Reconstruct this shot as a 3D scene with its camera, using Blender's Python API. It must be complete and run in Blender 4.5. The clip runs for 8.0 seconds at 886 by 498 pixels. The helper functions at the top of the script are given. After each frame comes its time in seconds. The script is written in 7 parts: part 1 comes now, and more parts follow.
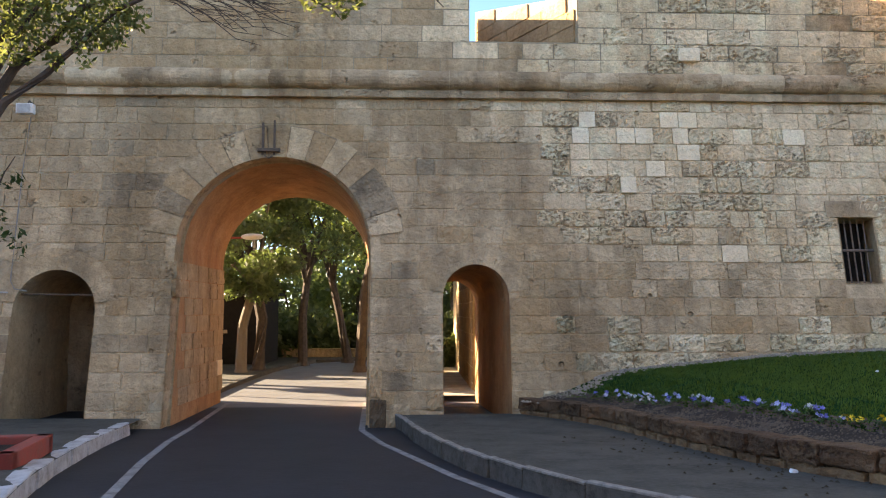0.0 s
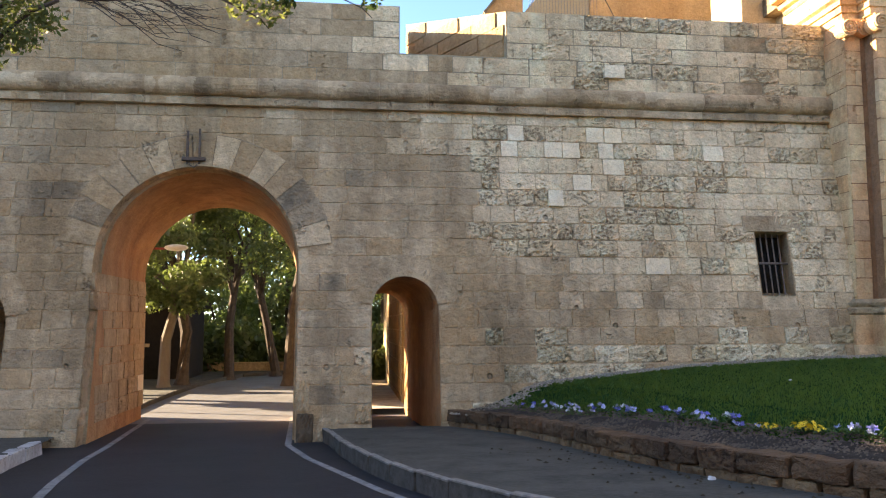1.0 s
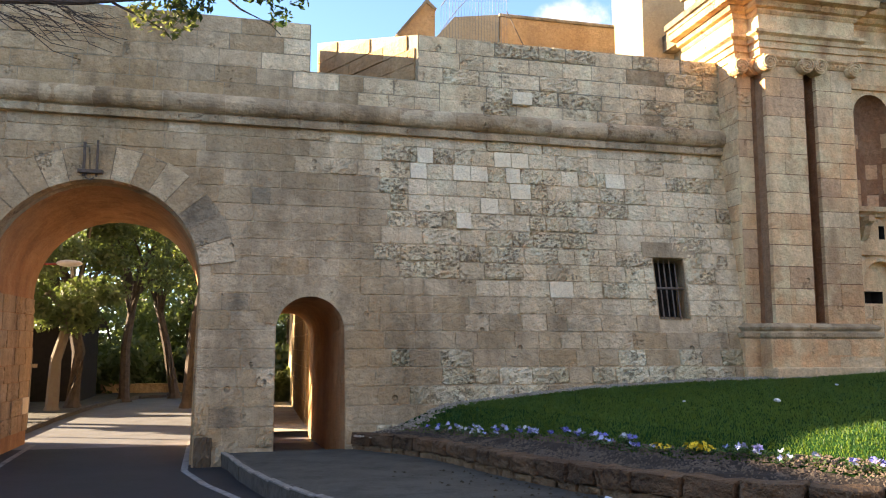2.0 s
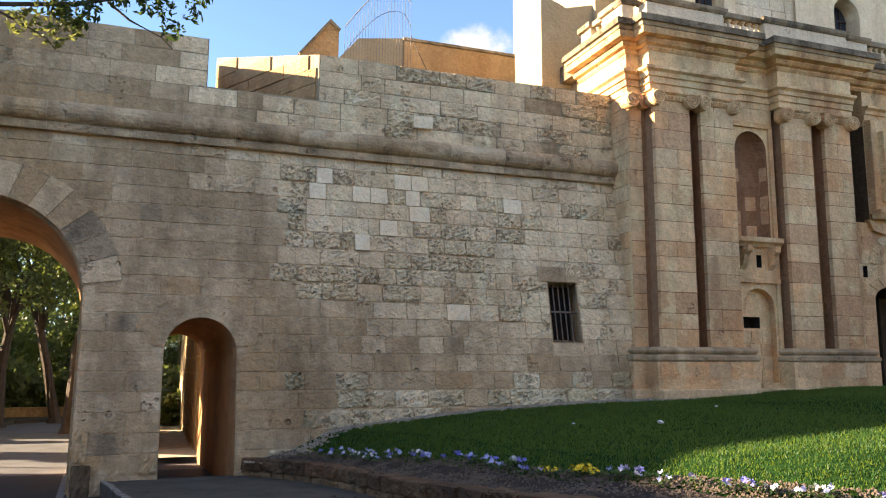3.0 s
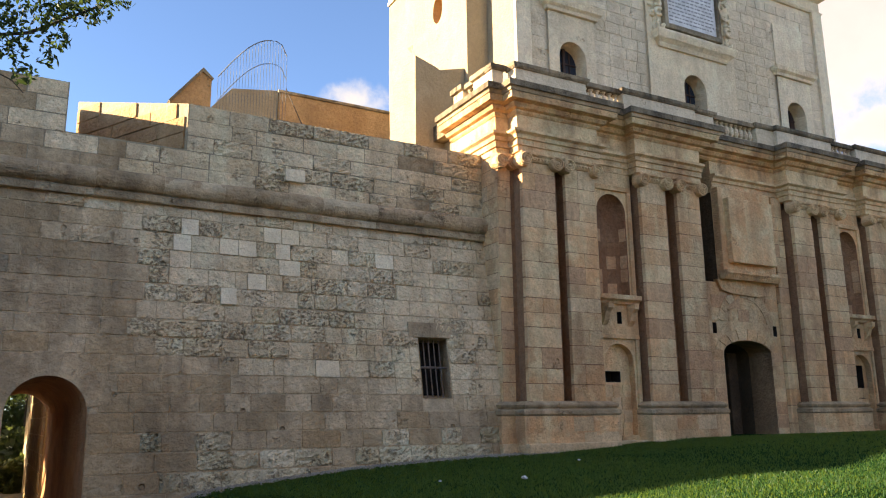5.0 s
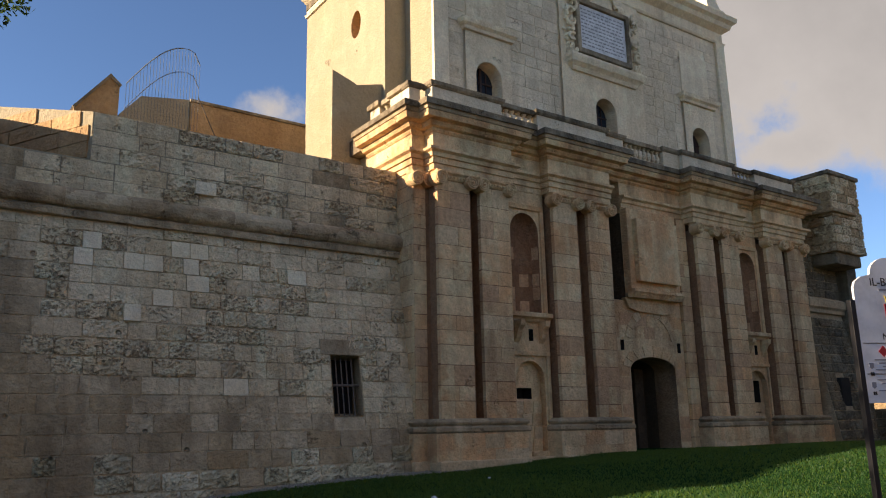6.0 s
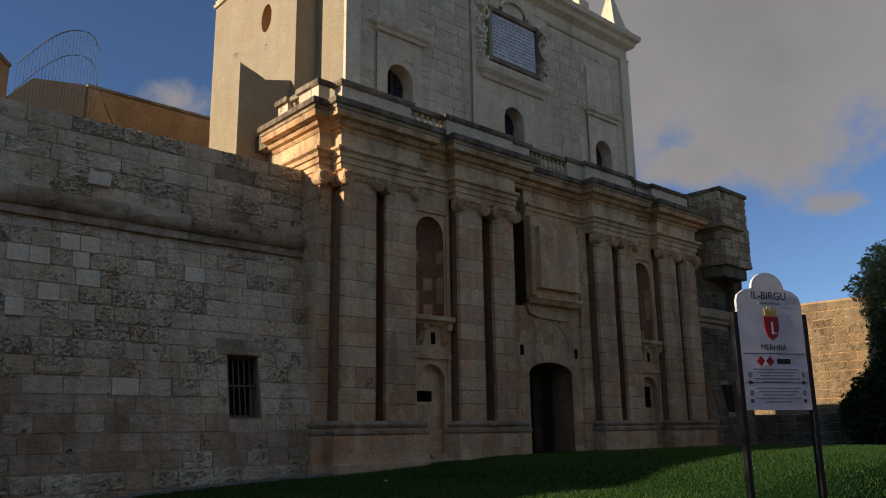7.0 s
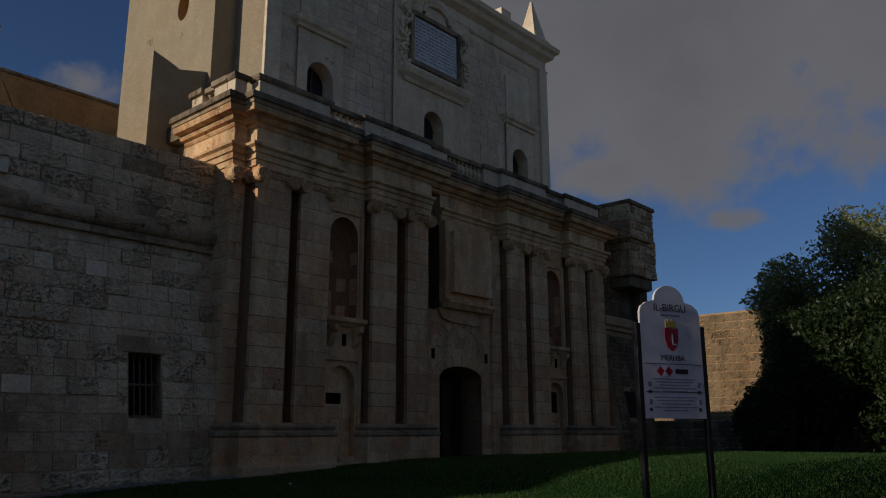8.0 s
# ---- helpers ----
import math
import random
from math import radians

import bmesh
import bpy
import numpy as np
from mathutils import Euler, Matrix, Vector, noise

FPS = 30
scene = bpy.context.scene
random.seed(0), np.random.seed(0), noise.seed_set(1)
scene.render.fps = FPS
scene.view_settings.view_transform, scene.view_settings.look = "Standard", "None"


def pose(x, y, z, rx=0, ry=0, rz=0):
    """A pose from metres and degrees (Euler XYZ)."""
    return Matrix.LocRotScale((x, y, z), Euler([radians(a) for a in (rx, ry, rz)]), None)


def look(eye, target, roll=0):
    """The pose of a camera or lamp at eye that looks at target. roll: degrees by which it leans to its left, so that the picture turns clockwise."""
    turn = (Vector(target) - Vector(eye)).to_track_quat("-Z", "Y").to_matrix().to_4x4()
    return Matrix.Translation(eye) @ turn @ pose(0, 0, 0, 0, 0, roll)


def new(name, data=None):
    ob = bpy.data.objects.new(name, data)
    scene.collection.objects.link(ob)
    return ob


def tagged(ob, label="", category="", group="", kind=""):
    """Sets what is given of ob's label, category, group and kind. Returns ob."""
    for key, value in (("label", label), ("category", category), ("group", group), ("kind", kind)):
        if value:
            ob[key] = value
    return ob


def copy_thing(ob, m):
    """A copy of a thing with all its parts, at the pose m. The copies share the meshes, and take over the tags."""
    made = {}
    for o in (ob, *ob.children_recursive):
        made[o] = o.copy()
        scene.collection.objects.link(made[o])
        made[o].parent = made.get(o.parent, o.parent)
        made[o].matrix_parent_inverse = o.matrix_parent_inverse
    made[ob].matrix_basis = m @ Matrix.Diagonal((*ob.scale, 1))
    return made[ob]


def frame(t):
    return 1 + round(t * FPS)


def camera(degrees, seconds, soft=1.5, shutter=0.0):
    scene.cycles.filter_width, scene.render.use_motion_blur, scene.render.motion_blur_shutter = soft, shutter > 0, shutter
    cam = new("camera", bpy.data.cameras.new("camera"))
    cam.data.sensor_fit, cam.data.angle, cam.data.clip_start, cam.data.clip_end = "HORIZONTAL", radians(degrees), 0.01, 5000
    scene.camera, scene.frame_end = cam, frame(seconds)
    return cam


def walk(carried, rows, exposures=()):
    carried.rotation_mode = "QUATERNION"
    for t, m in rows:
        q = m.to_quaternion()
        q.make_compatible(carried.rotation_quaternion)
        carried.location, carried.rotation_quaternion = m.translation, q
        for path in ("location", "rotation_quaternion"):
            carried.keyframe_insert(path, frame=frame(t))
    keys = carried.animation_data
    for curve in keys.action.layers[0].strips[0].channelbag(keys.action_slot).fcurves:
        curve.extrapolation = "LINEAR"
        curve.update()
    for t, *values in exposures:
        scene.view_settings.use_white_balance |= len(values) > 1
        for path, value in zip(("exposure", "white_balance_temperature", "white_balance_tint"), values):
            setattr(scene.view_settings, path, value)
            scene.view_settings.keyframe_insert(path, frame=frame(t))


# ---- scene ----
cam = camera(58.6, 8.0, soft=1.1)
PATH = [
    (0.0, pose(-0.003, 0.001, 1.861, 94.49, -0.02, -2.21)),
    (0.5, pose(0.017, 0.018, 1.855, 94.91, 0.10, -4.37)),
    (1.0, pose(0.042, 0.025, 1.860, 95.36, 0.19, -7.15)),
    (1.5, pose(0.050, 0.029, 1.864, 96.10, 0.02, -10.30)),
    (3.0, pose(0.177, 0.001, 1.900, 98.36, -0.19, -20.77)),
    (3.5, pose(0.199, -0.017, 1.916, 99.23, -0.10, -23.97)),
    (4.0, pose(0.222, -0.016, 1.921, 100.01, 0.21, -26.63)),
    (5.5, pose(0.282, -0.086, 1.977, 103.01, 0.91, -32.01)),
    (6.0, pose(0.304, -0.093, 2.026, 102.99, 1.16, -35.72)),
    (6.5, pose(0.317, -0.099, 2.028, 103.01, 1.13, -38.86)),
    (7.0, pose(0.341, -0.112, 2.035, 103.02, 0.81, -42.72)),
    (7.5, pose(0.362, -0.122, 2.039, 103.09, 0.60, -46.41)),
    (8.0, pose(0.356, -0.128, 2.056, 103.11, 0.19, -49.14)),
]
EXPOSURES = [(0.0, 3.2), (1.7, 3.18), (2.8, 2.9), (4.2, 2.76), (5.3, 2.28), (5.7, 1.9), (6.0, 1.52), (6.5, 1.04), (7.0, 0.55), (7.5, -0.04), (8.0, -0.62)]
walk(cam, PATH, [(t, e, 8300 if t < 5 else 8300 - 620 * (t - 5), 15) for t, e in EXPOSURES])

# ---- sky and sun ----
SUN_WAY = Vector((2.5, -1.0, -0.835)).normalized()
# clouds behind and overhead are out of view, added to brighten the walls
CLOUDS = [(65, 35, 15, 13.5, 2.3), (80, 38, 16, 12.5, 2.2), (61.0, 18.2, 5.6, 2.6, 1.1), (70.3, 14.3, 4.2, 1.3, 0.45), (23.5, 23.0, 4.5, 2.2, 0.8), (120, 40, 25, 12, 0.9), (-140, 40, 30, 14, 0.8), (-175, 58, 30, 16, 0.8), (20, 65, 25, 12, 0.6)]
world = bpy.data.worlds.new("sky")
scene.world = world
world.use_nodes = True


def build_sky():
    nt = world.node_tree
    nt.nodes.clear()
    out = nt.nodes.new("ShaderNodeOutputWorld")
    bg = nt.nodes.new("ShaderNodeBackground")
    sky = nt.nodes.new("ShaderNodeTexSky")
    sky.sky_type = "NISHITA"
    sky.sun_disc = False
    sky.sun_elevation = math.asin(-SUN_WAY.z)
    sky.sun_rotation = math.atan2(-SUN_WAY.x, -SUN_WAY.y)
    sky.air_density, sky.dust_density, sky.ozone_density = 0.75, 0.05, 5.0
    bg.inputs["Strength"].default_value = 0.078
    geo = nt.nodes.new("ShaderNodeTexCoord")

    def node(kind, op=None, **values):
        n = nt.nodes.new(kind)
        if op:
            n.operation = op
        for k, v in values.items():
            n.inputs[int(k[1:])].default_value = v
        return n

    fluff = node("ShaderNodeTexNoise")
    fluff.inputs["Scale"].default_value, fluff.inputs["Detail"].default_value, fluff.inputs["Roughness"].default_value = 7.0, 10.0, 0.6
    nt.links.new(geo.outputs["Generated"], fluff.inputs["Vector"])
    total = None
    # clouds: compass bearing from north to east, height, half widths, all in degrees
    for az, el, wide, high, gain in CLOUDS:
        c = Vector((math.sin(radians(az)) * math.cos(radians(el)), math.cos(radians(az)) * math.cos(radians(el)), math.sin(radians(el))))
        east = Vector((math.cos(radians(az)), -math.sin(radians(az)), 0))
        up = east.cross(c) * -1
        d1, d2, d3 = (node("ShaderNodeVectorMath", "DOT_PRODUCT") for _ in range(3))
        for n, v in ((d1, east / math.sin(radians(wide))), (d2, up / math.sin(radians(high))), (d3, c)):
            n.inputs[1].default_value = v
            nt.links.new(geo.outputs["Generated"], n.inputs[0])
        s1, s2 = (node("ShaderNodeMath", "POWER", _1=2.0) for _ in range(2))
        ab = [node("ShaderNodeMath", "ABSOLUTE") for _ in range(2)]
        for d, q, s in ((d1, ab[0], s1), (d2, ab[1], s2)):
            nt.links.new(d.outputs["Value"], q.inputs[0])
            nt.links.new(q.outputs[0], s.inputs[0])
        add = node("ShaderNodeMath", "ADD")
        nt.links.new(s1.outputs[0], add.inputs[0])
        nt.links.new(s2.outputs[0], add.inputs[1])
        inv = node("ShaderNodeMath", "MULTIPLY_ADD", _1=-0.5, _2=0.5 * gain)
        nt.links.new(add.outputs[0], inv.inputs[0])
        front = node("ShaderNodeMath", "GREATER_THAN", _1=0.0)
        nt.links.new(d3.outputs["Value"], front.inputs[0])
        only = node("ShaderNodeMath", "MULTIPLY")
        cap = node("ShaderNodeMath", "MAXIMUM", _1=-1.0)
        nt.links.new(inv.outputs[0], cap.inputs[0])
        nt.links.new(cap.outputs[0], only.inputs[0])
        nt.links.new(front.outputs[0], only.inputs[1])
        back = node("ShaderNodeMath", "SUBTRACT", _0=1.0)
        nt.links.new(front.outputs[0], back.inputs[1])
        low = node("ShaderNodeMath", "SUBTRACT")
        nt.links.new(only.outputs[0], low.inputs[0])
        nt.links.new(back.outputs[0], low.inputs[1])
        if total is None:
            total = low
        else:
            mx = node("ShaderNodeMath", "MAXIMUM")
            nt.links.new(total.outputs[0], mx.inputs[0])
            nt.links.new(low.outputs[0], mx.inputs[1])
            total = mx
    scaled = node("ShaderNodeMath", "MULTIPLY_ADD", _1=2.0, _2=-1.0)
    nt.links.new(fluff.outputs["Fac"], scaled.inputs[0])
    dens = node("ShaderNodeMath", "ADD")
    nt.links.new(total.outputs[0], dens.inputs[0])
    nt.links.new(scaled.outputs[0], dens.inputs[1])
    ramp = nt.nodes.new("ShaderNodeMapRange")
    ramp.interpolation_type = "SMOOTHSTEP"
    ramp.inputs["From Min"].default_value, ramp.inputs["From Max"].default_value = 0.0, 0.45
    nt.links.new(dens.outputs[0], ramp.inputs["Value"])
    shade = nt.nodes.new("ShaderNodeMapRange")
    shade.inputs["From Min"].default_value, shade.inputs["From Max"].default_value = 0.1, 2.0
    nt.links.new(dens.outputs[0], shade.inputs["Value"])
    tint = nt.nodes.new("ShaderNodeMix")
    tint.data_type = "RGBA"
    tint.inputs["A"].default_value, tint.inputs["B"].default_value = (2.5, 2.58, 2.75, 1), (1.6, 1.66, 1.8, 1)
    nt.links.new(shade.outputs["Result"], tint.inputs["Factor"])
    mix = nt.nodes.new("ShaderNodeMix")
    mix.data_type = "RGBA"
    nt.links.new(ramp.outputs["Result"], mix.inputs["Factor"])
    nt.links.new(sky.outputs["Color"], mix.inputs["A"])
    nt.links.new(tint.outputs["Result"], mix.inputs["B"])
    nt.links.new(mix.outputs["Result"], bg.inputs["Color"])
    nt.links.new(bg.outputs["Background"], out.inputs["Surface"])


build_sky()
sun = new("sun", bpy.data.lights.new("sun", "SUN"))
sun.data.energy, sun.data.angle, sun.data.color = 4.3, radians(0.53), (1.0, 0.88, 0.71)
sun.matrix_world = look((-40, 20, 30), Vector((-40, 20, 30)) + SUN_WAY)

# ---- materials ----
def tone(nt, a, b, fac):
    m = nt.nodes.new("ShaderNodeMix")
    m.data_type = "RGBA"
    for key, v in (("A", a), ("B", b)):
        if isinstance(v, tuple):
            m.inputs[key].default_value = (*v, 1)
        else:
            nt.links.new(v, m.inputs[key])
    if isinstance(fac, float):
        m.inputs["Factor"].default_value = fac
    else:
        nt.links.new(fac, m.inputs["Factor"])
    return m.outputs["Result"]


def noise_of(nt, pos, scale, detail=4.0, rough=0.55, stretch=(1, 1, 1)):
    v = pos
    if stretch != (1, 1, 1):
        mp = nt.nodes.new("ShaderNodeMapping")
        mp.inputs["Scale"].default_value = stretch
        nt.links.new(pos, mp.inputs["Vector"])
        v = mp.outputs["Vector"]
    n = nt.nodes.new("ShaderNodeTexNoise")
    n.inputs["Scale"].default_value, n.inputs["Detail"].default_value, n.inputs["Roughness"].default_value = scale, detail, rough
    nt.links.new(v, n.inputs["Vector"])
    return n.outputs["Fac"]


def ramp_of(nt, fac, lo, hi):
    r = nt.nodes.new("ShaderNodeMapRange")
    r.inputs["From Min"].default_value, r.inputs["From Max"].default_value = lo, hi
    nt.links.new(fac, r.inputs["Value"])
    return r.outputs["Result"]


def math_of(nt, op, a, b):
    m = nt.nodes.new("ShaderNodeMath")
    m.operation = op
    for i, v in enumerate((a, b)):
        if isinstance(v, (int, float)):
            m.inputs[i].default_value = v
        else:
            nt.links.new(v, m.inputs[i])
    return m.outputs[0]


def base_mat(name, rough=0.85, metal=0.0):
    m = bpy.data.materials.new(name)
    m.use_nodes = True
    nt = m.node_tree
    b = nt.nodes["Principled BSDF"]
    b.inputs["Roughness"].default_value, b.inputs["Metallic"].default_value = rough, metal
    b.inputs["Specular IOR Level"].default_value = 0.3
    return m, nt, b


def bump_to(nt, b, height, strength, dist):
    n = nt.nodes.new("ShaderNodeBump")
    n.inputs["Strength"].default_value, n.inputs["Distance"].default_value = strength, dist
    nt.links.new(height, n.inputs["Height"])
    nt.links.new(n.outputs["Normal"], b.inputs["Normal"])


def stone_mat(name, light, dark, warm, stain, per="object", pits=0.4, streak=0.5, spread=1.0, mottle=1.0, lichen=0.0):
    """Weathered limestone: a tone for each block, blotches, streaks of grime, worm-eaten hollows and holes."""
    m, nt, b = base_mat(name, 0.9)
    # the iron in this limestone warms every tone of it
    light, dark, warm, stain = ((min(0.88, r * 1.07), g * 0.99, bl * 0.82) for r, g, bl in (light, dark, warm, stain))
    geo = nt.nodes.new("ShaderNodeNewGeometry")
    pos = geo.outputs["Position"]
    if per == "object":
        rnd = nt.nodes.new("ShaderNodeObjectInfo").outputs["Random"]
    else:
        rnd = geo.outputs["Random Per Island"]

    def dice(k):
        return math_of(nt, "FRACT", math_of(nt, "MULTIPLY", rnd, k), 0.0)

    lo = 0.5 - 0.5 * spread
    col = tone(nt, dark, light, ramp_of(nt, rnd, lo - 0.1, 1.1 - lo))
    col = tone(nt, col, warm, math_of(nt, "MULTIPLY", ramp_of(nt, dice(17.3), 0.6, 1.0), 0.6 * spread))
    col = tone(nt, col, stain, math_of(nt, "MULTIPLY", ramp_of(nt, dice(41.7), 0.8, 1.0), 0.22 * spread))
    # slow changes of tone over several courses
    big = noise_of(nt, pos, 0.4, 3.0, 0.5)
    col = tone(nt, col, warm, math_of(nt, "MULTIPLY", ramp_of(nt, big, 0.46, 0.66), 0.65))
    wide = noise_of(nt, pos, 0.7, 4.0, 0.55, (1.0, 1.0, 0.55))
    col = tone(nt, col, stain, math_of(nt, "MULTIPLY", ramp_of(nt, wide, 0.46, 0.68), 0.6 * streak))
    if lichen:
        growth = noise_of(nt, pos, 1.1, 5.0, 0.6, (1.0, 1.0, 0.8))
        col = tone(nt, col, (0.47, 0.42, 0.25), math_of(nt, "MULTIPLY", ramp_of(nt, growth, 0.5, 0.64), lichen))
    # rain washes, dark and pale
    streaks = noise_of(nt, pos, 2.4, 3.0, 0.5, (1.0, 1.0, 0.1))
    col = tone(nt, col, stain, math_of(nt, "MULTIPLY", ramp_of(nt, streaks, 0.5, 0.68), 0.6 * streak))
    col = tone(nt, col, tuple(min(0.85, c * 1.1) for c in light), math_of(nt, "MULTIPLY", ramp_of(nt, streaks, 0.44, 0.3), 0.45))
    blot = noise_of(nt, pos, 5.5, 5.0, 0.6)
    col = tone(nt, col, stain, math_of(nt, "MULTIPLY", ramp_of(nt, blot, 0.5, 0.68), 0.25 * streak + 0.12 * mottle))
    pale = noise_of(nt, pos, 1.9, 5.0, 0.6)
    col = tone(nt, col, tuple(min(0.85, c * 1.1) for c in light), math_of(nt, "MULTIPLY", ramp_of(nt, pale, 0.52, 0.68), 0.5))
    fine = noise_of(nt, pos, 38.0, 5.0, 0.65)
    mid = noise_of(nt, pos, 11.0, 5.0, 0.6)
    for grain, low, high in ((fine, 0.9, 1.07), (mid, 1 - 0.2 * mottle, 1 + 0.1 * mottle)):
        speck = nt.nodes.new("ShaderNodeMix")
        speck.data_type, speck.blend_type = "RGBA", "MULTIPLY"
        speck.inputs["Factor"].default_value = 1.0
        nt.links.new(col, speck.inputs["A"])
        nt.links.new(tone(nt, (low,) * 3, (high,) * 3, ramp_of(nt, grain, 0.35, 0.65)), speck.inputs["B"])
        col = speck.outputs["Result"]
    # worm-eaten hollows, in patches and on some blocks more than on others
    where = math_of(nt, "ADD", noise_of(nt, pos, 2.3, 3.0, 0.55), math_of(nt, "MULTIPLY", dice(73.1), 0.16))
    edge = 0.82 - 0.1 * min(pits, 3.0)
    mask = ramp_of(nt, where, edge, edge + 0.05)
    turn = noise_of(nt, pos, 15.0, 3.0, 0.6, (1.0, 1.0, 1.3))
    worm = math_of(nt, "MULTIPLY", ramp_of(nt, turn, 0.48, 0.41), mask)
    ridge = math_of(nt, "MULTIPLY", ramp_of(nt, turn, 0.5, 0.6), mask)
    col = tone(nt, col, tuple(min(0.85, c * 1.12) for c in light), math_of(nt, "MULTIPLY", ridge, 0.15))
    vor = nt.nodes.new("ShaderNodeTexVoronoi")
    vor.inputs["Scale"].default_value = 4.5
    nt.links.new(pos, vor.inputs["Vector"])
    sep = nt.nodes.new("ShaderNodeSeparateColor")
    nt.links.new(vor.outputs["Color"], sep.inputs["Color"])
    few = ramp_of(nt, sep.outputs[0], 0.97 - 0.035 * min(pits, 3.0), 0.98)
    hole = math_of(nt, "MULTIPLY", 1.0 if pits > 0.5 else 0.0, math_of(nt, "MULTIPLY", ramp_of(nt, vor.outputs["Distance"], 0.24, 0.14), few))
    hollow = math_of(nt, "MAXIMUM", math_of(nt, "MULTIPLY", worm, 0.8), hole)
    # eroded pits are darkened too: the shade inside them put into colour
    col = tone(nt, col, tuple(c * f for c, f in zip(dark, (0.4, 0.34, 0.3))), math_of(nt, "MULTIPLY", hollow, min(0.75, 0.45 + 0.1 * pits)))
    nt.links.new(col, b.inputs["Base Color"])
    h = math_of(nt, "ADD", math_of(nt, "MULTIPLY", hollow, -2.2), math_of(nt, "ADD", math_of(nt, "MULTIPLY", fine, 0.35), math_of(nt, "MULTIPLY", math_of(nt, "ADD", math_of(nt, "ADD", blot, mid), turn), 0.6 + 0.35 * pits)))
    bump_to(nt, b, h, 1.0, 0.03 + 0.004 * pits)
    return m


def plain_mat(name, color, rough=0.7, metal=0.0, vary=0.25, scale=6.0, bump=0.15, second=None):
    m, nt, b = base_mat(name, rough, metal)
    pos = nt.nodes.new("ShaderNodeNewGeometry").outputs["Position"]
    n1 = noise_of(nt, pos, scale, 6.0, 0.65)
    n2 = noise_of(nt, pos, scale * 9, 4.0, 0.6)
    two = second or tuple(c * (1 - vary) * 0.75 for c in color)
    col = tone(nt, color, two, ramp_of(nt, n1, 0.4, 0.7))
    col = tone(nt, col, tuple(min(1, c * (1 + vary)) for c in color), math_of(nt, "MULTIPLY", ramp_of(nt, n2, 0.45, 0.75), 0.5))
    nt.links.new(col, b.inputs["Base Color"])
    bump_to(nt, b, math_of(nt, "ADD", n1, n2), bump, 0.01)
    return m


WALL_LIGHT, WALL_DARK, WALL_WARM, GRIME = (0.54, 0.445, 0.335), (0.40, 0.325, 0.24), (0.42, 0.31, 0.19), (0.20, 0.15, 0.102)
stone_wall = stone_mat("wall_limestone", WALL_LIGHT, WALL_DARK, WALL_WARM, GRIME, "object", 0.6, 1.0)
stone_wall_stuff = stone_mat("wall_limestone_far", WALL_LIGHT, WALL_DARK, WALL_WARM, GRIME, "island", 0.6, 1.0)
ROUGH = ((0.83, 0.715, 0.57), (0.68, 0.575, 0.445), (0.66, 0.52, 0.355), (0.33, 0.26, 0.18))
stone_rough = stone_mat("eroded_limestone", *ROUGH, "object", 2.6, 0.55, 0.9)
stone_rough_stuff = stone_mat("eroded_limestone_far", *ROUGH, "island", 2.6, 0.55, 0.9)
stone_plain = stone_mat("pale_wall_limestone", *ROUGH, "object", 1.35, 0.6, 0.9)
stone_plain_stuff = stone_mat("pale_wall_limestone_far", *ROUGH, "island", 1.35, 0.6, 0.9)
BROWN = ((0.47, 0.37, 0.26), (0.37, 0.285, 0.195), (0.40, 0.28, 0.165))
stone_brownish = stone_mat("brown_limestone", *BROWN, GRIME, "object", 0.6, 0.7)
stone_darkened = stone_mat("darkened_limestone", (0.42, 0.355, 0.275), (0.30, 0.25, 0.195), (0.30, 0.23, 0.16), (0.03, 0.027, 0.023), "object", 1.4, 1.0)
MIDDLE = tuple(tuple((a + b) / 2 for a, b in zip(p, q)) for p, q in zip((WALL_LIGHT, WALL_DARK, WALL_WARM, GRIME), ROUGH))
stone_middle = stone_mat("middling_limestone", *MIDDLE, "object", 1.1, 0.7)
stone_middle_stuff = stone_mat("middling_limestone_far", *MIDDLE, "island", 1.1, 0.7)
stone_patch = stone_mat("new_limestone", (0.80, 0.74, 0.64), (0.76, 0.69, 0.57), (0.74, 0.64, 0.49), (0.45, 0.39, 0.31), "object", 0.0, 0.35, 1.0, 0.4)
mortar = stone_mat("mortar", (0.62, 0.53, 0.41), (0.50, 0.42, 0.32), (0.48, 0.37, 0.25), (0.20, 0.155, 0.115), "object", 0.3, 0.6)
GATE = ((0.88, 0.66, 0.455), (0.66, 0.455, 0.295), (0.72, 0.39, 0.20), (0.24, 0.14, 0.085))
stone_gate = stone_mat("gate_limestone", *GATE, "object", 0.5, 0.7, 1.0, 0.8, 0.35)
stone_gate_stuff = stone_mat("gate_limestone_joined", *GATE, "island", 0.5, 1.0, 1.0, 0.8, 0.35)
stone_tower = stone_mat("tower_limestone", (0.72, 0.66, 0.585), (0.53, 0.475, 0.41), (0.60, 0.52, 0.42), (0.30, 0.255, 0.21), "object", 0.3, 0.4, 1.0, 0.6)
stone_side = stone_mat("tower_plaster", (0.33, 0.30, 0.245), (0.295, 0.265, 0.215), (0.31, 0.26, 0.19), (0.22, 0.185, 0.14), "object", 0.0, 0.3, 0.4, 0.4)
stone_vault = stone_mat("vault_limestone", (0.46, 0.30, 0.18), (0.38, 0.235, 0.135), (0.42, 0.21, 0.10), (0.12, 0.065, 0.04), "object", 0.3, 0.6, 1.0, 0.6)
stone_dark = stone_mat("weathered_cornice", (0.38, 0.33, 0.27), (0.17, 0.148, 0.12), (0.27, 0.21, 0.15), (0.02, 0.018, 0.017), "object", 0.8, 1.0)
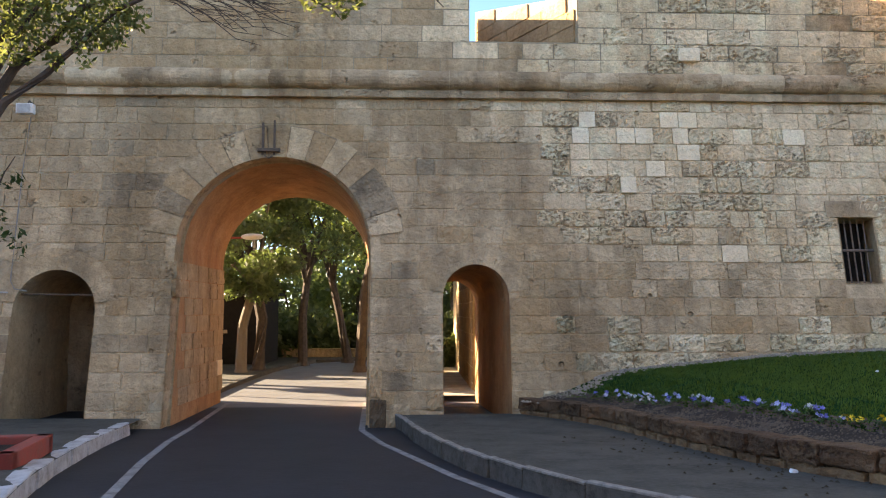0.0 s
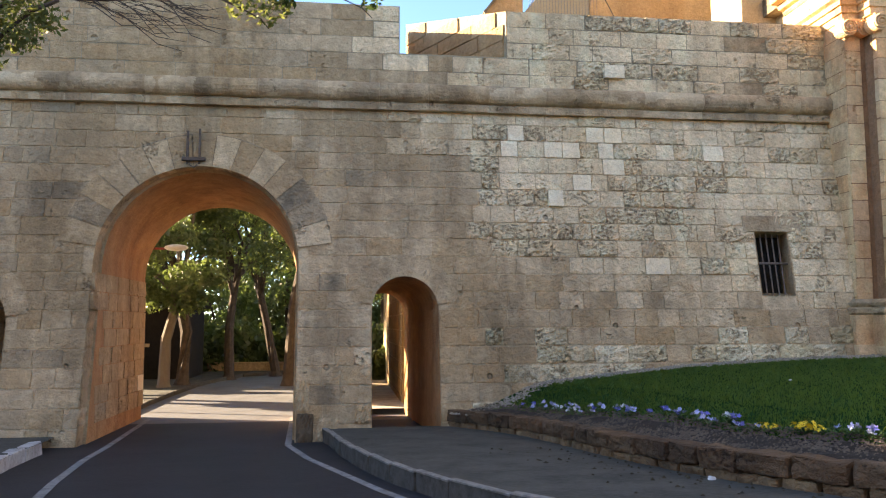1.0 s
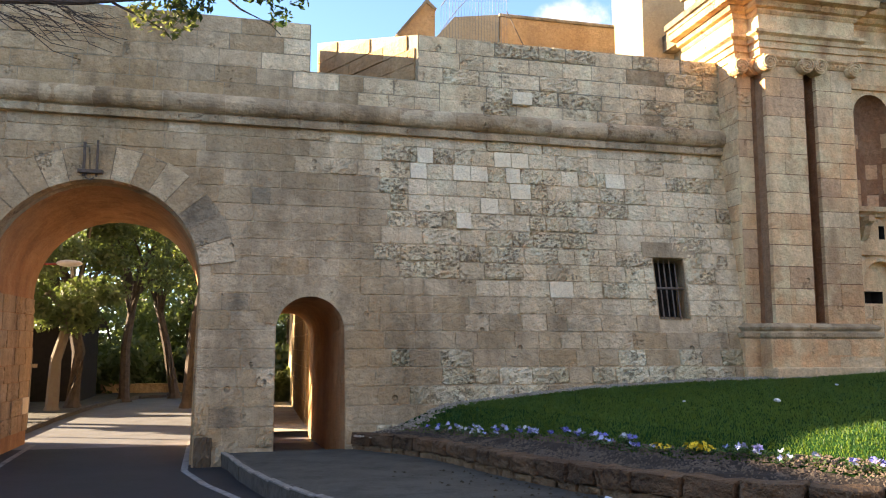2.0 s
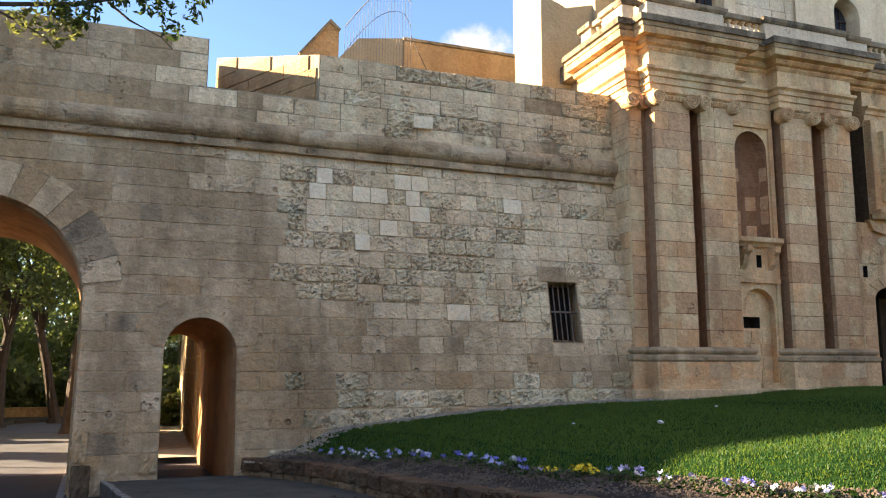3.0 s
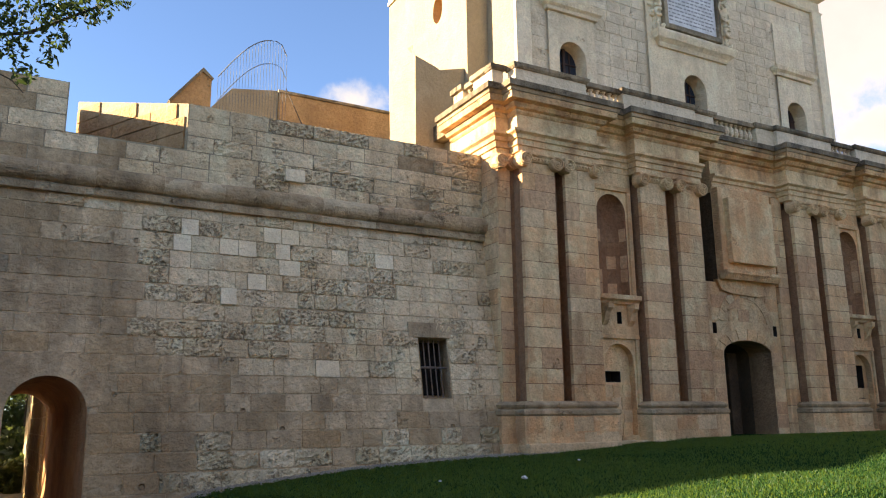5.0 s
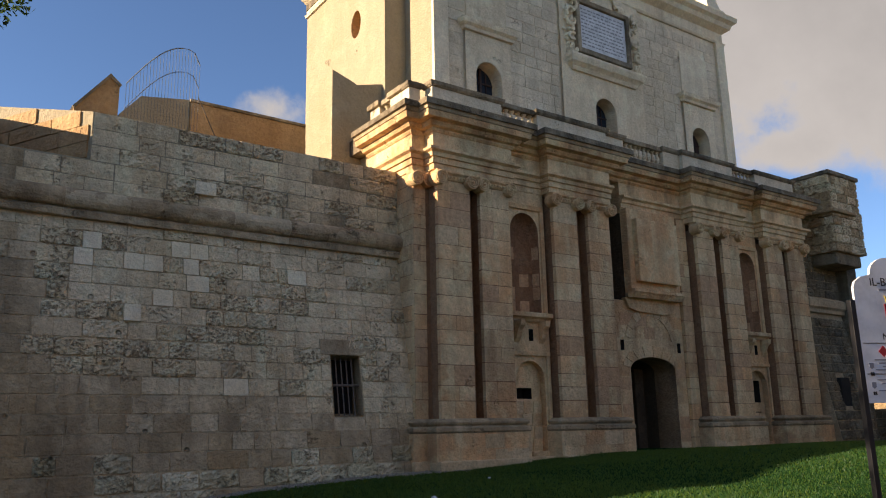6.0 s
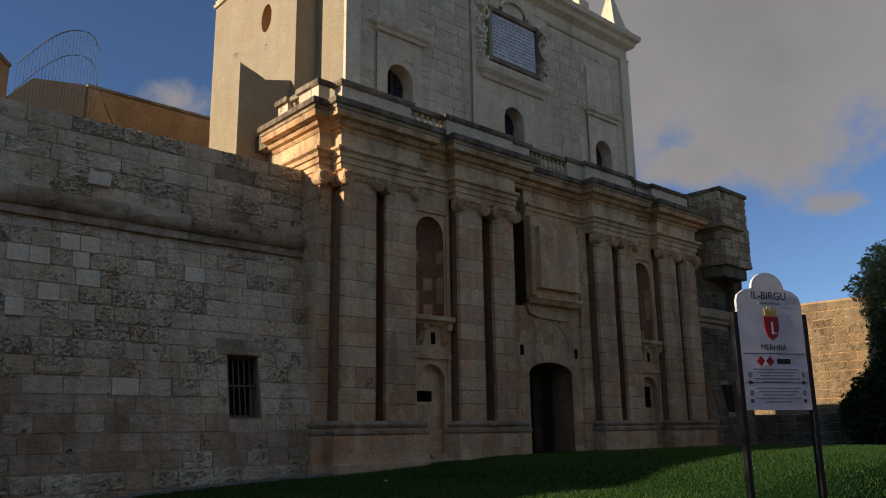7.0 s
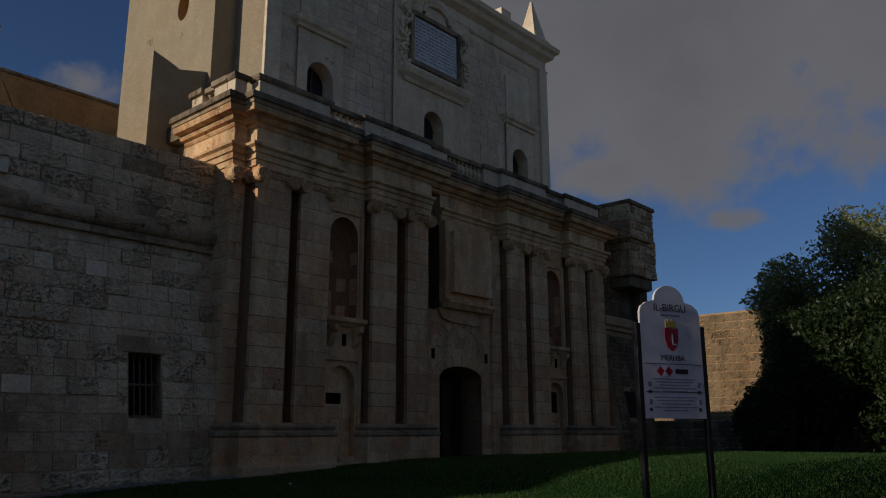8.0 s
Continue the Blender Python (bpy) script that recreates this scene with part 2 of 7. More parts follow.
stone_bed = stone_mat("bed_limestone", (0.16, 0.105, 0.07), (0.075, 0.05, 0.034), (0.14, 0.075, 0.042), (0.022, 0.016, 0.012), "object", 2.0, 0.8)
stone_orange = stone_mat("orange_limestone", (0.46, 0.325, 0.20), (0.38, 0.255, 0.15), (0.42, 0.25, 0.125), (0.17, 0.11, 0.07), "object", 0.3, 0.4)
# paler copy of the asphalt: sunlight on the far road put into colour
asphalt_sunlit = plain_mat("sunlit_asphalt", (0.135, 0.138, 0.145), 0.7, 0, 0.3, 1.5, 0.3, (0.09, 0.092, 0.096))
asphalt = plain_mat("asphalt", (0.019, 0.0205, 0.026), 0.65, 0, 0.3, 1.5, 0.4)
paint_line = plain_mat("road_paint", (0.22, 0.22, 0.22), 0.8, 0, 0.35, 5.0, 0.2, (0.08, 0.08, 0.08))
concrete = plain_mat("pavement_concrete", (0.066, 0.064, 0.053), 0.9, 0, 0.45, 2.2, 0.8)
kerb_stone = plain_mat("kerb_stone", (0.085, 0.076, 0.063), 0.85, 0, 0.4, 9.0, 1.0, (0.03, 0.026, 0.021))
kerb_edge = plain_mat("worn_kerb_edge", (0.24, 0.225, 0.20), 0.85, 0, 0.3, 9.0, 0.6, (0.09, 0.083, 0.07))
soil = plain_mat("soil", (0.03, 0.022, 0.016), 0.95, 0, 0.5, 9.0, 1.0)
lawn_mat = plain_mat("lawn_earth", (0.016, 0.047, 0.013), 0.95, 0, 0.3, 3.0, 0.6)
lawn_mat.node_tree.nodes["Principled BSDF"].inputs["Specular IOR Level"].default_value = 0.0
# near-black colour stands in for the shade deep inside openings
dark_void = plain_mat("interior_shade", (0.03, 0.027, 0.024), 0.95)


def leaf_mat(name, a, b, glow, gloss=0.02, thin=0.45):
    m = bpy.data.materials.new(name)
    m.use_nodes = True
    nt = m.node_tree
    nt.nodes.clear()
    out = nt.nodes.new("ShaderNodeOutputMaterial")
    dif, tra, mix = nt.nodes.new("ShaderNodeBsdfDiffuse"), nt.nodes.new("ShaderNodeBsdfTranslucent"), nt.nodes.new("ShaderNodeMixShader")
    gl, mix2 = nt.nodes.new("ShaderNodeBsdfGlossy"), nt.nodes.new("ShaderNodeMixShader")
    geo = nt.nodes.new("ShaderNodeNewGeometry")
    col = tone(nt, a, b, geo.outputs["Random Per Island"])
    nt.links.new(col, dif.inputs["Color"])
    nt.links.new(tone(nt, col, glow, 0.6), tra.inputs["Color"])
    mix.inputs[0].default_value, mix2.inputs[0].default_value = thin, gloss
    gl.inputs["Roughness"].default_value = 0.45
    nt.links.new(dif.outputs[0], mix.inputs[1])
    nt.links.new(tra.outputs[0], mix.inputs[2])
    nt.links.new(mix.outputs[0], mix2.inputs[1])
    nt.links.new(gl.outputs[0], mix2.inputs[2])
    nt.links.new(mix2.outputs[0], out.inputs["Surface"])
    return m


# ---- mesh helpers ----
def mesh_of(name, bm):
    me = bpy.data.meshes.new(name)
    bmesh.ops.recalc_face_normals(bm, faces=bm.faces)
    bm.to_mesh(me)
    bm.free()
    return me


def part(name, bm, material, parent=None, label=""):
    me = bm if isinstance(bm, bpy.types.Mesh) else mesh_of(name, bm)
    if not me.materials:
        me.materials.append(material)
    ob = new(name, me)
    ob.parent = parent
    if label:
        ob["label"] = label
    return ob


def thing(name, label, category, at=None, group="", kind=""):
    ob = new(name)
    if at is not None:
        ob.matrix_world = at
    return tagged(ob, label, category, group, kind)


def box(bm, x0, x1, y0, y1, z0, z1, bevel=0.0):
    r = bmesh.ops.create_cube(bm, size=1.0)
    for v in r["verts"]:
        v.co = Vector((x0 + (v.co.x + 0.5) * (x1 - x0), y0 + (v.co.y + 0.5) * (y1 - y0), z0 + (v.co.z + 0.5) * (z1 - z0)))
    if bevel:
        edges = list({e for v in r["verts"] for e in v.link_edges})
        bmesh.ops.bevel(bm, geom=edges, offset=bevel, segments=2, affect="EDGES", profile=0.6)
    return bm


def box_bm(*a, **k):
    return box(bmesh.new(), *a, **k)


def prism(bm, outline, y0, y1, axis="y"):
    """A solid from a closed outline of (x, z), between y0 and y1; axis x: outline of (y, z) between x0 and x1; axis z: (x, y)."""
    def put(p, d):
        return {"y": (p[0], d, p[1]), "x": (d, p[0], p[1]), "z": (p[0], p[1], d)}[axis]
    a = [bm.verts.new(put(p, y0)) for p in outline]
    b = [bm.verts.new(put(p, y1)) for p in outline]
    n = len(outline)
    bm.faces.new(a)
    bm.faces.new(b[::-1])
    for i in range(n):
        bm.faces.new((a[i], b[i], b[(i + 1) % n], a[(i + 1) % n]))
    return bm


def lathe(bm, profile, at=(0, 0, 0), n=12):
    """Turns (radius, z) round the upright axis through at."""
    rings = []
    for r, z in profile:
        rings.append([bm.verts.new((at[0] + r * math.cos(2 * math.pi * i / n), at[1] + r * math.sin(2 * math.pi * i / n), at[2] + z)) for i in range(n)])
    for a, b in zip(rings, rings[1:]):
        for i in range(n):
            bm.faces.new((a[i], a[(i + 1) % n], b[(i + 1) % n], b[i]))
    bm.faces.new(rings[0][::-1])
    bm.faces.new(rings[-1])
    return bm


def sweep(bm, profile, line):
    """Carries a closed profile of (out, z) along a plan line of (x, y); out points to the right-hand side of the walk."""
    rows = []
    for i, p in enumerate(line):
        p = Vector(p)
        da = (p - Vector(line[i - 1])).normalized() if i else None
        db = (Vector(line[i + 1]) - p).normalized() if i + 1 < len(line) else None
        na = Vector((da.y, -da.x)) if da else None
        nb = Vector((db.y, -db.x)) if db else None
        if na and nb:
            m = (na + nb).normalized()
            m = m / max(0.3, m.dot(na))
        else:
            m = na or nb
        rows.append([bm.verts.new((p.x + m.x * o, p.y + m.y * o, z)) for o, z in profile])
    n = len(profile)
    for a, b in zip(rows, rows[1:]):
        for i in range(n):
            bm.faces.new((a[i], a[(i + 1) % n], b[(i + 1) % n], b[i]))
    bm.faces.new(rows[0][::-1])
    bm.faces.new(rows[-1])
    return bm


def tube(bm, pts, r, n=6, taper=1.0):
    pts = [Vector(p) for p in pts]
    rings = []
    for i, p in enumerate(pts):
        d = (pts[min(i + 1, len(pts) - 1)] - pts[max(i - 1, 0)]).normalized()
        a = d.orthogonal().normalized()
        b = d.cross(a)
        rr = r * (1 + (taper - 1) * i / max(1, len(pts) - 1))
        rings.append([bm.verts.new(p + (a * math.cos(2 * math.pi * k / n) + b * math.sin(2 * math.pi * k / n)) * rr) for k in range(n)])
    for a, b in zip(rings, rings[1:]):
        for k in range(n):
            j = min(range(n), key=lambda q: (b[q].co - a[0].co).length) if k == 0 else j
            bm.faces.new((a[k], a[(k + 1) % n], b[(k + 1 + j) % n], b[(k + j) % n]))
    bm.faces.new(rings[0][::-1])
    bm.faces.new(rings[-1])
    return bm


def arch_line(xc, half, spring, rise, n=14):
    """Points of an arch from its right springing to its left one."""
    return [(xc + half * math.cos(math.pi * i / n), spring + rise * math.sin(math.pi * i / n)) for i in range(n + 1)]

# ---- plan ----
BATTER = 0.175
TILT = -math.degrees(math.atan(BATTER))


def wall_y(z):
    """The sloping outer face of the curtain wall."""
    return 12.81 + BATTER * z


def road_z(y):
    return 0.05 * (12.85 - min(12.85, max(6.0, y)))


def path_z(y):
    return 0.2 + 0.047 * (12.85 - min(12.85, max(5.0, y)))


# openings of the curtain wall: centre, half width, springing, rise, and the same at the back
ARCHES = {
    "main": (-2.34, 1.63, 2.9, 1.62, -2.42, 1.5, 2.75, 1.48),
    "walk": (1.06, 0.555, 2.1, 0.55, 0.84, 0.46, 2.02, 0.46),
    "side": (-5.85, 0.66, 1.9, 0.64, -5.75, 0.6, 1.8, 0.6),
}
BACK_Y = 16.5
WALL_TOP = 5.62


closing_stone = stone_mat("closing_limestone", (0.26, 0.2, 0.14), (0.2, 0.15, 0.1), (0.22, 0.15, 0.09), (0.08, 0.06, 0.04), "object", 0.3, 0.6)


# ---- the curtain wall ----
def opening_outline(c, h, s, r, foot=-0.3):
    return [(c + h, foot)] + arch_line(c, h, s, r, 20) + [(c - h, foot)]


def face_with_holes(outer, holes, to3d):
    """One flat sheet with holes, filled, then carried into space by to3d."""
    bm = bmesh.new()
    edges = []
    for loop in [outer, *holes]:
        vs = [bm.verts.new((p[0], 0, p[1])) for p in loop]
        for i in range(len(vs)):
            edges.append(bm.edges.new((vs[i], vs[(i + 1) % len(vs)])))
    bmesh.ops.triangle_fill(bm, edges=edges, use_beauty=True, use_dissolve=False)
    for v in bm.verts:
        v.co = Vector(to3d(v.co.x, v.co.z))
    return bm


wall = thing("wall_curtain", "old battered limestone fortress wall with a road arch and foot arches", "fortress wall", kind="structure")
# LEFT runs far past the view so that the wall shades the road
LEFT, RIGHT = -21.0, 9.25


def notched(which):
    """The wall's outline with the openings cut from its foot."""
    pts = [(RIGHT, -0.3), (RIGHT, WALL_TOP), (LEFT, WALL_TOP), (LEFT, -0.3)]
    for key in ("side", "main", "walk"):
        c, h, s, r = ARCHES[key][4:] if which == "back" else ARCHES[key][:4]
        pts += opening_outline(c, h, s, r)[::-1]
    return pts


def wall_core():
    bm = face_with_holes(notched("front"), [[(7.42, 2.33), (8.04, 2.33), (8.04, 3.48), (7.42, 3.48)]], lambda x, z: (x, wall_y(z) + 0.022, z))
    me = mesh_of("wall_front", bm)
    part("wall_front", me, mortar, wall)
    part("wall_back", face_with_holes(notched("back"), [], lambda x, z: (x, BACK_Y, z)), stone_orange, wall)
    for key in ARCHES:
        c, h, spring, rise = ARCHES[key][:4]
        step, deep = (0.05, 0.32) if key == "main" else (0.0, 0.0)
        a = opening_outline(c, h, spring, rise)
        inner = opening_outline(c, h - step, spring, rise - step)
        b = opening_outline(*ARCHES[key][4:])
        front = [(x, wall_y(z), z) for x, z in a]
        if step:
            bm = bmesh.new()
            rows = [[bm.verts.new(p) for p in front], [bm.verts.new((x, wall_y(z) + deep, z)) for x, z in a], [bm.verts.new((x, wall_y(z) + deep, z)) for x, z in inner]]
            for ra, rb in zip(rows, rows[1:]):
                for i in range(len(ra) - 1):
                    bm.faces.new((ra[i], ra[i + 1], rb[i + 1], rb[i]))
            part("arch_reveal", bm, stone_wall, wall, "grey stone reveal stepped back to the vault")
        bm = bmesh.new()
        steps = 6
        rows = []
        for k in range(steps + 1):
            f = k / steps
            rows.append([bm.verts.new((p[0] + (q[0] - p[0]) * f, (wall_y(p[1]) + deep) * (1 - f) + BACK_Y * f, p[1] + (q[1] - p[1]) * f)) for p, q in zip(inner, b)])
        for ra, rb in zip(rows, rows[1:]):
            for i in range(len(ra) - 1):
                bm.faces.new((ra[i], ra[i + 1], rb[i + 1], rb[i]))
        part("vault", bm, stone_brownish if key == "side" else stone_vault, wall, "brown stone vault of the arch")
    bm = bmesh.new()
    box(bm, LEFT, RIGHT, wall_y(WALL_TOP) + 0.1, BACK_Y, WALL_TOP - 0.02, WALL_TOP + 0.5)
    part("wall_head", bm, mortar, wall)


wall_core()

stone_cordon = stone_mat("string_course_limestone", (0.60, 0.49, 0.37), (0.42, 0.33, 0.24), (0.46, 0.33, 0.20), (0.13, 0.097, 0.068), "object", 1.3, 1.0)
# the rounded string course and its fillet
bm = bmesh.new()
prof = [(-0.2, 5.62), (0.07, 5.62), (0.075, 5.73), (0.03, 5.77)]
prof += [(0.03 + 0.17 * math.cos(a) + 0.0, 5.94 + 0.17 * math.sin(a)) for a in [radians(-80 + 20 * i) for i in range(10)]] + [(-0.2, 6.14)]
sweep(bm, [(o - 0.012, z) for o, z in prof], [(LEFT, 13.76), (RIGHT, 13.76)])
string_course = part("string_course", bm, mortar, wall, "rounded weathered stone string course")
rng = random.Random(14)
x = LEFT
while x < RIGHT - 0.3:
    w = min(rng.uniform(0.7, 1.15), RIGHT - x)
    bm = bmesh.new()
    dz, dy, k = rng.uniform(-0.008, 0.008), rng.uniform(-0.012, 0.012), rng.uniform(0.94, 1.03)
    lumps = [x + 0.006 + (w - 0.012) * q / 4 for q in range(5)]
    sweep(bm, [(o * k, z + dz) for o, z in prof], [(q, 13.76 + dy + rng.uniform(-0.008, 0.008)) for q in lumps])
    for v in bm.verts:
        v.co.z += 0.012 * noise.noise(v.co * 5)
    part("course_stone", bm, stone_cordon, string_course)
    x += w

# the parapet, with one embrasure
parapet = thing("wall_parapet", "pale limestone parapet with an embrasure above the string course", "parapet", kind="structure")
PF = 13.78


def merlon(name, plan, z0, front, rise):
    bm = bmesh.new()
    low = [bm.verts.new((x, y, z0)) for x, y in plan]
    top = [bm.verts.new((x, y, front + rise * (y - PF))) for x, y in plan]
    n = len(plan)
    bm.faces.new(low[::-1])
    bm.faces.new(top)
    for i in range(n):
        bm.faces.new((low[i], low[(i + 1) % n], top[(i + 1) % n], top[i]))
    return part(name, bm, stone_side, parapet)


merlon("merlon", [(-9.0, PF), (1.0, PF), (1.05, 16.9), (-9.0, 16.9)], 6.1, 7.55, 0.25)
# unseen stretch, its lower top chosen to let sun onto the lawn
merlon("merlon", [(LEFT, PF), (-9.0, PF), (-9.0, 16.9), (LEFT, 16.9)], 6.1, 7.2, 0.25)
merlon("merlon", [(2.95, PF), (9.3, PF), (9.3, 16.9), (1.36, 16.9)], 6.1, 7.55, 0.28)
merlon("embrasure_sill", [(1.002, PF + 0.004), (2.946, PF + 0.004), (1.36, 16.8), (1.052, 16.8)], 6.1, 6.68, 0.06)

# ---- ground ----
def sheet(name, fn, xs, ys, material, label, category, kind="structure"):
    bm = bmesh.new()
    grid = [[bm.verts.new((x, y, fn(x, y))) for x in xs] for y in ys]
    for a, b in zip(grid, grid[1:]):
        for i in range(len(xs) - 1):
            bm.faces.new((a[i], a[i + 1], b[i + 1], b[i]))
    ob = part(name, bm, material)
    for p in ob.data.polygons:
        p.use_smooth = True
    return tagged(ob, label, category, kind=kind)


def spread(a, b, n):
    return [a + (b - a) * i / n for i in range(n + 1)]


def smooth(a, b, t):
    t = min(1, max(0, (t - a) / (b - a)))
    return t * t * (3 - 2 * t)


def line_at(pts, y):
    """x of a plan line at y; the points run from large y to small."""
    for (xa, ya), (xb, yb) in zip(pts, pts[1:]):
        if ya >= y >= yb:
            return xa + (xb - xa) * (ya - y) / (ya - yb)
    return pts[0][0] if y > pts[0][1] else pts[-1][0]


KERB_RIGHT = [(-0.3, 12.95), (-0.17, 12.3), (0.0, 10.9), (0.21, 9.7), (0.48, 8.5), (0.81, 7.5), (1.22, 6.5), (2.0, 5.4), (3.2, 4.2), (5.0, 3.0), (9.0, 1.6), (16, 0.4)]
KERB_LEFT = [(-4.3, 12.9), (-4.14, 11.95), (-3.98, 10.6), (-3.75, 9.21), (-3.5, 8.0), (-3.24, 6.93), (-2.7, 5.2), (-1.8, 3.0), (-0.5, 0.5), (1.0, -2)]
BED = [(1.72, 12.9), (2.2, 12.0), (2.55, 11.05), (2.78, 9.6), (2.9, 8.6), (3.16, 7.39), (3.44, 6.5), (3.82, 5.8), (4.4, 5.1), (5.3, 4.4), (6.5, 3.85), (8.2, 3.3), (11, 2.8), (16, 2.2), (30, 1.2)]
ground = sheet("ground", lambda x, y: -0.12 if -40 < x < 60 and y < 60 else -0.3, spread(-900, 900, 24), spread(-900, 900, 24), concrete, "dusty bare ground reaching the horizon", "ground")
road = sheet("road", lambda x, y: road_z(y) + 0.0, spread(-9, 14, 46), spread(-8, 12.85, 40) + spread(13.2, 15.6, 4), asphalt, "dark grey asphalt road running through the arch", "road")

# same road, made paler here to carry the sunlight behind the arch
sheet("road", lambda x, y: 0.0, spread(-9, 14, 10), spread(15.6, 60, 14), asphalt_sunlit, "paler asphalt road beyond the arch, sunlight put into its colour", "road")


def strip_between(name, a, b, zf, material, label, category, parent=None):
    bm = bmesh.new()
    va = [bm.verts.new((x, y, zf(x, y))) for x, y in a]
    vb = [bm.verts.new((x, y, zf(x, y))) for x, y in b]
    for i in range(len(a) - 1):
        bm.faces.new((va[i], va[i + 1], vb[i + 1], vb[i]))
    ob = part(name, bm, material, parent)
    return tagged(ob, label, category, kind="structure") if category else ob


def resample(pts, step):
    out = [Vector(pts[0])]
    for a, b in zip(pts, pts[1:]):
        a, b = Vector(a), Vector(b)
        n = max(1, round((b - a).length / step))
        out += [a + (b - a) * i / n for i in range(1, n + 1)]
    return out


def offset(pts, d):
    """Moves a plan line to its right-hand side by d."""
    out = []
    for i, p in enumerate(pts):
        q = (Vector(pts[min(i + 1, len(pts) - 1)]) - Vector(pts[max(i - 1, 0)])).normalized()
        out.append(Vector((p[0] + q.y * d, p[1] - q.x * d)))
    return out


kr = resample(KERB_RIGHT, 0.35)
strip_between("pavement", [p for p in kr], [Vector((max(p.x + 0.3, line_at(BED, p.y) + 0.25 if p.y > 4 else p.x + 40), p.y)) for p in kr], lambda x, y: path_z(y), concrete, "worn grey concrete pavement beside the flower bed", "pavement")
kl = resample(KERB_LEFT, 0.35)
strip_between("pavement", [p for p in kl], [Vector((-16, p.y)) for p in kl], lambda x, y: road_z(y) + 0.16, concrete, "grey pavement at the foot of the wall", "pavement")

LAWN_X = [(1.6, 0.62), (2.2, 0.74), (3.0, 0.84), (4.2, 0.97), (5.8, 1.12), (8.0, 1.23), (9.8, 1.27), (11.5, 1.36), (13.6, 1.47), (17.7, 1.49), (20.5, 1.40), (24, 1.14), (30, 0.92), (60, 0.9)]


def bed_width(y):
    """How far the soil of the flower bed reaches from its wall."""
    return 0.54 + 0.26 * smooth(11.2, 8.6, y) * smooth(4.6, 6.0, y)


def lawn_z(x, y):
    for (xa, za), (xb, zb) in zip(LAWN_X, LAWN_X[1:]):
        if x <= xb:
            z = za + (zb - za) * max(0, (x - xa)) / (xb - xa)
            break
    else:
        z = 1.3
    z += 0.14 * smooth(9, 11.5, x) * smooth(12.5, 8.5, y)
    # the lawn falls to the edge of the bed
    edge = min((Vector((x, y)) - Vector(p)).length for p in BED_FINE)
    low = path_z(y) + 0.2
    return low + (z - low) * smooth(0.1, 1.5, edge)


BED_FINE = resample(BED, 0.6)


def lawn_mesh():
    bm = bmesh.new()
    ys = [12.98 - 0.3 * i for i in range(34)] + [2.4, 1.8]
    grid = []
    for y in ys:
        x0 = line_at(BED, y) + 0.12
        row = []
        for k in range(60):
            x = x0 + (k / 59) ** 1.8 * (60 - x0)
            row.append(bm.verts.new((x, y, lawn_z(x, y))))
        grid.append(row)
    top = []
    for v in grid[0]:
        top.append(bm.verts.new((v.co.x, 14.6, v.co.z)))
    grid.insert(0, top)
    for a, b in zip(grid, grid[1:]):
        for i in range(59):
            bm.faces.new((a[i], a[i + 1], b[i + 1], b[i]))
    ob = part("lawn", bm, lawn_mat)
    for p in ob.data.polygons:
        p.use_smooth = True
    return tagged(ob, "mown green lawn sloping up to the gate", "lawn", kind="structure")


lawn = lawn_mesh()
# unseen plain walls added to close the place and cut the low sky
closing = thing("wall_south", "plain unseen limestone walls added to cut low sky and sun", "wall", kind="structure")
part("wall_run", box_bm(-60, 70, -27, -26, -0.3, 10.5), closing_stone, closing)
# tall added run to the west: keeps the sun off bed and road
part("wall_run", box_bm(-50, -21, 13.5, 16.9, -0.3, 9.4), closing_stone, closing)
part("wall_run", box_bm(-61, -60, -26, 4, -0.3, 9.0), closing_stone, closing)

# ---- masonry ----
def block_data(seed, rough, nx=4, nz=3):
    """Vertices and faces of one block, 1 by 1 in x and z, its face at y = 0, 0.11 deep. rough 0: dressed, 1: eaten away."""
    rng = random.Random(seed)
    vs, fs = [], []
    for j in range(nz + 1):
        for i in range(nx + 1):
            ex, ez = i in (0, nx), j in (0, nz)
            x, z = i / nx - 0.5, j / nz - 0.5
            amp = 0.016 if rough == 0 else 0.045
            if ex:
                x *= 1 - rng.uniform(0, amp)
            if ez:
                z *= 1 - rng.uniform(0, amp * 1.6)
            if ex and ez:
                x *= 1 - rng.uniform(0, 0.01 + rough * 0.06)
                z *= 1 - rng.uniform(0, 0.02 + rough * 0.1)
            if rough and not (ex or ez):
                x += rng.uniform(-0.03, 0.03)
                z += rng.uniform(-0.04, 0.04)
            y = rng.uniform(-0.004, 0.004) if rough == 0 else rng.choice((rng.uniform(-0.03, -0.012), rng.uniform(-0.006, 0.008))) * rough
            if ex or ez:
                y += 0.004 + 0.006 * rough
            vs.append((x, y, z))
    n = nx + 1
    for j in range(nz):
        for i in range(nx):
            a = j * n + i
            fs.append((a, a + 1, a + n + 1, a + n))
    rim = [i for i in range(nx + 1)] + [j * n + nx for j in range(1, nz + 1)] + [nz * n + i for i in range(nx - 1, -1, -1)] + [j * n for j in range(nz - 1, 0, -1)]
    first = len(vs)
    for k in rim:
        vs.append((vs[k][0], 0.11, vs[k][2]))
    m = len(rim)
    for k in range(m):
        fs.append((rim[k], first + k, first + (k + 1) % m, rim[(k + 1) % m]))
    return vs, fs


DRESSED = [block_data(100 + i, 0.0) for i in range(8)]
ERODED = [block_data(200 + i, 1.0, 9, 6) for i in range(10)]
BLOCK_MESHES = {}


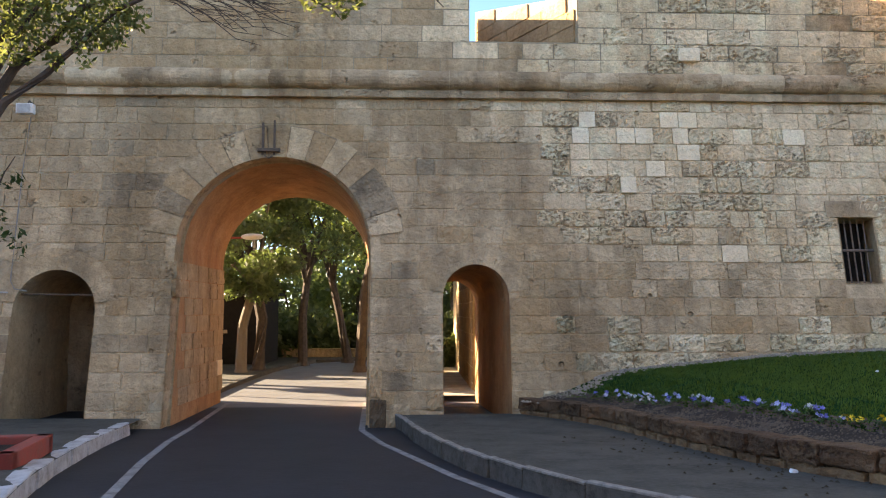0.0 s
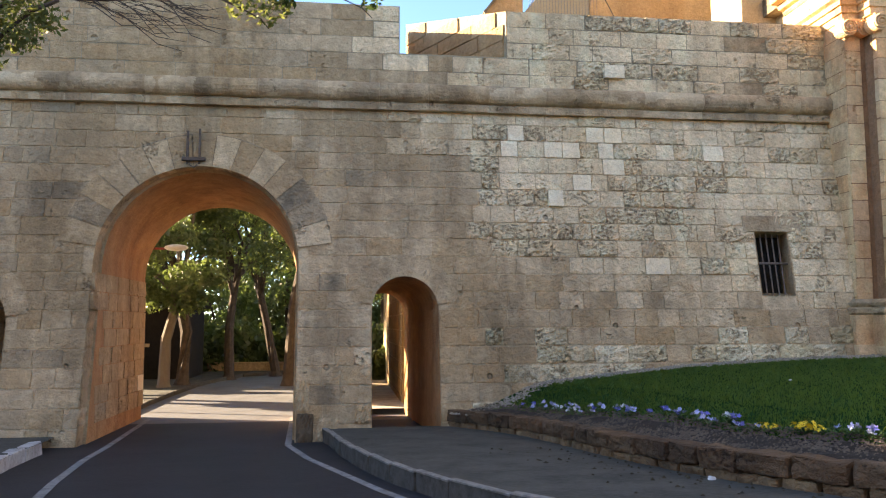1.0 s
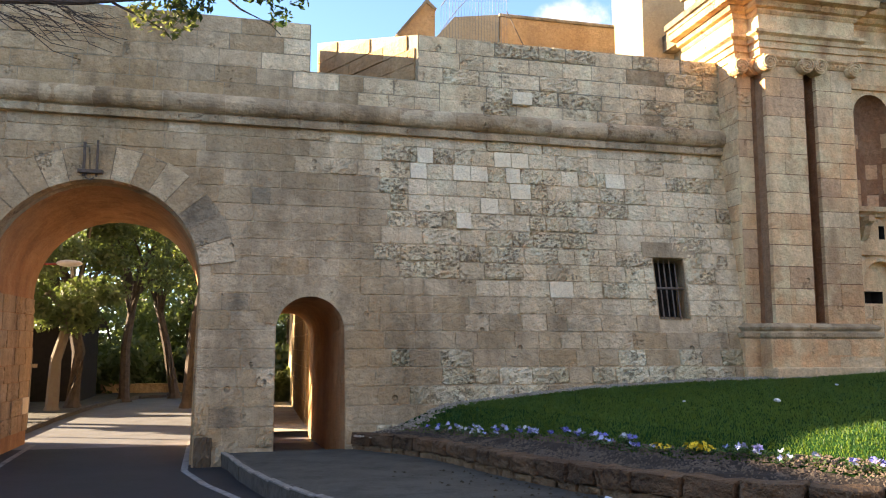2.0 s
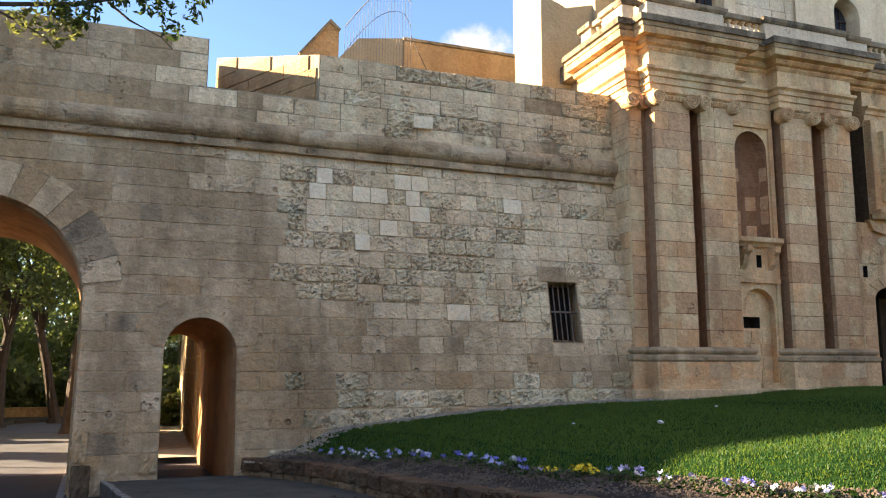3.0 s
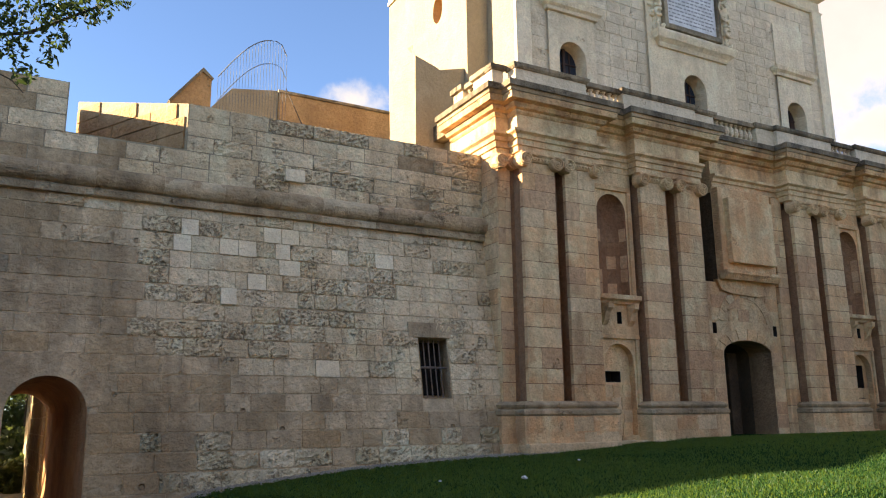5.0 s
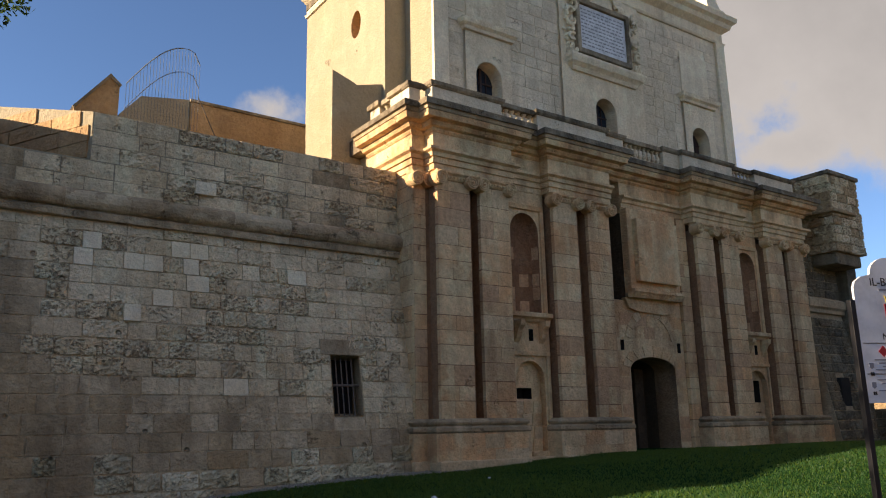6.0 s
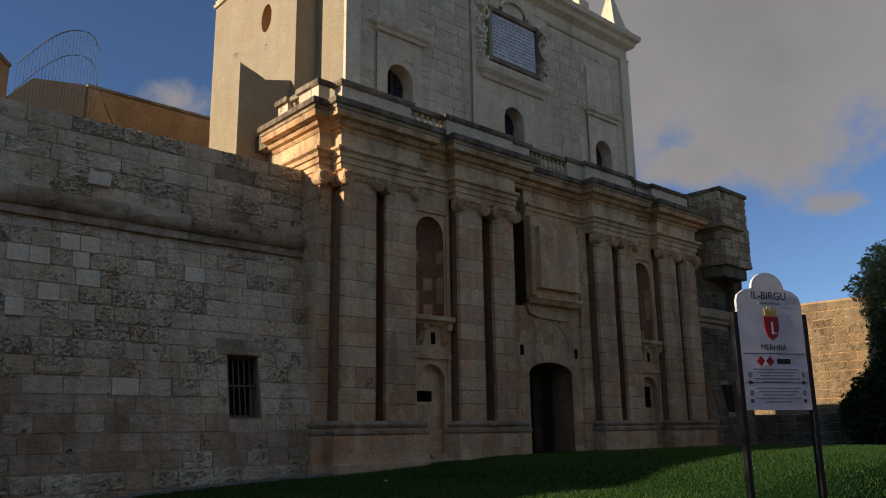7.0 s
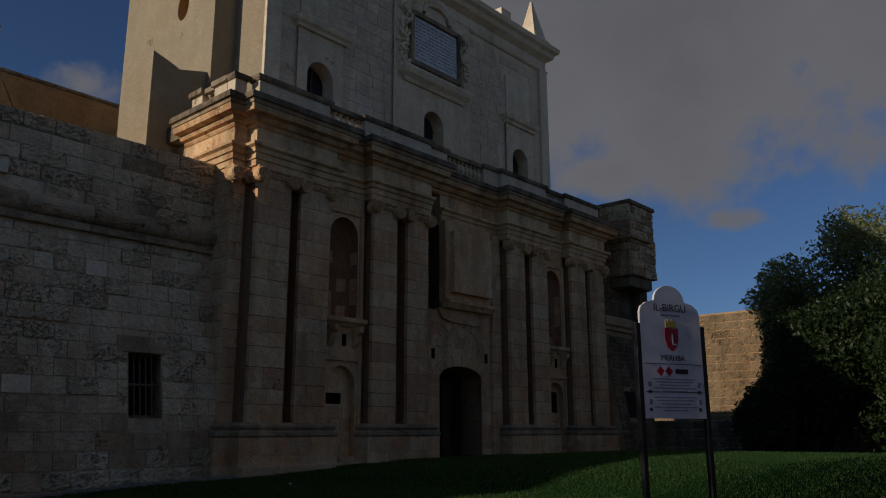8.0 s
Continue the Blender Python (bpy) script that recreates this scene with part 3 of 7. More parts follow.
def block_mesh(kind, i, material):
    key = (kind, i, material.name)
    if key not in BLOCK_MESHES:
        me = bpy.data.meshes.new("stone")
        verts, faces = (DRESSED if kind == "dressed" else ERODED)[i]
        me.from_pydata(verts, [], faces)
        me.materials.append(material)
        BLOCK_MESHES[key] = me
    return BLOCK_MESHES[key]


class Pile:
    """Collects blocks into one joined mesh."""
    def __init__(self):
        self.v, self.f = [], []

    def add(self, data, m):
        o = len(self.v)
        self.v += [tuple(m @ Vector(p)) for p in data[0]]
        self.f += [tuple(o + k for k in q) for q in data[1]]

    def build(self, name, material, parent, label=""):
        me = bpy.data.meshes.new(name)
        me.from_pydata(self.v, [], self.f)
        me.materials.append(material)
        ob = part(name, me, material, parent, label)
        ob["kind"] = "stuff"
        return ob


def courses(z0, height, count):
    return [(z0 + i * height, z0 + (i + 1) * height) for i in range(count)]


def lay(parent, rows, spans, place, choose, piled, joint=0.008, lengths=(0.3, 0.72), seed=5, sub=None):
    """Lays blocks in courses. spans(z0, z1): free stretches; place(x, z): the pose of a block's middle;
    choose(x, z, rng): (kind, material, joined material); piled(x, z): whether it goes to the joined rest."""
    rng = random.Random(seed)
    piles = {}
    for z0, z1 in rows:
        for a, b in spans(z0, z1):
            x = a
            while x < b - 0.02:
                w = rng.uniform(*lengths)
                if b - x - w < lengths[0] * 0.6:
                    w = b - x
                w = min(w, b - x)
                xc, zc = x + w / 2, (z0 + z1) / 2
                kind, mat, joined = choose(xc, zc, rng)
                i = rng.randrange(8)
                out = rng.uniform(-0.002, 0.004) + (rng.uniform(-0.02, 0.006) if kind == "eroded" else 0)
                gap_x, gap_z = joint * rng.choice((0.8, 1.0, 1.2, 2.4)), joint * rng.choice((0.7, 1.0, 1.3, 2.6))
                m = place(xc, zc) @ Matrix.Translation((0, out, 0)) @ Matrix.Diagonal((max(0.02, w - gap_x), 1, max(0.02, z1 - z0 - gap_z), 1))
                if piled(xc, zc):
                    piles.setdefault(joined.name, (Pile(), joined))[0].add((DRESSED if kind == "dressed" else ERODED)[i], m)
                else:
                    ob = new("stone", block_mesh(kind, i, mat))
                    ob.parent = sub or parent
                    ob.matrix_basis = m
                x += w
    for p, mat in piles.values():
        p.build("stonework", mat, sub or parent)


def cut(spans, holes):
    """Takes the holes (a, b) out of stretches."""
    for ha, hb in holes:
        out = []
        for a, b in spans:
            if hb <= a or ha >= b:
                out.append((a, b))
            else:
                if ha > a:
                    out.append((a, ha))
                if hb < b:
                    out.append((hb, b))
        spans = out
    return [(a, b) for a, b in spans if b - a > 0.05]


stone_mossy = stone_mat("lichened_limestone", (0.80, 0.73, 0.60), (0.50, 0.43, 0.32), (0.42, 0.36, 0.21), (0.13, 0.115, 0.08), "object", 2.0, 0.6)
stone_mossy_stuff = stone_mat("lichened_limestone_far", (0.80, 0.73, 0.60), (0.50, 0.43, 0.32), (0.42, 0.36, 0.21), (0.13, 0.115, 0.08), "island", 2.0, 0.6)
stone_brownish_stuff = stone_mat("brown_limestone_far", *BROWN, GRIME, "island", 0.6, 0.7)
SOOT = ((0.44, 0.37, 0.28), (0.34, 0.28, 0.21), (0.32, 0.24, 0.165), (0.07, 0.058, 0.047))
stone_stained = stone_mat("sooty_limestone", *SOOT, "object", 0.8, 1.0, 0.4)
stone_stained_stuff = stone_mat("sooty_limestone_far", *SOOT, "island", 0.8, 0.8, 0.4)
ROWS = [(-0.04, 0.269)] + courses(0.269, 0.303, 17) + [(5.42, 5.62)]
RING = {"main": 0.57, "walk": 0.36, "side": 0.36}


PATCHES = [(2.94, 3.24, 5.117), (2.81, 3.11, 4.814), (3.60, 3.93, 4.814), (3.935, 4.26, 4.814), (4.40, 4.73, 5.117), (4.735, 5.07, 5.117),
           (4.61, 4.89, 4.814), (4.67, 5.07, 4.511), (4.09, 4.43, 4.208), (3.61, 3.88, 3.905), (5.3, 5.75, 2.693), (6.6, 7.0, 4.814)]


def curtain_spans(z0, z1):
    holes = []
    for key, (c, h, s, r, *_) in ARCHES.items():
        rm, zz = h + 0.16, max(z0, s)
        if z0 < s - 0.05:
            holes.append((c - h - 0.004, c + h + 0.004))
        if z1 > s and zz - s < rm + 0.05:
            q = math.sqrt(max(0, rm * rm - (zz - s) ** 2)) if zz - s < rm else 0.0
            if q:
                holes.append((c - q, c + q))
    if z1 > 2.34 and z0 < 3.47:
        holes.append((7.40, 8.06))
    for x0, x1, row in PATCHES:
        if abs(row - z0) < 0.05:
            holes.append((x0, x1))
    base = [(LEFT + 11, RIGHT - 0.02)]
    if z1 < 1.2:
        base = [(LEFT + 11, 1.6 + z1 * 3.4)]
    return cut(base, holes)


def curtain_choice(x, z, rng):
    """Pale and eaten stones high on the far stretch, browner ones low down and round the arches, passing gradually into one another."""
    n = noise.noise(Vector((x * 0.5, 3.0, z * 0.8)))
    pale = smooth(1.4, 4.4, x + 0.5 * (z - 3.5)) * smooth(1.3, 3.6, z) + 0.35 * noise.noise(Vector((x * 0.6, 7.0, z * 0.6))) + rng.uniform(-0.22, 0.22)
    if z < 1.75 and x > 2.2 and rng.random() < (0.6 if z < 1.45 else 0.3):
        return "eroded", stone_mossy, stone_mossy_stuff
    if x > 2.3 and z > 2.9 + 1.0 * noise.noise(Vector((x * 0.8, 5.0, 0))) and rng.random() < 0.42 + 0.7 * n:
        return "eroded", stone_rough, stone_rough_stuff
    if pale > 0.62:
        return "dressed", stone_plain, stone_plain_stuff
    if pale > 0.3:
        return ("eroded" if rng.random() < 0.15 else "dressed"), stone_middle, stone_middle_stuff
    if rng.random() < (0.3 if x > 1.4 and z < 2.7 else 0.07 + 0.5 * smooth(3.4, 4.8, z) * smooth(1.5, -1.5, x)):
        return "dressed", stone_brownish, stone_brownish_stuff
    if x < 0.5 and rng.random() < 0.16 + 0.5 * noise.noise(Vector((x * 0.7, 1.0, z * 0.7))):
        return "dressed", stone_stained, stone_stained_stuff
    return "dressed", stone_wall, stone_wall_stuff


def on_wall(x, z, out=0.0):
    return pose(x, wall_y(z) - out, z, TILT, 0, 0)


lay(wall, ROWS, curtain_spans, on_wall, curtain_choice, lambda x, z: not (-1.0 < x < 6.6 and z < 5.0), seed=11)






def ring(parent, key, count, a0, a1, stains=()):
    """Voussoirs round an arch, on the sloping face."""
    c, h, s, r = ARCHES[key][:4]
    bm = bmesh.new()
    rows = [[bm.verts.new((c + q * math.cos(t), wall_y(s + q * r / h * math.sin(t)) - 0.007, s + q * r / h * math.sin(t))) for t in [a0 + (a1 - a0) * k / 40 for k in range(41)]] for q in (h + 0.001, h + RING[key] + 0.012)]
    for k in range(40):
        bm.faces.new((rows[0][k], rows[0][k + 1], rows[1][k + 1], rows[1][k]))
    part("ring_bed", bm, stone_darkened if key == "main" else stone_wall, parent)
    for i in range(count):
        rng = random.Random(i * 7 + len(key))
        t0, t1 = a0 + (a1 - a0) * i / count, a0 + (a1 - a0) * (i + 1) / count
        gap = rng.choice((0.004, 0.008, 0.012)) / h
        bm = bmesh.new()
        out = h + RING[key] + rng.uniform(-0.03, 0.03)
        pts = []
        for k in range(4):
            t = t0 + gap + (t1 - t0 - 2 * gap) * k / 3
            pts.append((h - 0.004, t))
        for k in range(3, -1, -1):
            t = t0 + gap + (t1 - t0 - 2 * gap) * k / 3
            pts.append((out, t))
        xy = [(c + q * math.cos(t), s + q * (r / h) * math.sin(t)) for q, t in pts]
        pr = (0.018 if key == "main" else 0.006) + rng.uniform(0, 0.006)
        f = [bm.verts.new((x, wall_y(z) - pr, z)) for x, z in xy]
        b = [bm.verts.new((x, wall_y(z) + 0.25, z)) for x, z in xy]
        bm.faces.new(f)
        for k in range(len(f)):
            bm.faces.new((f[k], b[k], b[(k + 1) % len(f)], f[(k + 1) % len(f)]))
        part("voussoir", bm, stone_darkened if i in stains else (stone_wall if key != "main" else (stone_brownish if rng.random() < 0.25 else (stone_middle if rng.random() < 0.3 else stone_wall))), parent)


ring(wall, "main", 15, radians(8), radians(172), (1, 2, 13))
ring(wall, "walk", 7, radians(8), radians(172))
ring(wall, "side", 7, radians(8), radians(172))

# paler stones let in as repairs, some standing proud
for k, (x0, x1, z0) in enumerate(PATCHES):
    ob = new("repair_stone", block_mesh("dressed", k % 8, stone_patch))
    ob.parent = wall
    ob.matrix_basis = on_wall((x0 + x1) / 2, z0 + 0.15, 0.07 if k == 9 else 0.014) @ Matrix.Diagonal((x1 - x0 - 0.006, 1.0, 0.296, 1))

# the parapet's facing
PAR_ROWS = [(6.12, 6.36)] + courses(6.36, 0.298, 4)


def parapet_spans(z0, z1):
    return cut([(-9.0, 9.2)], [(0.99, 2.96)] if z0 > 6.6 else [])


lay(parapet, PAR_ROWS, parapet_spans, lambda x, z: pose(x, PF - 0.014, z), lambda x, z, rng: ("eroded", stone_rough, stone_rough_stuff) if x > 3.6 and rng.random() < 0.5 else (("dressed", stone_plain, stone_plain_stuff) if x > 0.5 and rng.random() < 0.7 else (("dressed", stone_brownish, stone_brownish_stuff) if x < 0.5 and rng.random() < 0.5 else ("dressed", stone_wall, stone_wall_stuff))),
    lambda x, z: x < -1, lengths=(0.42, 0.95), seed=23)
ob = new("stub_stone", block_mesh("dressed", 2, stone_patch))
ob.parent = parapet
ob.matrix_basis = pose(4.95, PF - 0.11, 6.46) @ Matrix.Diagonal((0.38, 1.3, 0.24, 1))
# dressed right cheek of the embrasure
CHEEK = math.degrees(math.atan2(16.9 - PF, 1.36 - 2.95))
lay(parapet, courses(6.72, 0.3, 6), lambda a, b: [(max(0.05, (b - 7.55) / 0.25), 3.45)], lambda x, z: pose(2.93, PF, 0, 0, 0, CHEEK + 180) @ pose(-x, -0.02, z + 0.0), lambda x, z, rng: ("dressed", stone_orange, stone_orange), lambda x, z: False, seed=31, lengths=(0.7, 1.3))

# ---- the barred window ----
window = thing("window_1", "small deep-set window with rusty iron bars in the wall", "window", kind="structure")
bm = bmesh.new()
ring_f = [(7.42, 2.33), (8.04, 2.33), (8.04, 3.48), (7.42, 3.48)]
ring_b = [(7.62, 2.4), (8.2, 2.4), (8.2, 3.44), (7.62, 3.44)]
f = [bm.verts.new((x, wall_y(z) + 0.002, z)) for x, z in ring_f]
b = [bm.verts.new((x, wall_y(z) + 0.75, z)) for x, z in ring_b]
for k in range(4):
    bm.faces.new((f[k], f[(k + 1) % 4], b[(k + 1) % 4], b[k]))
part("reveal", bm, stone_wall, window, "pale stone reveal")
# no real shutter: a near-black sheet paints the shade behind the bars
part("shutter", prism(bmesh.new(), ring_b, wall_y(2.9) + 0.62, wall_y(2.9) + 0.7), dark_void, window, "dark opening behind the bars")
iron = plain_mat("rusty_iron", (0.15, 0.115, 0.09), 0.75, 0.5, 0.4, 20.0, 0.3)
bar_iron = plain_mat("bare_iron_bar", (0.20, 0.165, 0.14), 0.7, 0.2, 0.35, 14.0, 0.3)
for k in range(5):
    x = 7.5 + k * 0.115
    part("bar", tube(bmesh.new(), [(x, wall_y(2.33) + 0.2, 2.33), (x, wall_y(3.48) + 0.2, 3.48)], 0.014), bar_iron, window)
part("cross_bar", tube(bmesh.new(), [(7.42, wall_y(2.92) + 0.18, 2.92), (8.1, wall_y(2.92) + 0.18, 2.92)], 0.022), bar_iron, window)
part("lintel", box_bm(7.2, 8.3, 0, 0.2, 3.49, 3.79, 0.012), stone_wall, window).matrix_basis = pose(0, wall_y(3.64) - 0.02, 0) @ pose(0, 0, 3.64, TILT) @ pose(0, 0, -3.64)

# ---- iron bracket over the arch, cable, and lamp box ----
bracket = thing("iron_bracket", "rusty iron bracket with two upright bars over the arch", "bracket")
yb = wall_y(4.9) - 0.05
part("upright", box_bm(-2.62, -2.58, yb - 0.04, yb, 4.55, 5.12, 0.006), iron, bracket)
part("upright", box_bm(-2.42, -2.385, yb - 0.04, yb, 4.55, 5.16, 0.006), iron, bracket)
part("cross_piece", box_bm(-2.68, -2.3, yb - 0.1, yb - 0.02, 4.6, 4.66, 0.006), iron, bracket)
part("hook", tube(bmesh.new(), [(-2.55, yb - 0.06, 4.6), (-2.55, yb - 0.1, 4.52), (-2.48, yb - 0.12, 4.48), (-2.42, yb - 0.1, 4.52)], 0.014), iron, bracket)
grey_plastic = plain_mat("grey_plastic", (0.45, 0.45, 0.43), 0.5, 0, 0.15)
white_metal = plain_mat("white_enamel", (0.7, 0.7, 0.68), 0.4, 0, 0.1)
flood = thing("floodlight", "small white floodlight fixed high on the wall", "floodlight")
part("housing", box_bm(-6.74, -6.46, 13.42, 13.56, 5.2, 5.38, 0.02), white_metal, flood)
part("glass_front", box_bm(-6.71, -6.49, 13.405, 13.42, 5.22, 5.36, 0.004), grey_plastic, flood)
part("arm", tube(bmesh.new(), [(-6.6, 13.56, 5.4), (-6.6, 13.6, 5.46), (-6.6, 13.76, 5.44)], 0.014), iron, flood)
conduit_grey = plain_mat("grey_conduit", (0.26, 0.24, 0.21), 0.6, 0, 0.2)
cable = thing("wall_cable", "grey conduit running down the wall and round the foot arch", "cable")
pts = [(-6.6, 5.2), (-6.62, 4.2), (-6.6, 3.2), (-6.58, 2.35), (-6.5, 2.22), (-6.3, 2.18), (-5.9, 2.18)]
part("conduit", tube(bmesh.new(), [(x, wall_y(z) - 0.035, z) for x, z in pts[:6]], 0.011), conduit_grey, cable)
part("conduit", tube(bmesh.new(), [(-9.5, wall_y(2.2) - 0.035, 2.2), (-6.6, wall_y(2.16) - 0.035, 2.16)], 0.014), grey_plastic, cable)
part("conduit", tube(bmesh.new(), [(-6.5, 13.3, 2.14), (-5.2, 13.3, 2.12)], 0.014), iron, cable)
# end wall of the side arch, in the darkened stone
part("end_wall", box_bm(-6.8, -4.9, 15.1, 15.3, -0.2, 2.7), stone_darkened, wall)

# near-black stone: the shade of deep places put into its colour
stone_shade_soot = stone_mat("shade_and_soot_stone", (0.13, 0.10, 0.075), (0.07, 0.055, 0.042), (0.1, 0.07, 0.045), (0.025, 0.02, 0.018), "object", 0.3, 0.6)
# stones of the arch's left jamb, some of them new
rng = random.Random(44)
for z0, z1 in ROWS[1:9]:
    y = wall_y((z0 + z1) / 2) + 0.012
    while y < 16.3:
        w = min(rng.uniform(0.45, 0.85), 16.45 - y)
        q = y - 13.0 + 0.35 * (z0 - 1.2)
        mat = stone_patch if rng.random() < 0.06 and z0 < 2 else (stone_wall if q < rng.uniform(1.5, 3.2) else stone_brownish)
        ob = new("jamb_stone", block_mesh("eroded" if rng.random() < 0.35 else "dressed", rng.randrange(8), mat))
        ob.parent = wall
        f = (y + w / 2 - 13.0) / 3.5
        ob.matrix_basis = pose((-3.965 if y < 13.2 else -3.925) + 0.05 * f, y + w / 2, (z0 + z1) / 2, 0, 0, 90) @ Matrix.Diagonal((w - 0.005, 0.5, z1 - z0 - 0.005, 1))
        y += w
# battered corner stones at the foot of the pier between the arches; the near-black one stands for a shaded hollow
for k, (x, z, w, h, mat) in enumerate([(-0.55, 0.22, 0.27, 0.46, stone_shade_soot), (-0.2, 0.2, 0.34, 0.36, stone_wall), (-0.6, 0.72, 0.22, 0.5, stone_brownish), (0.36, 0.42, 0.26, 0.3, stone_brownish)]):
    ob = new("corner_stone", block_mesh("eroded", k, mat))
    ob.parent = wall
    ob.matrix_basis = on_wall(x, z, 0.03) @ Matrix.Diagonal((w, 1.0, h, 1))

# ---- the old gate ----
EYE = Vector((0.27, -0.07, 1.96))
NEARER = Matrix.Translation(EYE) @ Matrix.Scale(0.95, 4) @ Matrix.Translation(-EYE)
G = NEARER @ pose(17.2, 13.365, 0, 0, 0, -0.92)
gate = thing("gatehouse", "weathered baroque limestone gatehouse with paired pilasters, niches and tower above", "gatehouse", G)
PAIRS = [(-7.16, -6.26), (-5.98, -5.12), (-3.73, -2.92), (-2.54, -1.76), (1.76, 2.54), (2.92, 3.73), (5.12, 5.98), (6.26, 7.16)]
BLOCKS = [(-7.22, -5.06), (-3.79, -1.70), (1.70, 3.79), (5.06, 7.22)]
HALF_PLAN = [(7.58, 2.3), (7.58, 0.35), (7.24, 0.35), (7.24, 0), (5.04, 0), (5.04, 0.3), (3.81, 0.3), (3.81, 0), (1.68, 0), (1.68, 0.42)]
PLAN = [(-u, v) for u, v in HALF_PLAN] + HALF_PLAN[::-1]
stone_gate_pale = stone_mat("pale_gate_limestone", (0.72, 0.58, 0.42), (0.62, 0.49, 0.345), (0.58, 0.42, 0.27), (0.3, 0.22, 0.15), "object", 0.2, 0.35)
stone_pale = stone_mat("pale_dressing_stone", (0.80, 0.73, 0.635), (0.72, 0.65, 0.56), (0.70, 0.6, 0.48), (0.32, 0.27, 0.22), "object", 0.2, 0.5, 1.0, 0.6)
stone_base = stone_mat("grey_base_limestone", (0.56, 0.47, 0.36), (0.40, 0.33, 0.25), (0.44, 0.33, 0.22), (0.09, 0.075, 0.055), "island", 0.6, 0.9, 1.0, 0.6)
# reddish stone, made darker to carry the shade of niches and grooves
stone_red_shade = stone_mat("shaded_red_recess_stone", (0.32, 0.195, 0.125), (0.24, 0.135, 0.085), (0.28, 0.135, 0.075), (0.16, 0.10, 0.07), "object", 0.3, 0.4)
stone_gate_worn = stone_mat("worn_doorway_stone", (0.40, 0.29, 0.20), (0.30, 0.21, 0.14), (0.32, 0.2, 0.12), (0.09, 0.065, 0.05), "object", 1.5, 0.8)
stone_ink = plain_mat("inscription_marble", (0.62, 0.63, 0.63), 0.6, 0, 0.12, 4.0, 0.1)


def recess(name, outline, v0, v1, material, back=True):
    """The sides and back of a hollow cut into a wall."""
    bm = bmesh.new()
    a = [bm.verts.new((x, v0, z)) for x, z in outline]
    b = [bm.verts.new((x, v1, z)) for x, z in outline]
    for i in range(len(a)):
        bm.faces.new((a[i], a[(i + 1) % len(a)], b[(i + 1) % len(a)], b[i]))
    if back:
        bm.faces.new(b)
    return part(name, bm, material, gate)


def arched(c, h, z0, spring, rise):
    return [(c + h, z0)] + arch_line(c, h, spring, rise, 14) + [(c - h, z0)]


def rect(u0, u1, z0, z1):
    return [(u0, z0), (u1, z0), (u1, z1), (u0, z1)]


def round_niche(c, h, z0, spring, v):
    """A half-round niche with a quarter-sphere head."""
    bm = bmesh.new()
    n, m = 10, 6
    cols = []
    for i in range(n + 1):
        t = math.pi * i / n
        x, y = c + h * math.cos(t), v + 0.8 * h * math.sin(t)
        col = [bm.verts.new((x, y, z0)), bm.verts.new((x, y, spring))]
        cols.append(col)
    for j in range(1, m):
        p = 0.5 * math.pi * j / m
        for i in range(n + 1):
            t = math.pi * i / n
            cols[i].append(bm.verts.new((c + h * math.cos(t) * math.cos(p), v + 0.8 * h * math.sin(t) * math.cos(p), spring + h * math.sin(p))))
    top = bm.verts.new((c, v, spring + h))
    for a, b in zip(cols, cols[1:]):
        for k in range(len(a) - 1):
            bm.faces.new((a[k], b[k], b[k + 1], a[k + 1]))
        bm.faces.new((a[-1], b[-1], top))
    floor = [col[0] for col in cols]
    bm.faces.new(floor)
    ob = part("niche", bm, stone_red_shade, gate, "reddish round-headed niche, empty")
    for p in ob.data.polygons:
        p.use_smooth = len(p.vertices) == 4
    return ob


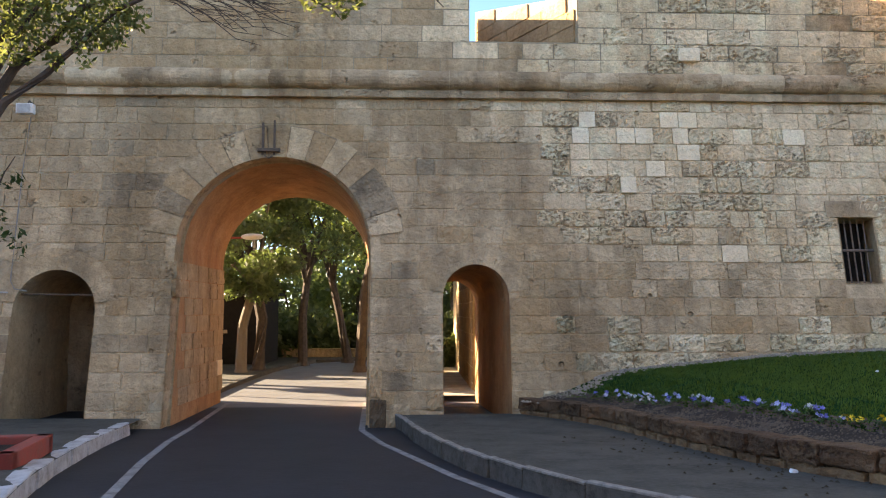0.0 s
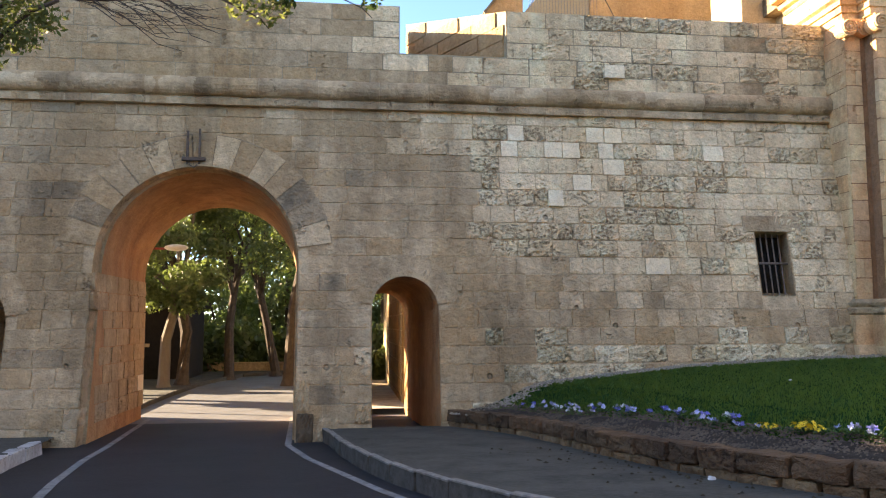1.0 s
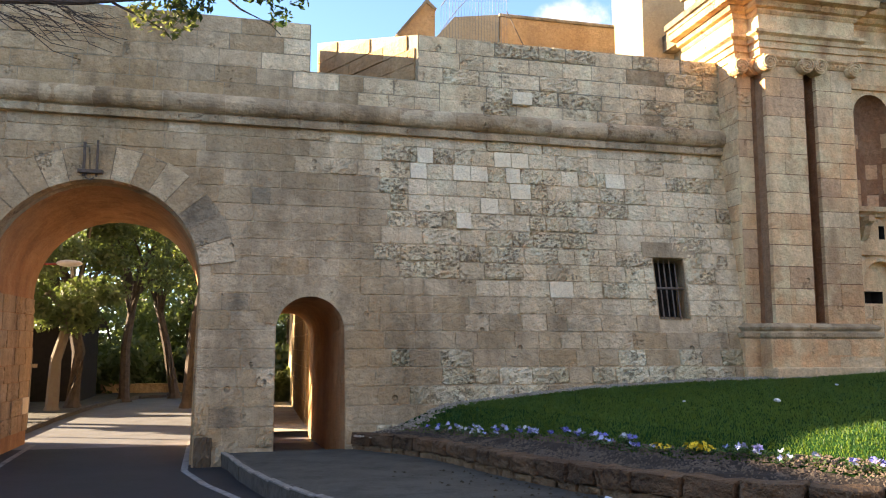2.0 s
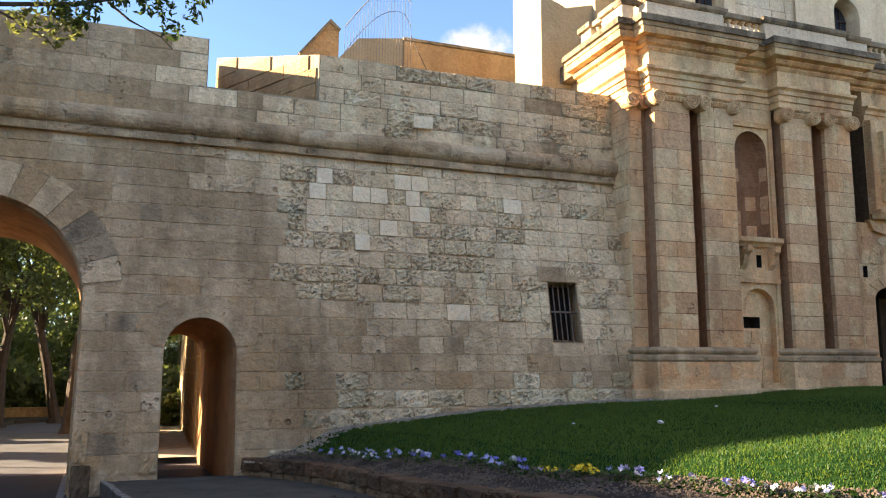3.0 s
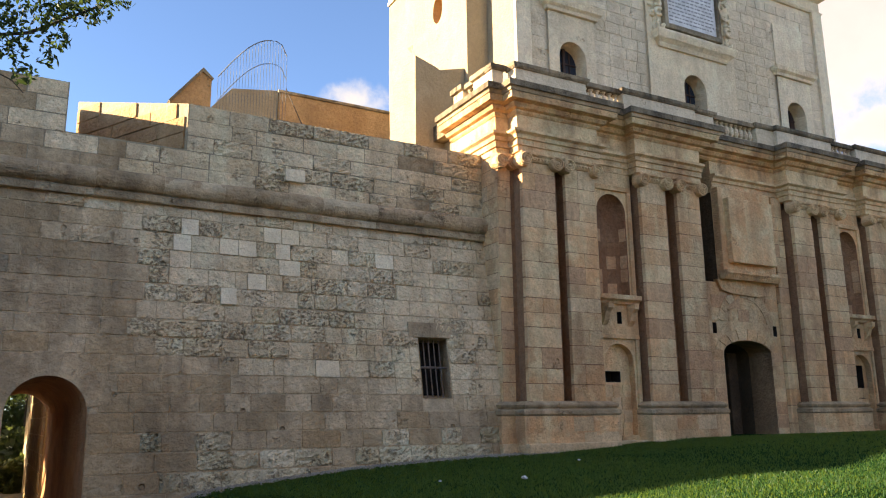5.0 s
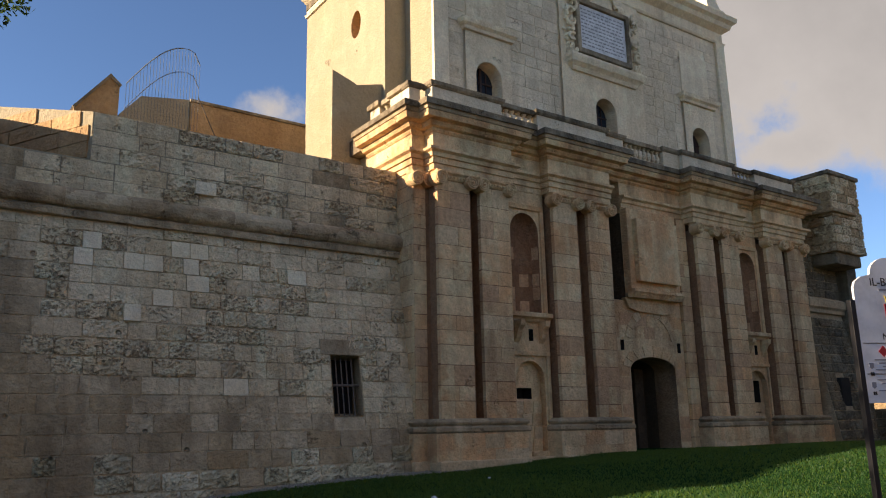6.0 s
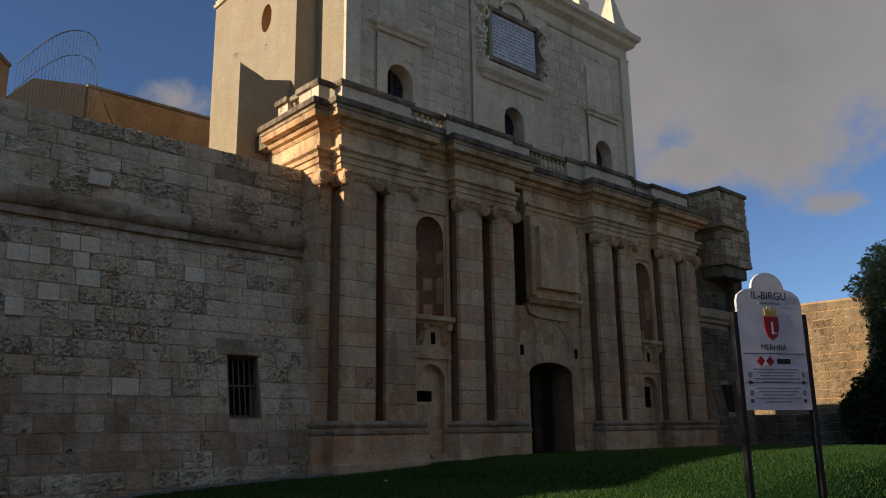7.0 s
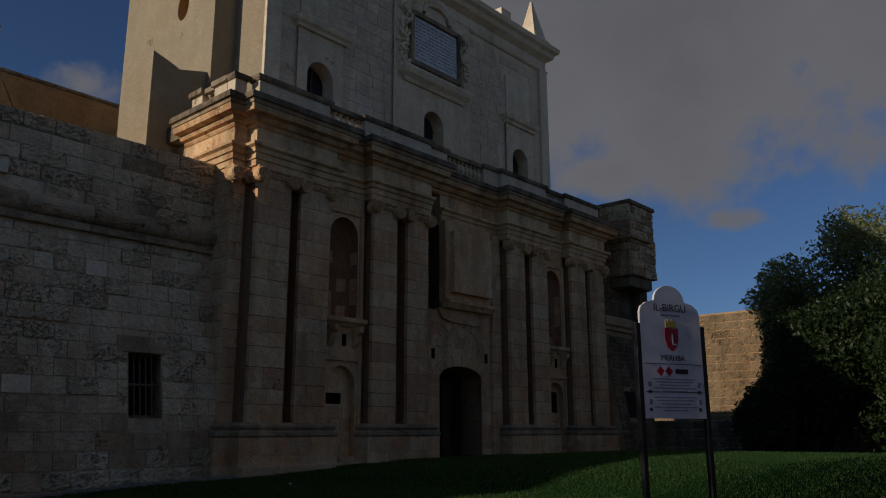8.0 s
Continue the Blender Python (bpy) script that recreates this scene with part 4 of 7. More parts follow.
for s in (-1, 1):
    c = s * 4.42
    slot = rect(c + 0.0, c + 0.14, 4.05, 4.33)
    holes = [arched(c, 0.44, 4.72, 6.72, 0.44), slot, arched(c, 0.44, 1.5, 3.15, 0.44)]
    part("bay_wall", face_with_holes(rect(c - 0.64, c + 0.64, 0.9, 7.8), holes, lambda x, z: (x, 0.3, z)), stone_gate, gate)
    round_niche(c, 0.44, 4.72, 6.72, 0.3)
    # slot and vent are lined near-black, their shade put into the colour
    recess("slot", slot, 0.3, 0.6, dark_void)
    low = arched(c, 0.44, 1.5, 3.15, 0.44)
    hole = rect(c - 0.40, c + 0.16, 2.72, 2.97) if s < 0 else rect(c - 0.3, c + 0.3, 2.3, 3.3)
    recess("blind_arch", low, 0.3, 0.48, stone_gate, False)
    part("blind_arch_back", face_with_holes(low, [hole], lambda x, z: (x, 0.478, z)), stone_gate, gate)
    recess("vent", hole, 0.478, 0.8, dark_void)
    # walled-up lower half in small stones
    for r in range(4):
        for q in range(3):
            ob = new("infill_stone", block_mesh("dressed", (r * 3 + q) % 8, stone_gate_pale if (r + q) % 3 == 0 else stone_gate))
            ob.parent = gate
            ob.matrix_basis = pose(c - 0.3 + 0.29 * q + 0.05 * (r % 2), 0.455, 1.66 + 0.29 * r) @ Matrix.Diagonal((0.275, 0.3, 0.275, 1))
    # the moulded frames, sill and brackets
    part("niche_frame", sweep(bmesh.new(), [(-0.02, 0), (0.04, 0), (0.04, 0.06), (-0.02, 0.06)], [(0, 0), (0, 2.6)]), stone_gate, gate).matrix_basis = pose(c + 0.55, 0.3, 4.68, 90, 0, 0)
    for du in (-0.53, 0.53):
        part("niche_frame", box_bm(c + du - 0.045, c + du + 0.045, 0.245, 0.32, 4.7, 7.3, 0.012), stone_gate, gate)
        part("lower_frame", box_bm(c + du - 0.04, c + du + 0.04, 0.25, 0.32, 1.5, 3.7, 0.012), stone_gate, gate)
        part("bracket", prism(bmesh.new(), [(0.3, 4.5), (0.02, 4.5), (0.04, 4.38), (0.14, 4.3), (0.2, 4.12), (0.3, 4.0)], c + du * 0.72 - 0.07, c + du * 0.72 + 0.07, "x"), stone_gate, gate, "carved scroll bracket")
    part("niche_frame", box_bm(c - 0.575, c + 0.575, 0.24, 0.32, 7.24, 7.36, 0.015), stone_gate, gate)
    part("lower_frame", box_bm(c - 0.6, c + 0.6, 0.235, 0.32, 3.7, 3.8, 0.015), stone_gate, gate)
    part("sill", sweep(bmesh.new(), [(-0.1, 4.5), (0.08, 4.5), (0.12, 4.56), (0.2, 4.6), (0.2, 4.7), (-0.1, 4.72)], [(c - 0.62, 0.3), (c + 0.62, 0.3)]), stone_gate_stuff, gate, "projecting moulded sill")

# the middle bay with the door
door = arched(0.0, 0.88, 0.9, 3.5, 0.33)
small = [rect(-1.2, -1.06, 3.98, 4.25), rect(1.04, 1.18, 3.98, 4.25)]
part("middle_wall", face_with_holes([(-1.72, 0.9)] + door[::-1] + [(1.72, 0.9), (1.72, 8.8), (-0.87, 8.8), (-0.87, 5.3), (-1.72, 5.3)], small, lambda x, z: (x, 0.42, z)), stone_gate, gate)
for r in small:
    recess("socket", r, 0.42, 0.7, dark_void)
bm = bmesh.new()
a = [bm.verts.new((x, 0.42, z)) for x, z in door]
b = [bm.verts.new((x, 1.15, z)) for x, z in door]
for i in range(len(a) - 1):
    bm.faces.new((a[i], a[i + 1], b[i + 1], b[i]))
part("door_reveal", bm, stone_gate_worn, gate, "worn brown stone reveal of the doorway")
# behind the reveal the passage is near-black, its shade painted in
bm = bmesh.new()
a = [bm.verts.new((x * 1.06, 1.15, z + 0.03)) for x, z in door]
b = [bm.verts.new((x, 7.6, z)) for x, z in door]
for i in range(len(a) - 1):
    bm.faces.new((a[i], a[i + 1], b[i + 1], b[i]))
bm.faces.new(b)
part("doorway", bm, stone_shade_soot, gate, "dark open doorway passage")
part("inner_pier", box_bm(0.35, 0.7, 1.4, 2.2, 1.0, 3.6, 0.03), stone_shade_soot, gate)
for i in range(9):
    t0, t1 = radians(12 + i * 17.3), radians(12 + (i + 1) * 17.3 - 1.2)
    bm = bmesh.new()
    prism(bm, [(q * math.cos(t), 4.1 + q * 1.02 * math.sin(t)) for q, t in ((0.82, t0), (1.04, t0), (1.04, (t0 + t1) / 2), (1.04, t1), (0.82, t1), (0.82, (t0 + t1) / 2))], 0.395, 0.45)
    part("relieving_stone", bm, stone_gate_pale if i in (3, 4, 6) else stone_gate, gate)
for i in range(8):
    t0, t1 = radians(6 + i * 21), radians(6 + (i + 1) * 21 - 1.5)
    bm = bmesh.new()
    prism(bm, [((0.88 + q) * math.cos(t), 3.5 + (0.33 + q) * math.sin(t)) for q, t in ((0.01, t0), (0.3, t0), (0.3, (t0 + t1) / 2), (0.3, t1), (0.01, t1), (0.01, (t0 + t1) / 2))], 0.4, 0.46)
    part("door_arch_stone", bm, stone_gate, gate)
part("slot_back", box_bm(-1.75, -0.7, 1.0, 1.1, 5.1, 8.9), stone_shade_soot, gate, "deep dark slot beside the tablet")
part("slot_foot", box_bm(-1.72, -0.8, 0.424, 1.0, 5.2, 5.3), stone_shade_soot, gate)
part("tablet_backing", box_bm(-0.86, 1.12, 0.2, 0.5, 5.5, 7.8, 0.02), stone_gate, gate)
part("tablet_ledge", sweep(bmesh.new(), [(-0.1, 5.36), (0.06, 5.36), (0.12, 5.46), (0.16, 5.5), (0.16, 5.58), (-0.1, 5.58)], [(-0.9, 0.22), (1.14, 0.22)]), stone_gate_stuff, gate)
part("tablet", box_bm(-0.68, 0.96, 0.03, 0.3, 5.78, 7.5, 0.02), stone_gate, gate, "large blank raised stone tablet")
part("tablet_corbel", prism(bmesh.new(), [(-1.0, 5.36), (1.08, 5.36), (0.85, 5.05), (0.5, 4.98), (-0.5, 5.02), (-0.85, 5.1)], 0.33, 0.46), stone_gate, gate)

# the darkened red stone paints the shade between the pilasters
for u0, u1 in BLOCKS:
    part("pilaster_backing", box_bm(u0, u1, 0.36, 0.9, 0.9, 7.8), stone_red_shade, gate)
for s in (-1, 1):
    part("corner_block", box_bm(*sorted((s * 7.2, s * 7.56)), 0.37, 0.95, 0.9, 7.8), stone_red_shade, gate)
    part("corner_block", box_bm(*sorted((s * 7.2, s * 7.558)), 0.95, 2.28, 0.9, 8.7), stone_red_shade, gate)


def shaft(u0, u1, v, seed, z0=2.27, z1=7.5, depth=0.45):
    """A pilaster shaft of stacked blocks, one or two to a course."""
    rng = random.Random(seed)
    core = part("pilaster", box_bm(u0 + 0.012, u1 - 0.012, v + 0.012, v + depth, z0, z1), stone_red_shade, gate)
    z = z0
    while z < z1 - 0.02:
        h = rng.uniform(0.30, 0.46)
        if z1 - z - h < 0.2:
            h = z1 - z
        cutx = [u0, u1] if rng.random() < 0.62 else [u0, u0 + (u1 - u0) * rng.uniform(0.38, 0.62), u1]
        for a, b in zip(cutx, cutx[1:]):
            mat = stone_gate_pale if rng.random() < 0.05 else (stone_gate_red if rng.random() < 0.16 else stone_gate)
            ob = new("stone", block_mesh("dressed", rng.randrange(8), mat))
            ob.parent = core
            ob.matrix_basis = pose((a + b) / 2, v + rng.uniform(-0.004, 0.004), z + h / 2) @ Matrix.Diagonal((b - a - 0.006, 1.0, h - rng.choice((0.005, 0.009, 0.014)), 1))
        z += h


stone_gate_red = stone_mat("gate_limestone_red", (0.64, 0.45, 0.31), (0.52, 0.345, 0.225), (0.57, 0.32, 0.19), (0.20, 0.14, 0.10), "object", 0.3, 0.4)


def volute_mesh():
    """An Ionic scroll facing -y: a turned drum with a raised spiral and eye."""
    bm = bmesh.new()
    n = 20
    a = [bm.verts.new((0.17 * math.cos(2 * math.pi * i / n), -0.06, 0.17 * math.sin(2 * math.pi * i / n))) for i in range(n)]
    b = [bm.verts.new((0.17 * math.cos(2 * math.pi * i / n), 0.2, 0.17 * math.sin(2 * math.pi * i / n))) for i in range(n)]
    bm.faces.new(a)
    for i in range(n):
        bm.faces.new((a[i], b[i], b[(i + 1) % n], a[(i + 1) % n]))
    spiral = []
    for i in range(41):
        t = i / 40
        q = (0.165 - 0.125 * t)
        w = t * 4.6 * math.pi
        spiral.append((q * math.cos(w), -0.07, q * math.sin(w)))
    tube(bm, spiral, 0.026, 5, 0.7)
    bmesh.ops.create_uvsphere(bm, u_segments=8, v_segments=6, radius=0.04, matrix=Matrix.Translation((0, -0.075, 0)))
    me = mesh_of("volute", bm)
    me.materials.append(stone_gate)
    return me


VOLUTE = volute_mesh()


def capital(u0, u1, v):
    """An Ionic capital: thin abacus, narrow carved band, scrolls standing clear at the corners."""
    top = part("capital", sweep(bmesh.new(), [(-0.2, 7.62), (0.05, 7.62), (0.09, 7.655), (0.09, 7.7), (-0.2, 7.7)], [(u0 - 0.05, v), (u1 + 0.05, v)]), stone_gate_stuff, gate)
    part("egg_band", sweep(bmesh.new(), [(-0.2, 7.5), (0.02, 7.5), (0.045, 7.54), (0.03, 7.62), (-0.2, 7.62)], [(u0, v), (u1, v)]), stone_gate_stuff, top)
    k = max(2, round((u1 - u0 - 0.3) / 0.085))
    for i in range(k):
        bm = bmesh.new()
        bmesh.ops.create_uvsphere(bm, u_segments=6, v_segments=5, radius=0.036, matrix=Matrix.Translation((u0 + 0.18 + (u1 - u0 - 0.36) * i / (k - 1), v - 0.045, 7.575)))
        part("egg", bm, stone_gate, top)
    for u, f in ((u0 + 0.02, 1), (u1 - 0.02, -1)):
        ob = new("volute", VOLUTE)
        ob.parent = top
        ob.matrix_basis = pose(u, v - 0.09, 7.5) @ Matrix.Diagonal((f * 0.92, 1.1, 0.92, 1))


for k, (u0, u1) in enumerate(PAIRS):
    shaft(u0, u1, 0.0, 40 + k)
    capital(u0, u1, 0.0)
for s in (-1, 1):
    shaft(*sorted((s * 7.25, s * 7.57)), 0.34, 70 + s, depth=0.3)
    capital(*sorted((s * 7.22, s * 7.57)), 0.34)
    if s > 0:
        shaft(1.3, 1.7, 0.3, 81, 0.95, 7.8, 0.3)
# dressed left return of the gate
rng = random.Random(9)
for i in range(20):
    z0, h = 0.95 + i * 0.3395, 0.3395
    v = 0.37
    while v < 2.25:
        w = min(rng.uniform(0.4, 0.7), 2.27 - v)
        w = 2.27 - v if 2.27 - v - w < 0.2 else w
        ob = new("stone", block_mesh("dressed", rng.randrange(8), stone_gate_pale if rng.random() < 0.3 else stone_gate))
        ob.parent = gate
        ob.matrix_basis = pose(-7.575, v + w / 2, z0 + h / 2, 0, 0, -90) @ Matrix.Diagonal((w - 0.009, 1.0, h - 0.01, 1))
        v += w

# mouldings carried round all the breaks of the plan
base = [(-0.3, 0.9), (0.16, 0.9), (0.16, 1.98), (-0.3, 1.98)]
base_mould = [(-0.3, 1.985), (0.15, 1.985), (0.18, 2.02), (0.18, 2.09), (0.1, 2.13), (0.14, 2.17), (0.15, 2.21), (0.1, 2.25), (0.04, 2.28), (-0.3, 2.28)]
for line in (PLAN[:6], [(-3.81, 0.3), (-3.81, 0), (-1.68, 0), (-1.68, 0.42)], [(1.68, 0.42), (1.68, 0), (3.81, 0), (3.81, 0.3)], PLAN[-6:]):
    part("plinth", sweep(bmesh.new(), base, line), stone_gate_stuff, gate)
    part("base_moulding", sweep(bmesh.new(), base_mould, line), stone_base, gate, "grey weathered base moulding")
for s in (-1, 1):
    for u0, u1, v in ((0.95, 1.7, 0.3), (1.6, 3.95, -0.3), (3.9, 5.1, 0.02), (5.0, 7.4, -0.3), (7.3, 7.75, 0.12)):
        a, b = sorted((s * u0, s * u1))
        part("step", box_bm(a, b, v, 0.5, 0.7, 1.43, 0.025), stone_gate_pale, gate, "worn stone step at the foot of the gate")
# stones of the plinths, the bays and the middle wall
for u0, u1 in BLOCKS:
    lay(gate, [(0.95, 1.3), (1.3, 1.64), (1.64, 1.97)], lambda a, b: [(u0 - 0.12, u1 + 0.12)], lambda x, z: pose(x, -0.168, z), lambda x, z, rng: ("eroded" if z < 1.3 else "dressed", stone_gate_pale if rng.random() < 0.3 else stone_gate, stone_gate_stuff), lambda x, z: False, joint=0.016, lengths=(0.4, 0.8), seed=int(90 + u0 * 10))


def middle_spans(z0, z1):
    holes = []
    if z0 < 3.6:
        holes.append((-0.9, 0.9))
    elif z0 < 4.16:
        holes.append((-1.14, 1.14))
    if z1 > 3.97 and z0 < 4.26:
        holes += [(-1.21, -1.05), (1.03, 1.19)]
    return cut([(-1.66, 1.3)], holes)


lay(gate, courses(0.95, 0.335, 12), middle_spans, lambda x, z: pose(x, 0.409, z), lambda x, z, rng: ("dressed", stone_gate_pale if z > 3.9 and rng.random() < 0.2 else (stone_gate_red if rng.random() < 0.25 else stone_gate), stone_gate_stuff), lambda x, z: False, lengths=(0.3, 0.62), seed=97)
for c in (-4.42, 4.42):
    lay(gate, courses(0.95, 0.3, 2), lambda a, b: [(c - 0.6, c + 0.6)], lambda x, z: pose(x, 0.28, z), lambda x, z, rng: ("eroded", stone_gate, stone_gate_stuff), lambda x, z: False, lengths=(0.3, 0.6), seed=98)
arch_prof = [(-0.3, 7.7), (0.02, 7.7), (0.02, 7.84), (0.06, 7.843), (0.06, 7.98), (0.105, 7.983), (0.12, 8.07), (0.2, 8.11), (0.2, 8.17), (0.03, 8.19), (0.03, 8.57), (-0.3, 8.57)]
LEFT_PLAN, RIGHT_PLAN = PLAN[:9], [(-0.87, 0.42)] + PLAN[10:]
for line in (LEFT_PLAN, RIGHT_PLAN):
    part("entablature", sweep(bmesh.new(), arch_prof, line), stone_gate_stuff, gate)
part("slot_side", box_bm(-1.84, -1.69, 0.3, 1.05, 5.2, 8.9), stone_shade_soot, gate)
part("slot_side", box_bm(-0.866, -0.7, 0.43, 1.05, 5.35, 8.9), stone_shade_soot, gate)
corn_prof = [(-0.4, 8.56), (0.05, 8.56), (0.09, 8.61), (0.09, 8.65), (0.18, 8.67), (0.22, 8.74), (0.22, 8.77), (0.37, 8.79), (0.4, 8.92), (-0.4, 8.95)]
part("cornice", sweep(bmesh.new(), corn_prof, PLAN), stone_gate_stuff, gate)
part("cornice_crown", sweep(bmesh.new(), [(-0.4, 8.93), (0.42, 8.93), (0.44, 8.99), (0.46, 9.012), (-0.4, 9.012)], PLAN), stone_base, gate, "grey weathered crown of the cornice")
part("cornice_slab", sweep(bmesh.new(), [(-0.4, 9.008), (0.5, 9.008), (0.5, 9.14), (0.46, 9.17), (-0.4, 9.19)], PLAN), stone_dark, gate, "blackened weathered edge of the cornice")
part("roof_slab", box_bm(-7.8, 7.8, 0.5, 4.5, 8.75, 9.15), stone_dark, gate)

# small stones walling up the lower part of each niche
rng = random.Random(17)
for c in (-4.42, 4.42):
    for r in range(5):
        for q in range(4):
            t = math.pi * (q + 0.5) / 4
            ob = new("niche_stone", block_mesh("dressed", rng.randrange(8), stone_gate_red if rng.random() < 0.35 else stone_red_shade))
            ob.parent = gate
            ob.matrix_basis = pose(c + 0.425 * math.cos(t), 0.3 + 0.33 * math.sin(t), 4.89 + 0.33 * r, 0, 0, math.degrees(t) - 90) @ Matrix.Diagonal((0.27, 0.25, 0.315, 1))

# the body of the gate behind its front
for u0, u1, z0 in ((-7.5, -1.85, 0.9), (1.85, 7.5, 0.9), (-1.85, 1.85, 4.3)):
    part("body", box_bm(u0, u1, 1.5, 5.4, z0, 8.74), stone_side, gate, "plain plastered body of the gatehouse")

# ---- balustrade ----
baluster_profile = [(0.07, 0.0), (0.07, 0.03), (0.04, 0.05), (0.045, 0.08), (0.075, 0.13), (0.085, 0.18), (0.07, 0.24), (0.045, 0.31), (0.035, 0.36), (0.05, 0.38), (0.035, 0.4), (0.065, 0.42), (0.07, 0.46)]
BALUSTER = mesh_of("baluster", lathe(bmesh.new(), baluster_profile, n=10))
BALUSTER.materials.append(stone_tower)


def dado(u0, u1, v, proud=0.0):
    d = part("pedestal", box_bm(u0, u1, v - proud, v + 0.3, 9.15, 9.76, 0.01), stone_tower, gate)
    part("foot_mould", sweep(bmesh.new(), [(-0.05, 9.16), (0.05, 9.16), (0.05, 9.25), (0.0, 9.29), (-0.05, 9.29)], [(u0, v + 0.3), (u0, v - proud), (u1, v - proud), (u1, v + 0.3)]), stone_gate_stuff, d)
    part("coping", sweep(bmesh.new(), [(-0.2, 9.74), (0.03, 9.74), (0.07, 9.79), (0.08, 9.86), (-0.2, 9.89)], [(u0, v + 0.34), (u0, v - proud), (u1, v - proud), (u1, v + 0.34)]), stone_dark, d, "grey weathered coping")
    part("coping_top", box_bm(u0 - 0.04, u1 + 0.04, v - proud - 0.04, v + 0.36, 9.78, 9.885), stone_dark, d)


def rail(u0, u1, v, n):
    r = part("rail", box_bm(u0, u1, v, v + 0.28, 9.73, 9.86, 0.02), stone_dark, gate)
    part("rail_foot", box_bm(u0, u1, v, v + 0.28, 9.15, 9.33, 0.02), stone_tower, r)
    part("rail_back", box_bm(u0, u1, v + 0.6, v + 0.7, 9.15, 9.6), stone_dark, r)
    for i in range(n):
        ob = new("baluster", BALUSTER)
        ob.parent = r
        ob.matrix_basis = pose(u0 + (u1 - u0) * (i + 0.5) / n, v + 0.14, 9.33) @ Matrix.Diagonal((1, 1, 0.9, 1))


dado(-7.18, -5.15, 0.1, 0.0)
rail(-5.15, -4.0, 0.14, 6)
dado(-4.0, -1.55, 0.1)
dado(-1.55, -0.75, 0.22)
rail(-0.75, 0.9, 0.24, 9)
dado(0.9, 1.6, 0.22)
dado(1.6, 3.95, 0.1)
rail(3.95, 5.1, 0.14, 6)
dado(5.1, 7.2, 0.1)
dado(7.24, 7.6, 0.42)
dado(-7.6, -7.3, 0.42)
for v0, v1, solid in ((0.74, 1.25, True), (1.25, 1.75, False), (1.75, 2.2, True)):
    if solid:
        part("side_pedestal", box_bm(-7.6, -7.3, v0, v1, 9.15, 9.76, 0.01), stone_tower, gate)
        part("side_coping", box_bm(-7.68, -7.24, v0 - 0.05, v1 + 0.05, 9.75, 9.885, 0.02), stone_dark, gate)
    else:
        part("side_rail", box_bm(-7.6, -7.32, v0, v1, 9.73, 9.86, 0.02), stone_dark, gate)
        part("side_rail_foot", box_bm(-7.6, -7.32, v0, v1, 9.15, 9.3, 0.02), stone_tower, gate)
        for i in range(2):
            ob = new("baluster", BALUSTER)
            ob.parent = gate
            ob.matrix_basis = pose(-7.46, v0 + 0.13 + 0.24 * i, 9.3) @ Matrix.Diagonal((1, 1, 0.93, 1))

# ---- the tower above ----
TW, TV = 6.2, 1.5
WINS = [(-4.42, 10.55), (0.0, 10.55), (4.42, 10.55)]
holes = [arched(u, 0.43, 9.6, 11.16, 0.43) for u, z in WINS]
part("tower_front", face_with_holes(rect(-TW, TW, 9.0, 15.4), holes, lambda x, z: (x, TV, z)), stone_pale, gate)
part("tower_side", box_bm(-TW, -TW + 0.4, TV + 0.002, 2.8, 9.0, 15.4), stone_side, gate, "sunlit plastered side of the tower")
part("tower_side", box_bm(TW - 0.4, TW, TV + 0.002, 8.0, 9.0, 15.4), stone_side, gate)
oc = [(4.35 + 0.28 * math.cos(a), 13.35 + 0.42 * math.sin(a)) for a in [2 * math.pi * i / 20 for i in range(20)]]
bm = face_with_holes([(2.75, 8.2), (7.6, 8.2), (7.6, 15.4), (2.75, 15.4)], [oc], lambda x, z: (-6.85, x, z))
part("rear_side", bm, stone_side, gate, "sunlit plaster wall with an oval window")
bm = bmesh.new()
f = [bm.verts.new((-6.85, y, z)) for y, z in oc]
b = [bm.verts.new((-6.5, y, z)) for y, z in oc]
for i in range(20):
    bm.faces.new((f[i], f[(i + 1) % 20], b[(i + 1) % 20], b[i]))
bm.faces.new(b)
part("oculus", bm, stone_orange, gate, "deep oval window")
part("rear_step", box_bm(-6.848, -TW + 0.2, 2.75, 2.95, 8.2, 15.4), stone_side, gate)
part("tower_core", box_bm(-6.4, TW - 0.1, 2.9, 7.6, 9.0, 15.3), stone_side, gate)
bm = bmesh.new()
prism(bm, [(-8.3, 8.0), (-6.86, 8.0), (-6.86, 10.95), (-7.6, 10.75), (-7.75, 10.82), (-8.3, 11.0)], 2.9, 4.43)
part("wing", bm, stone_side, gate, "plain plastered stair wing beside the tower")
tc = [(-0.2, 15.05), (0.06, 15.05), (0.1, 15.12), (0.06, 15.16), (0.03, 15.18), (0.03, 15.5), (0.1, 15.55), (0.25, 15.65), (0.3, 15.8), (0.42, 15.88), (0.45, 16.05), (-0.2, 16.1)]
part("tower_cornice", sweep(bmesh.new(), tc, [(-6.85, 7.6), (-6.85, 2.75), (-TW, 2.75), (-TW, TV), (TW, TV), (TW, 8.0)]), stone_pale, gate)
part("tower_roof", box_bm(-6.9, 6.1, TV + 0.2, 7.6, 15.3, 16.0), stone_dark, gate)


def tower_spans(z0, z1):
    cutouts = [(-6.22, -5.72), (5.72, 6.22), (-1.75, 1.75)]
    for u, z in WINS:
        if u and z0 < 12.7:
            cutouts.append((u - 0.78, u + 0.78))
    if z0 > 12.6 and z0 < 14.3:
        cutouts.append((3.72, 5.12))
        cutouts.append((-5.12, -3.72))
    return cut([(-TW, TW)], cutouts)


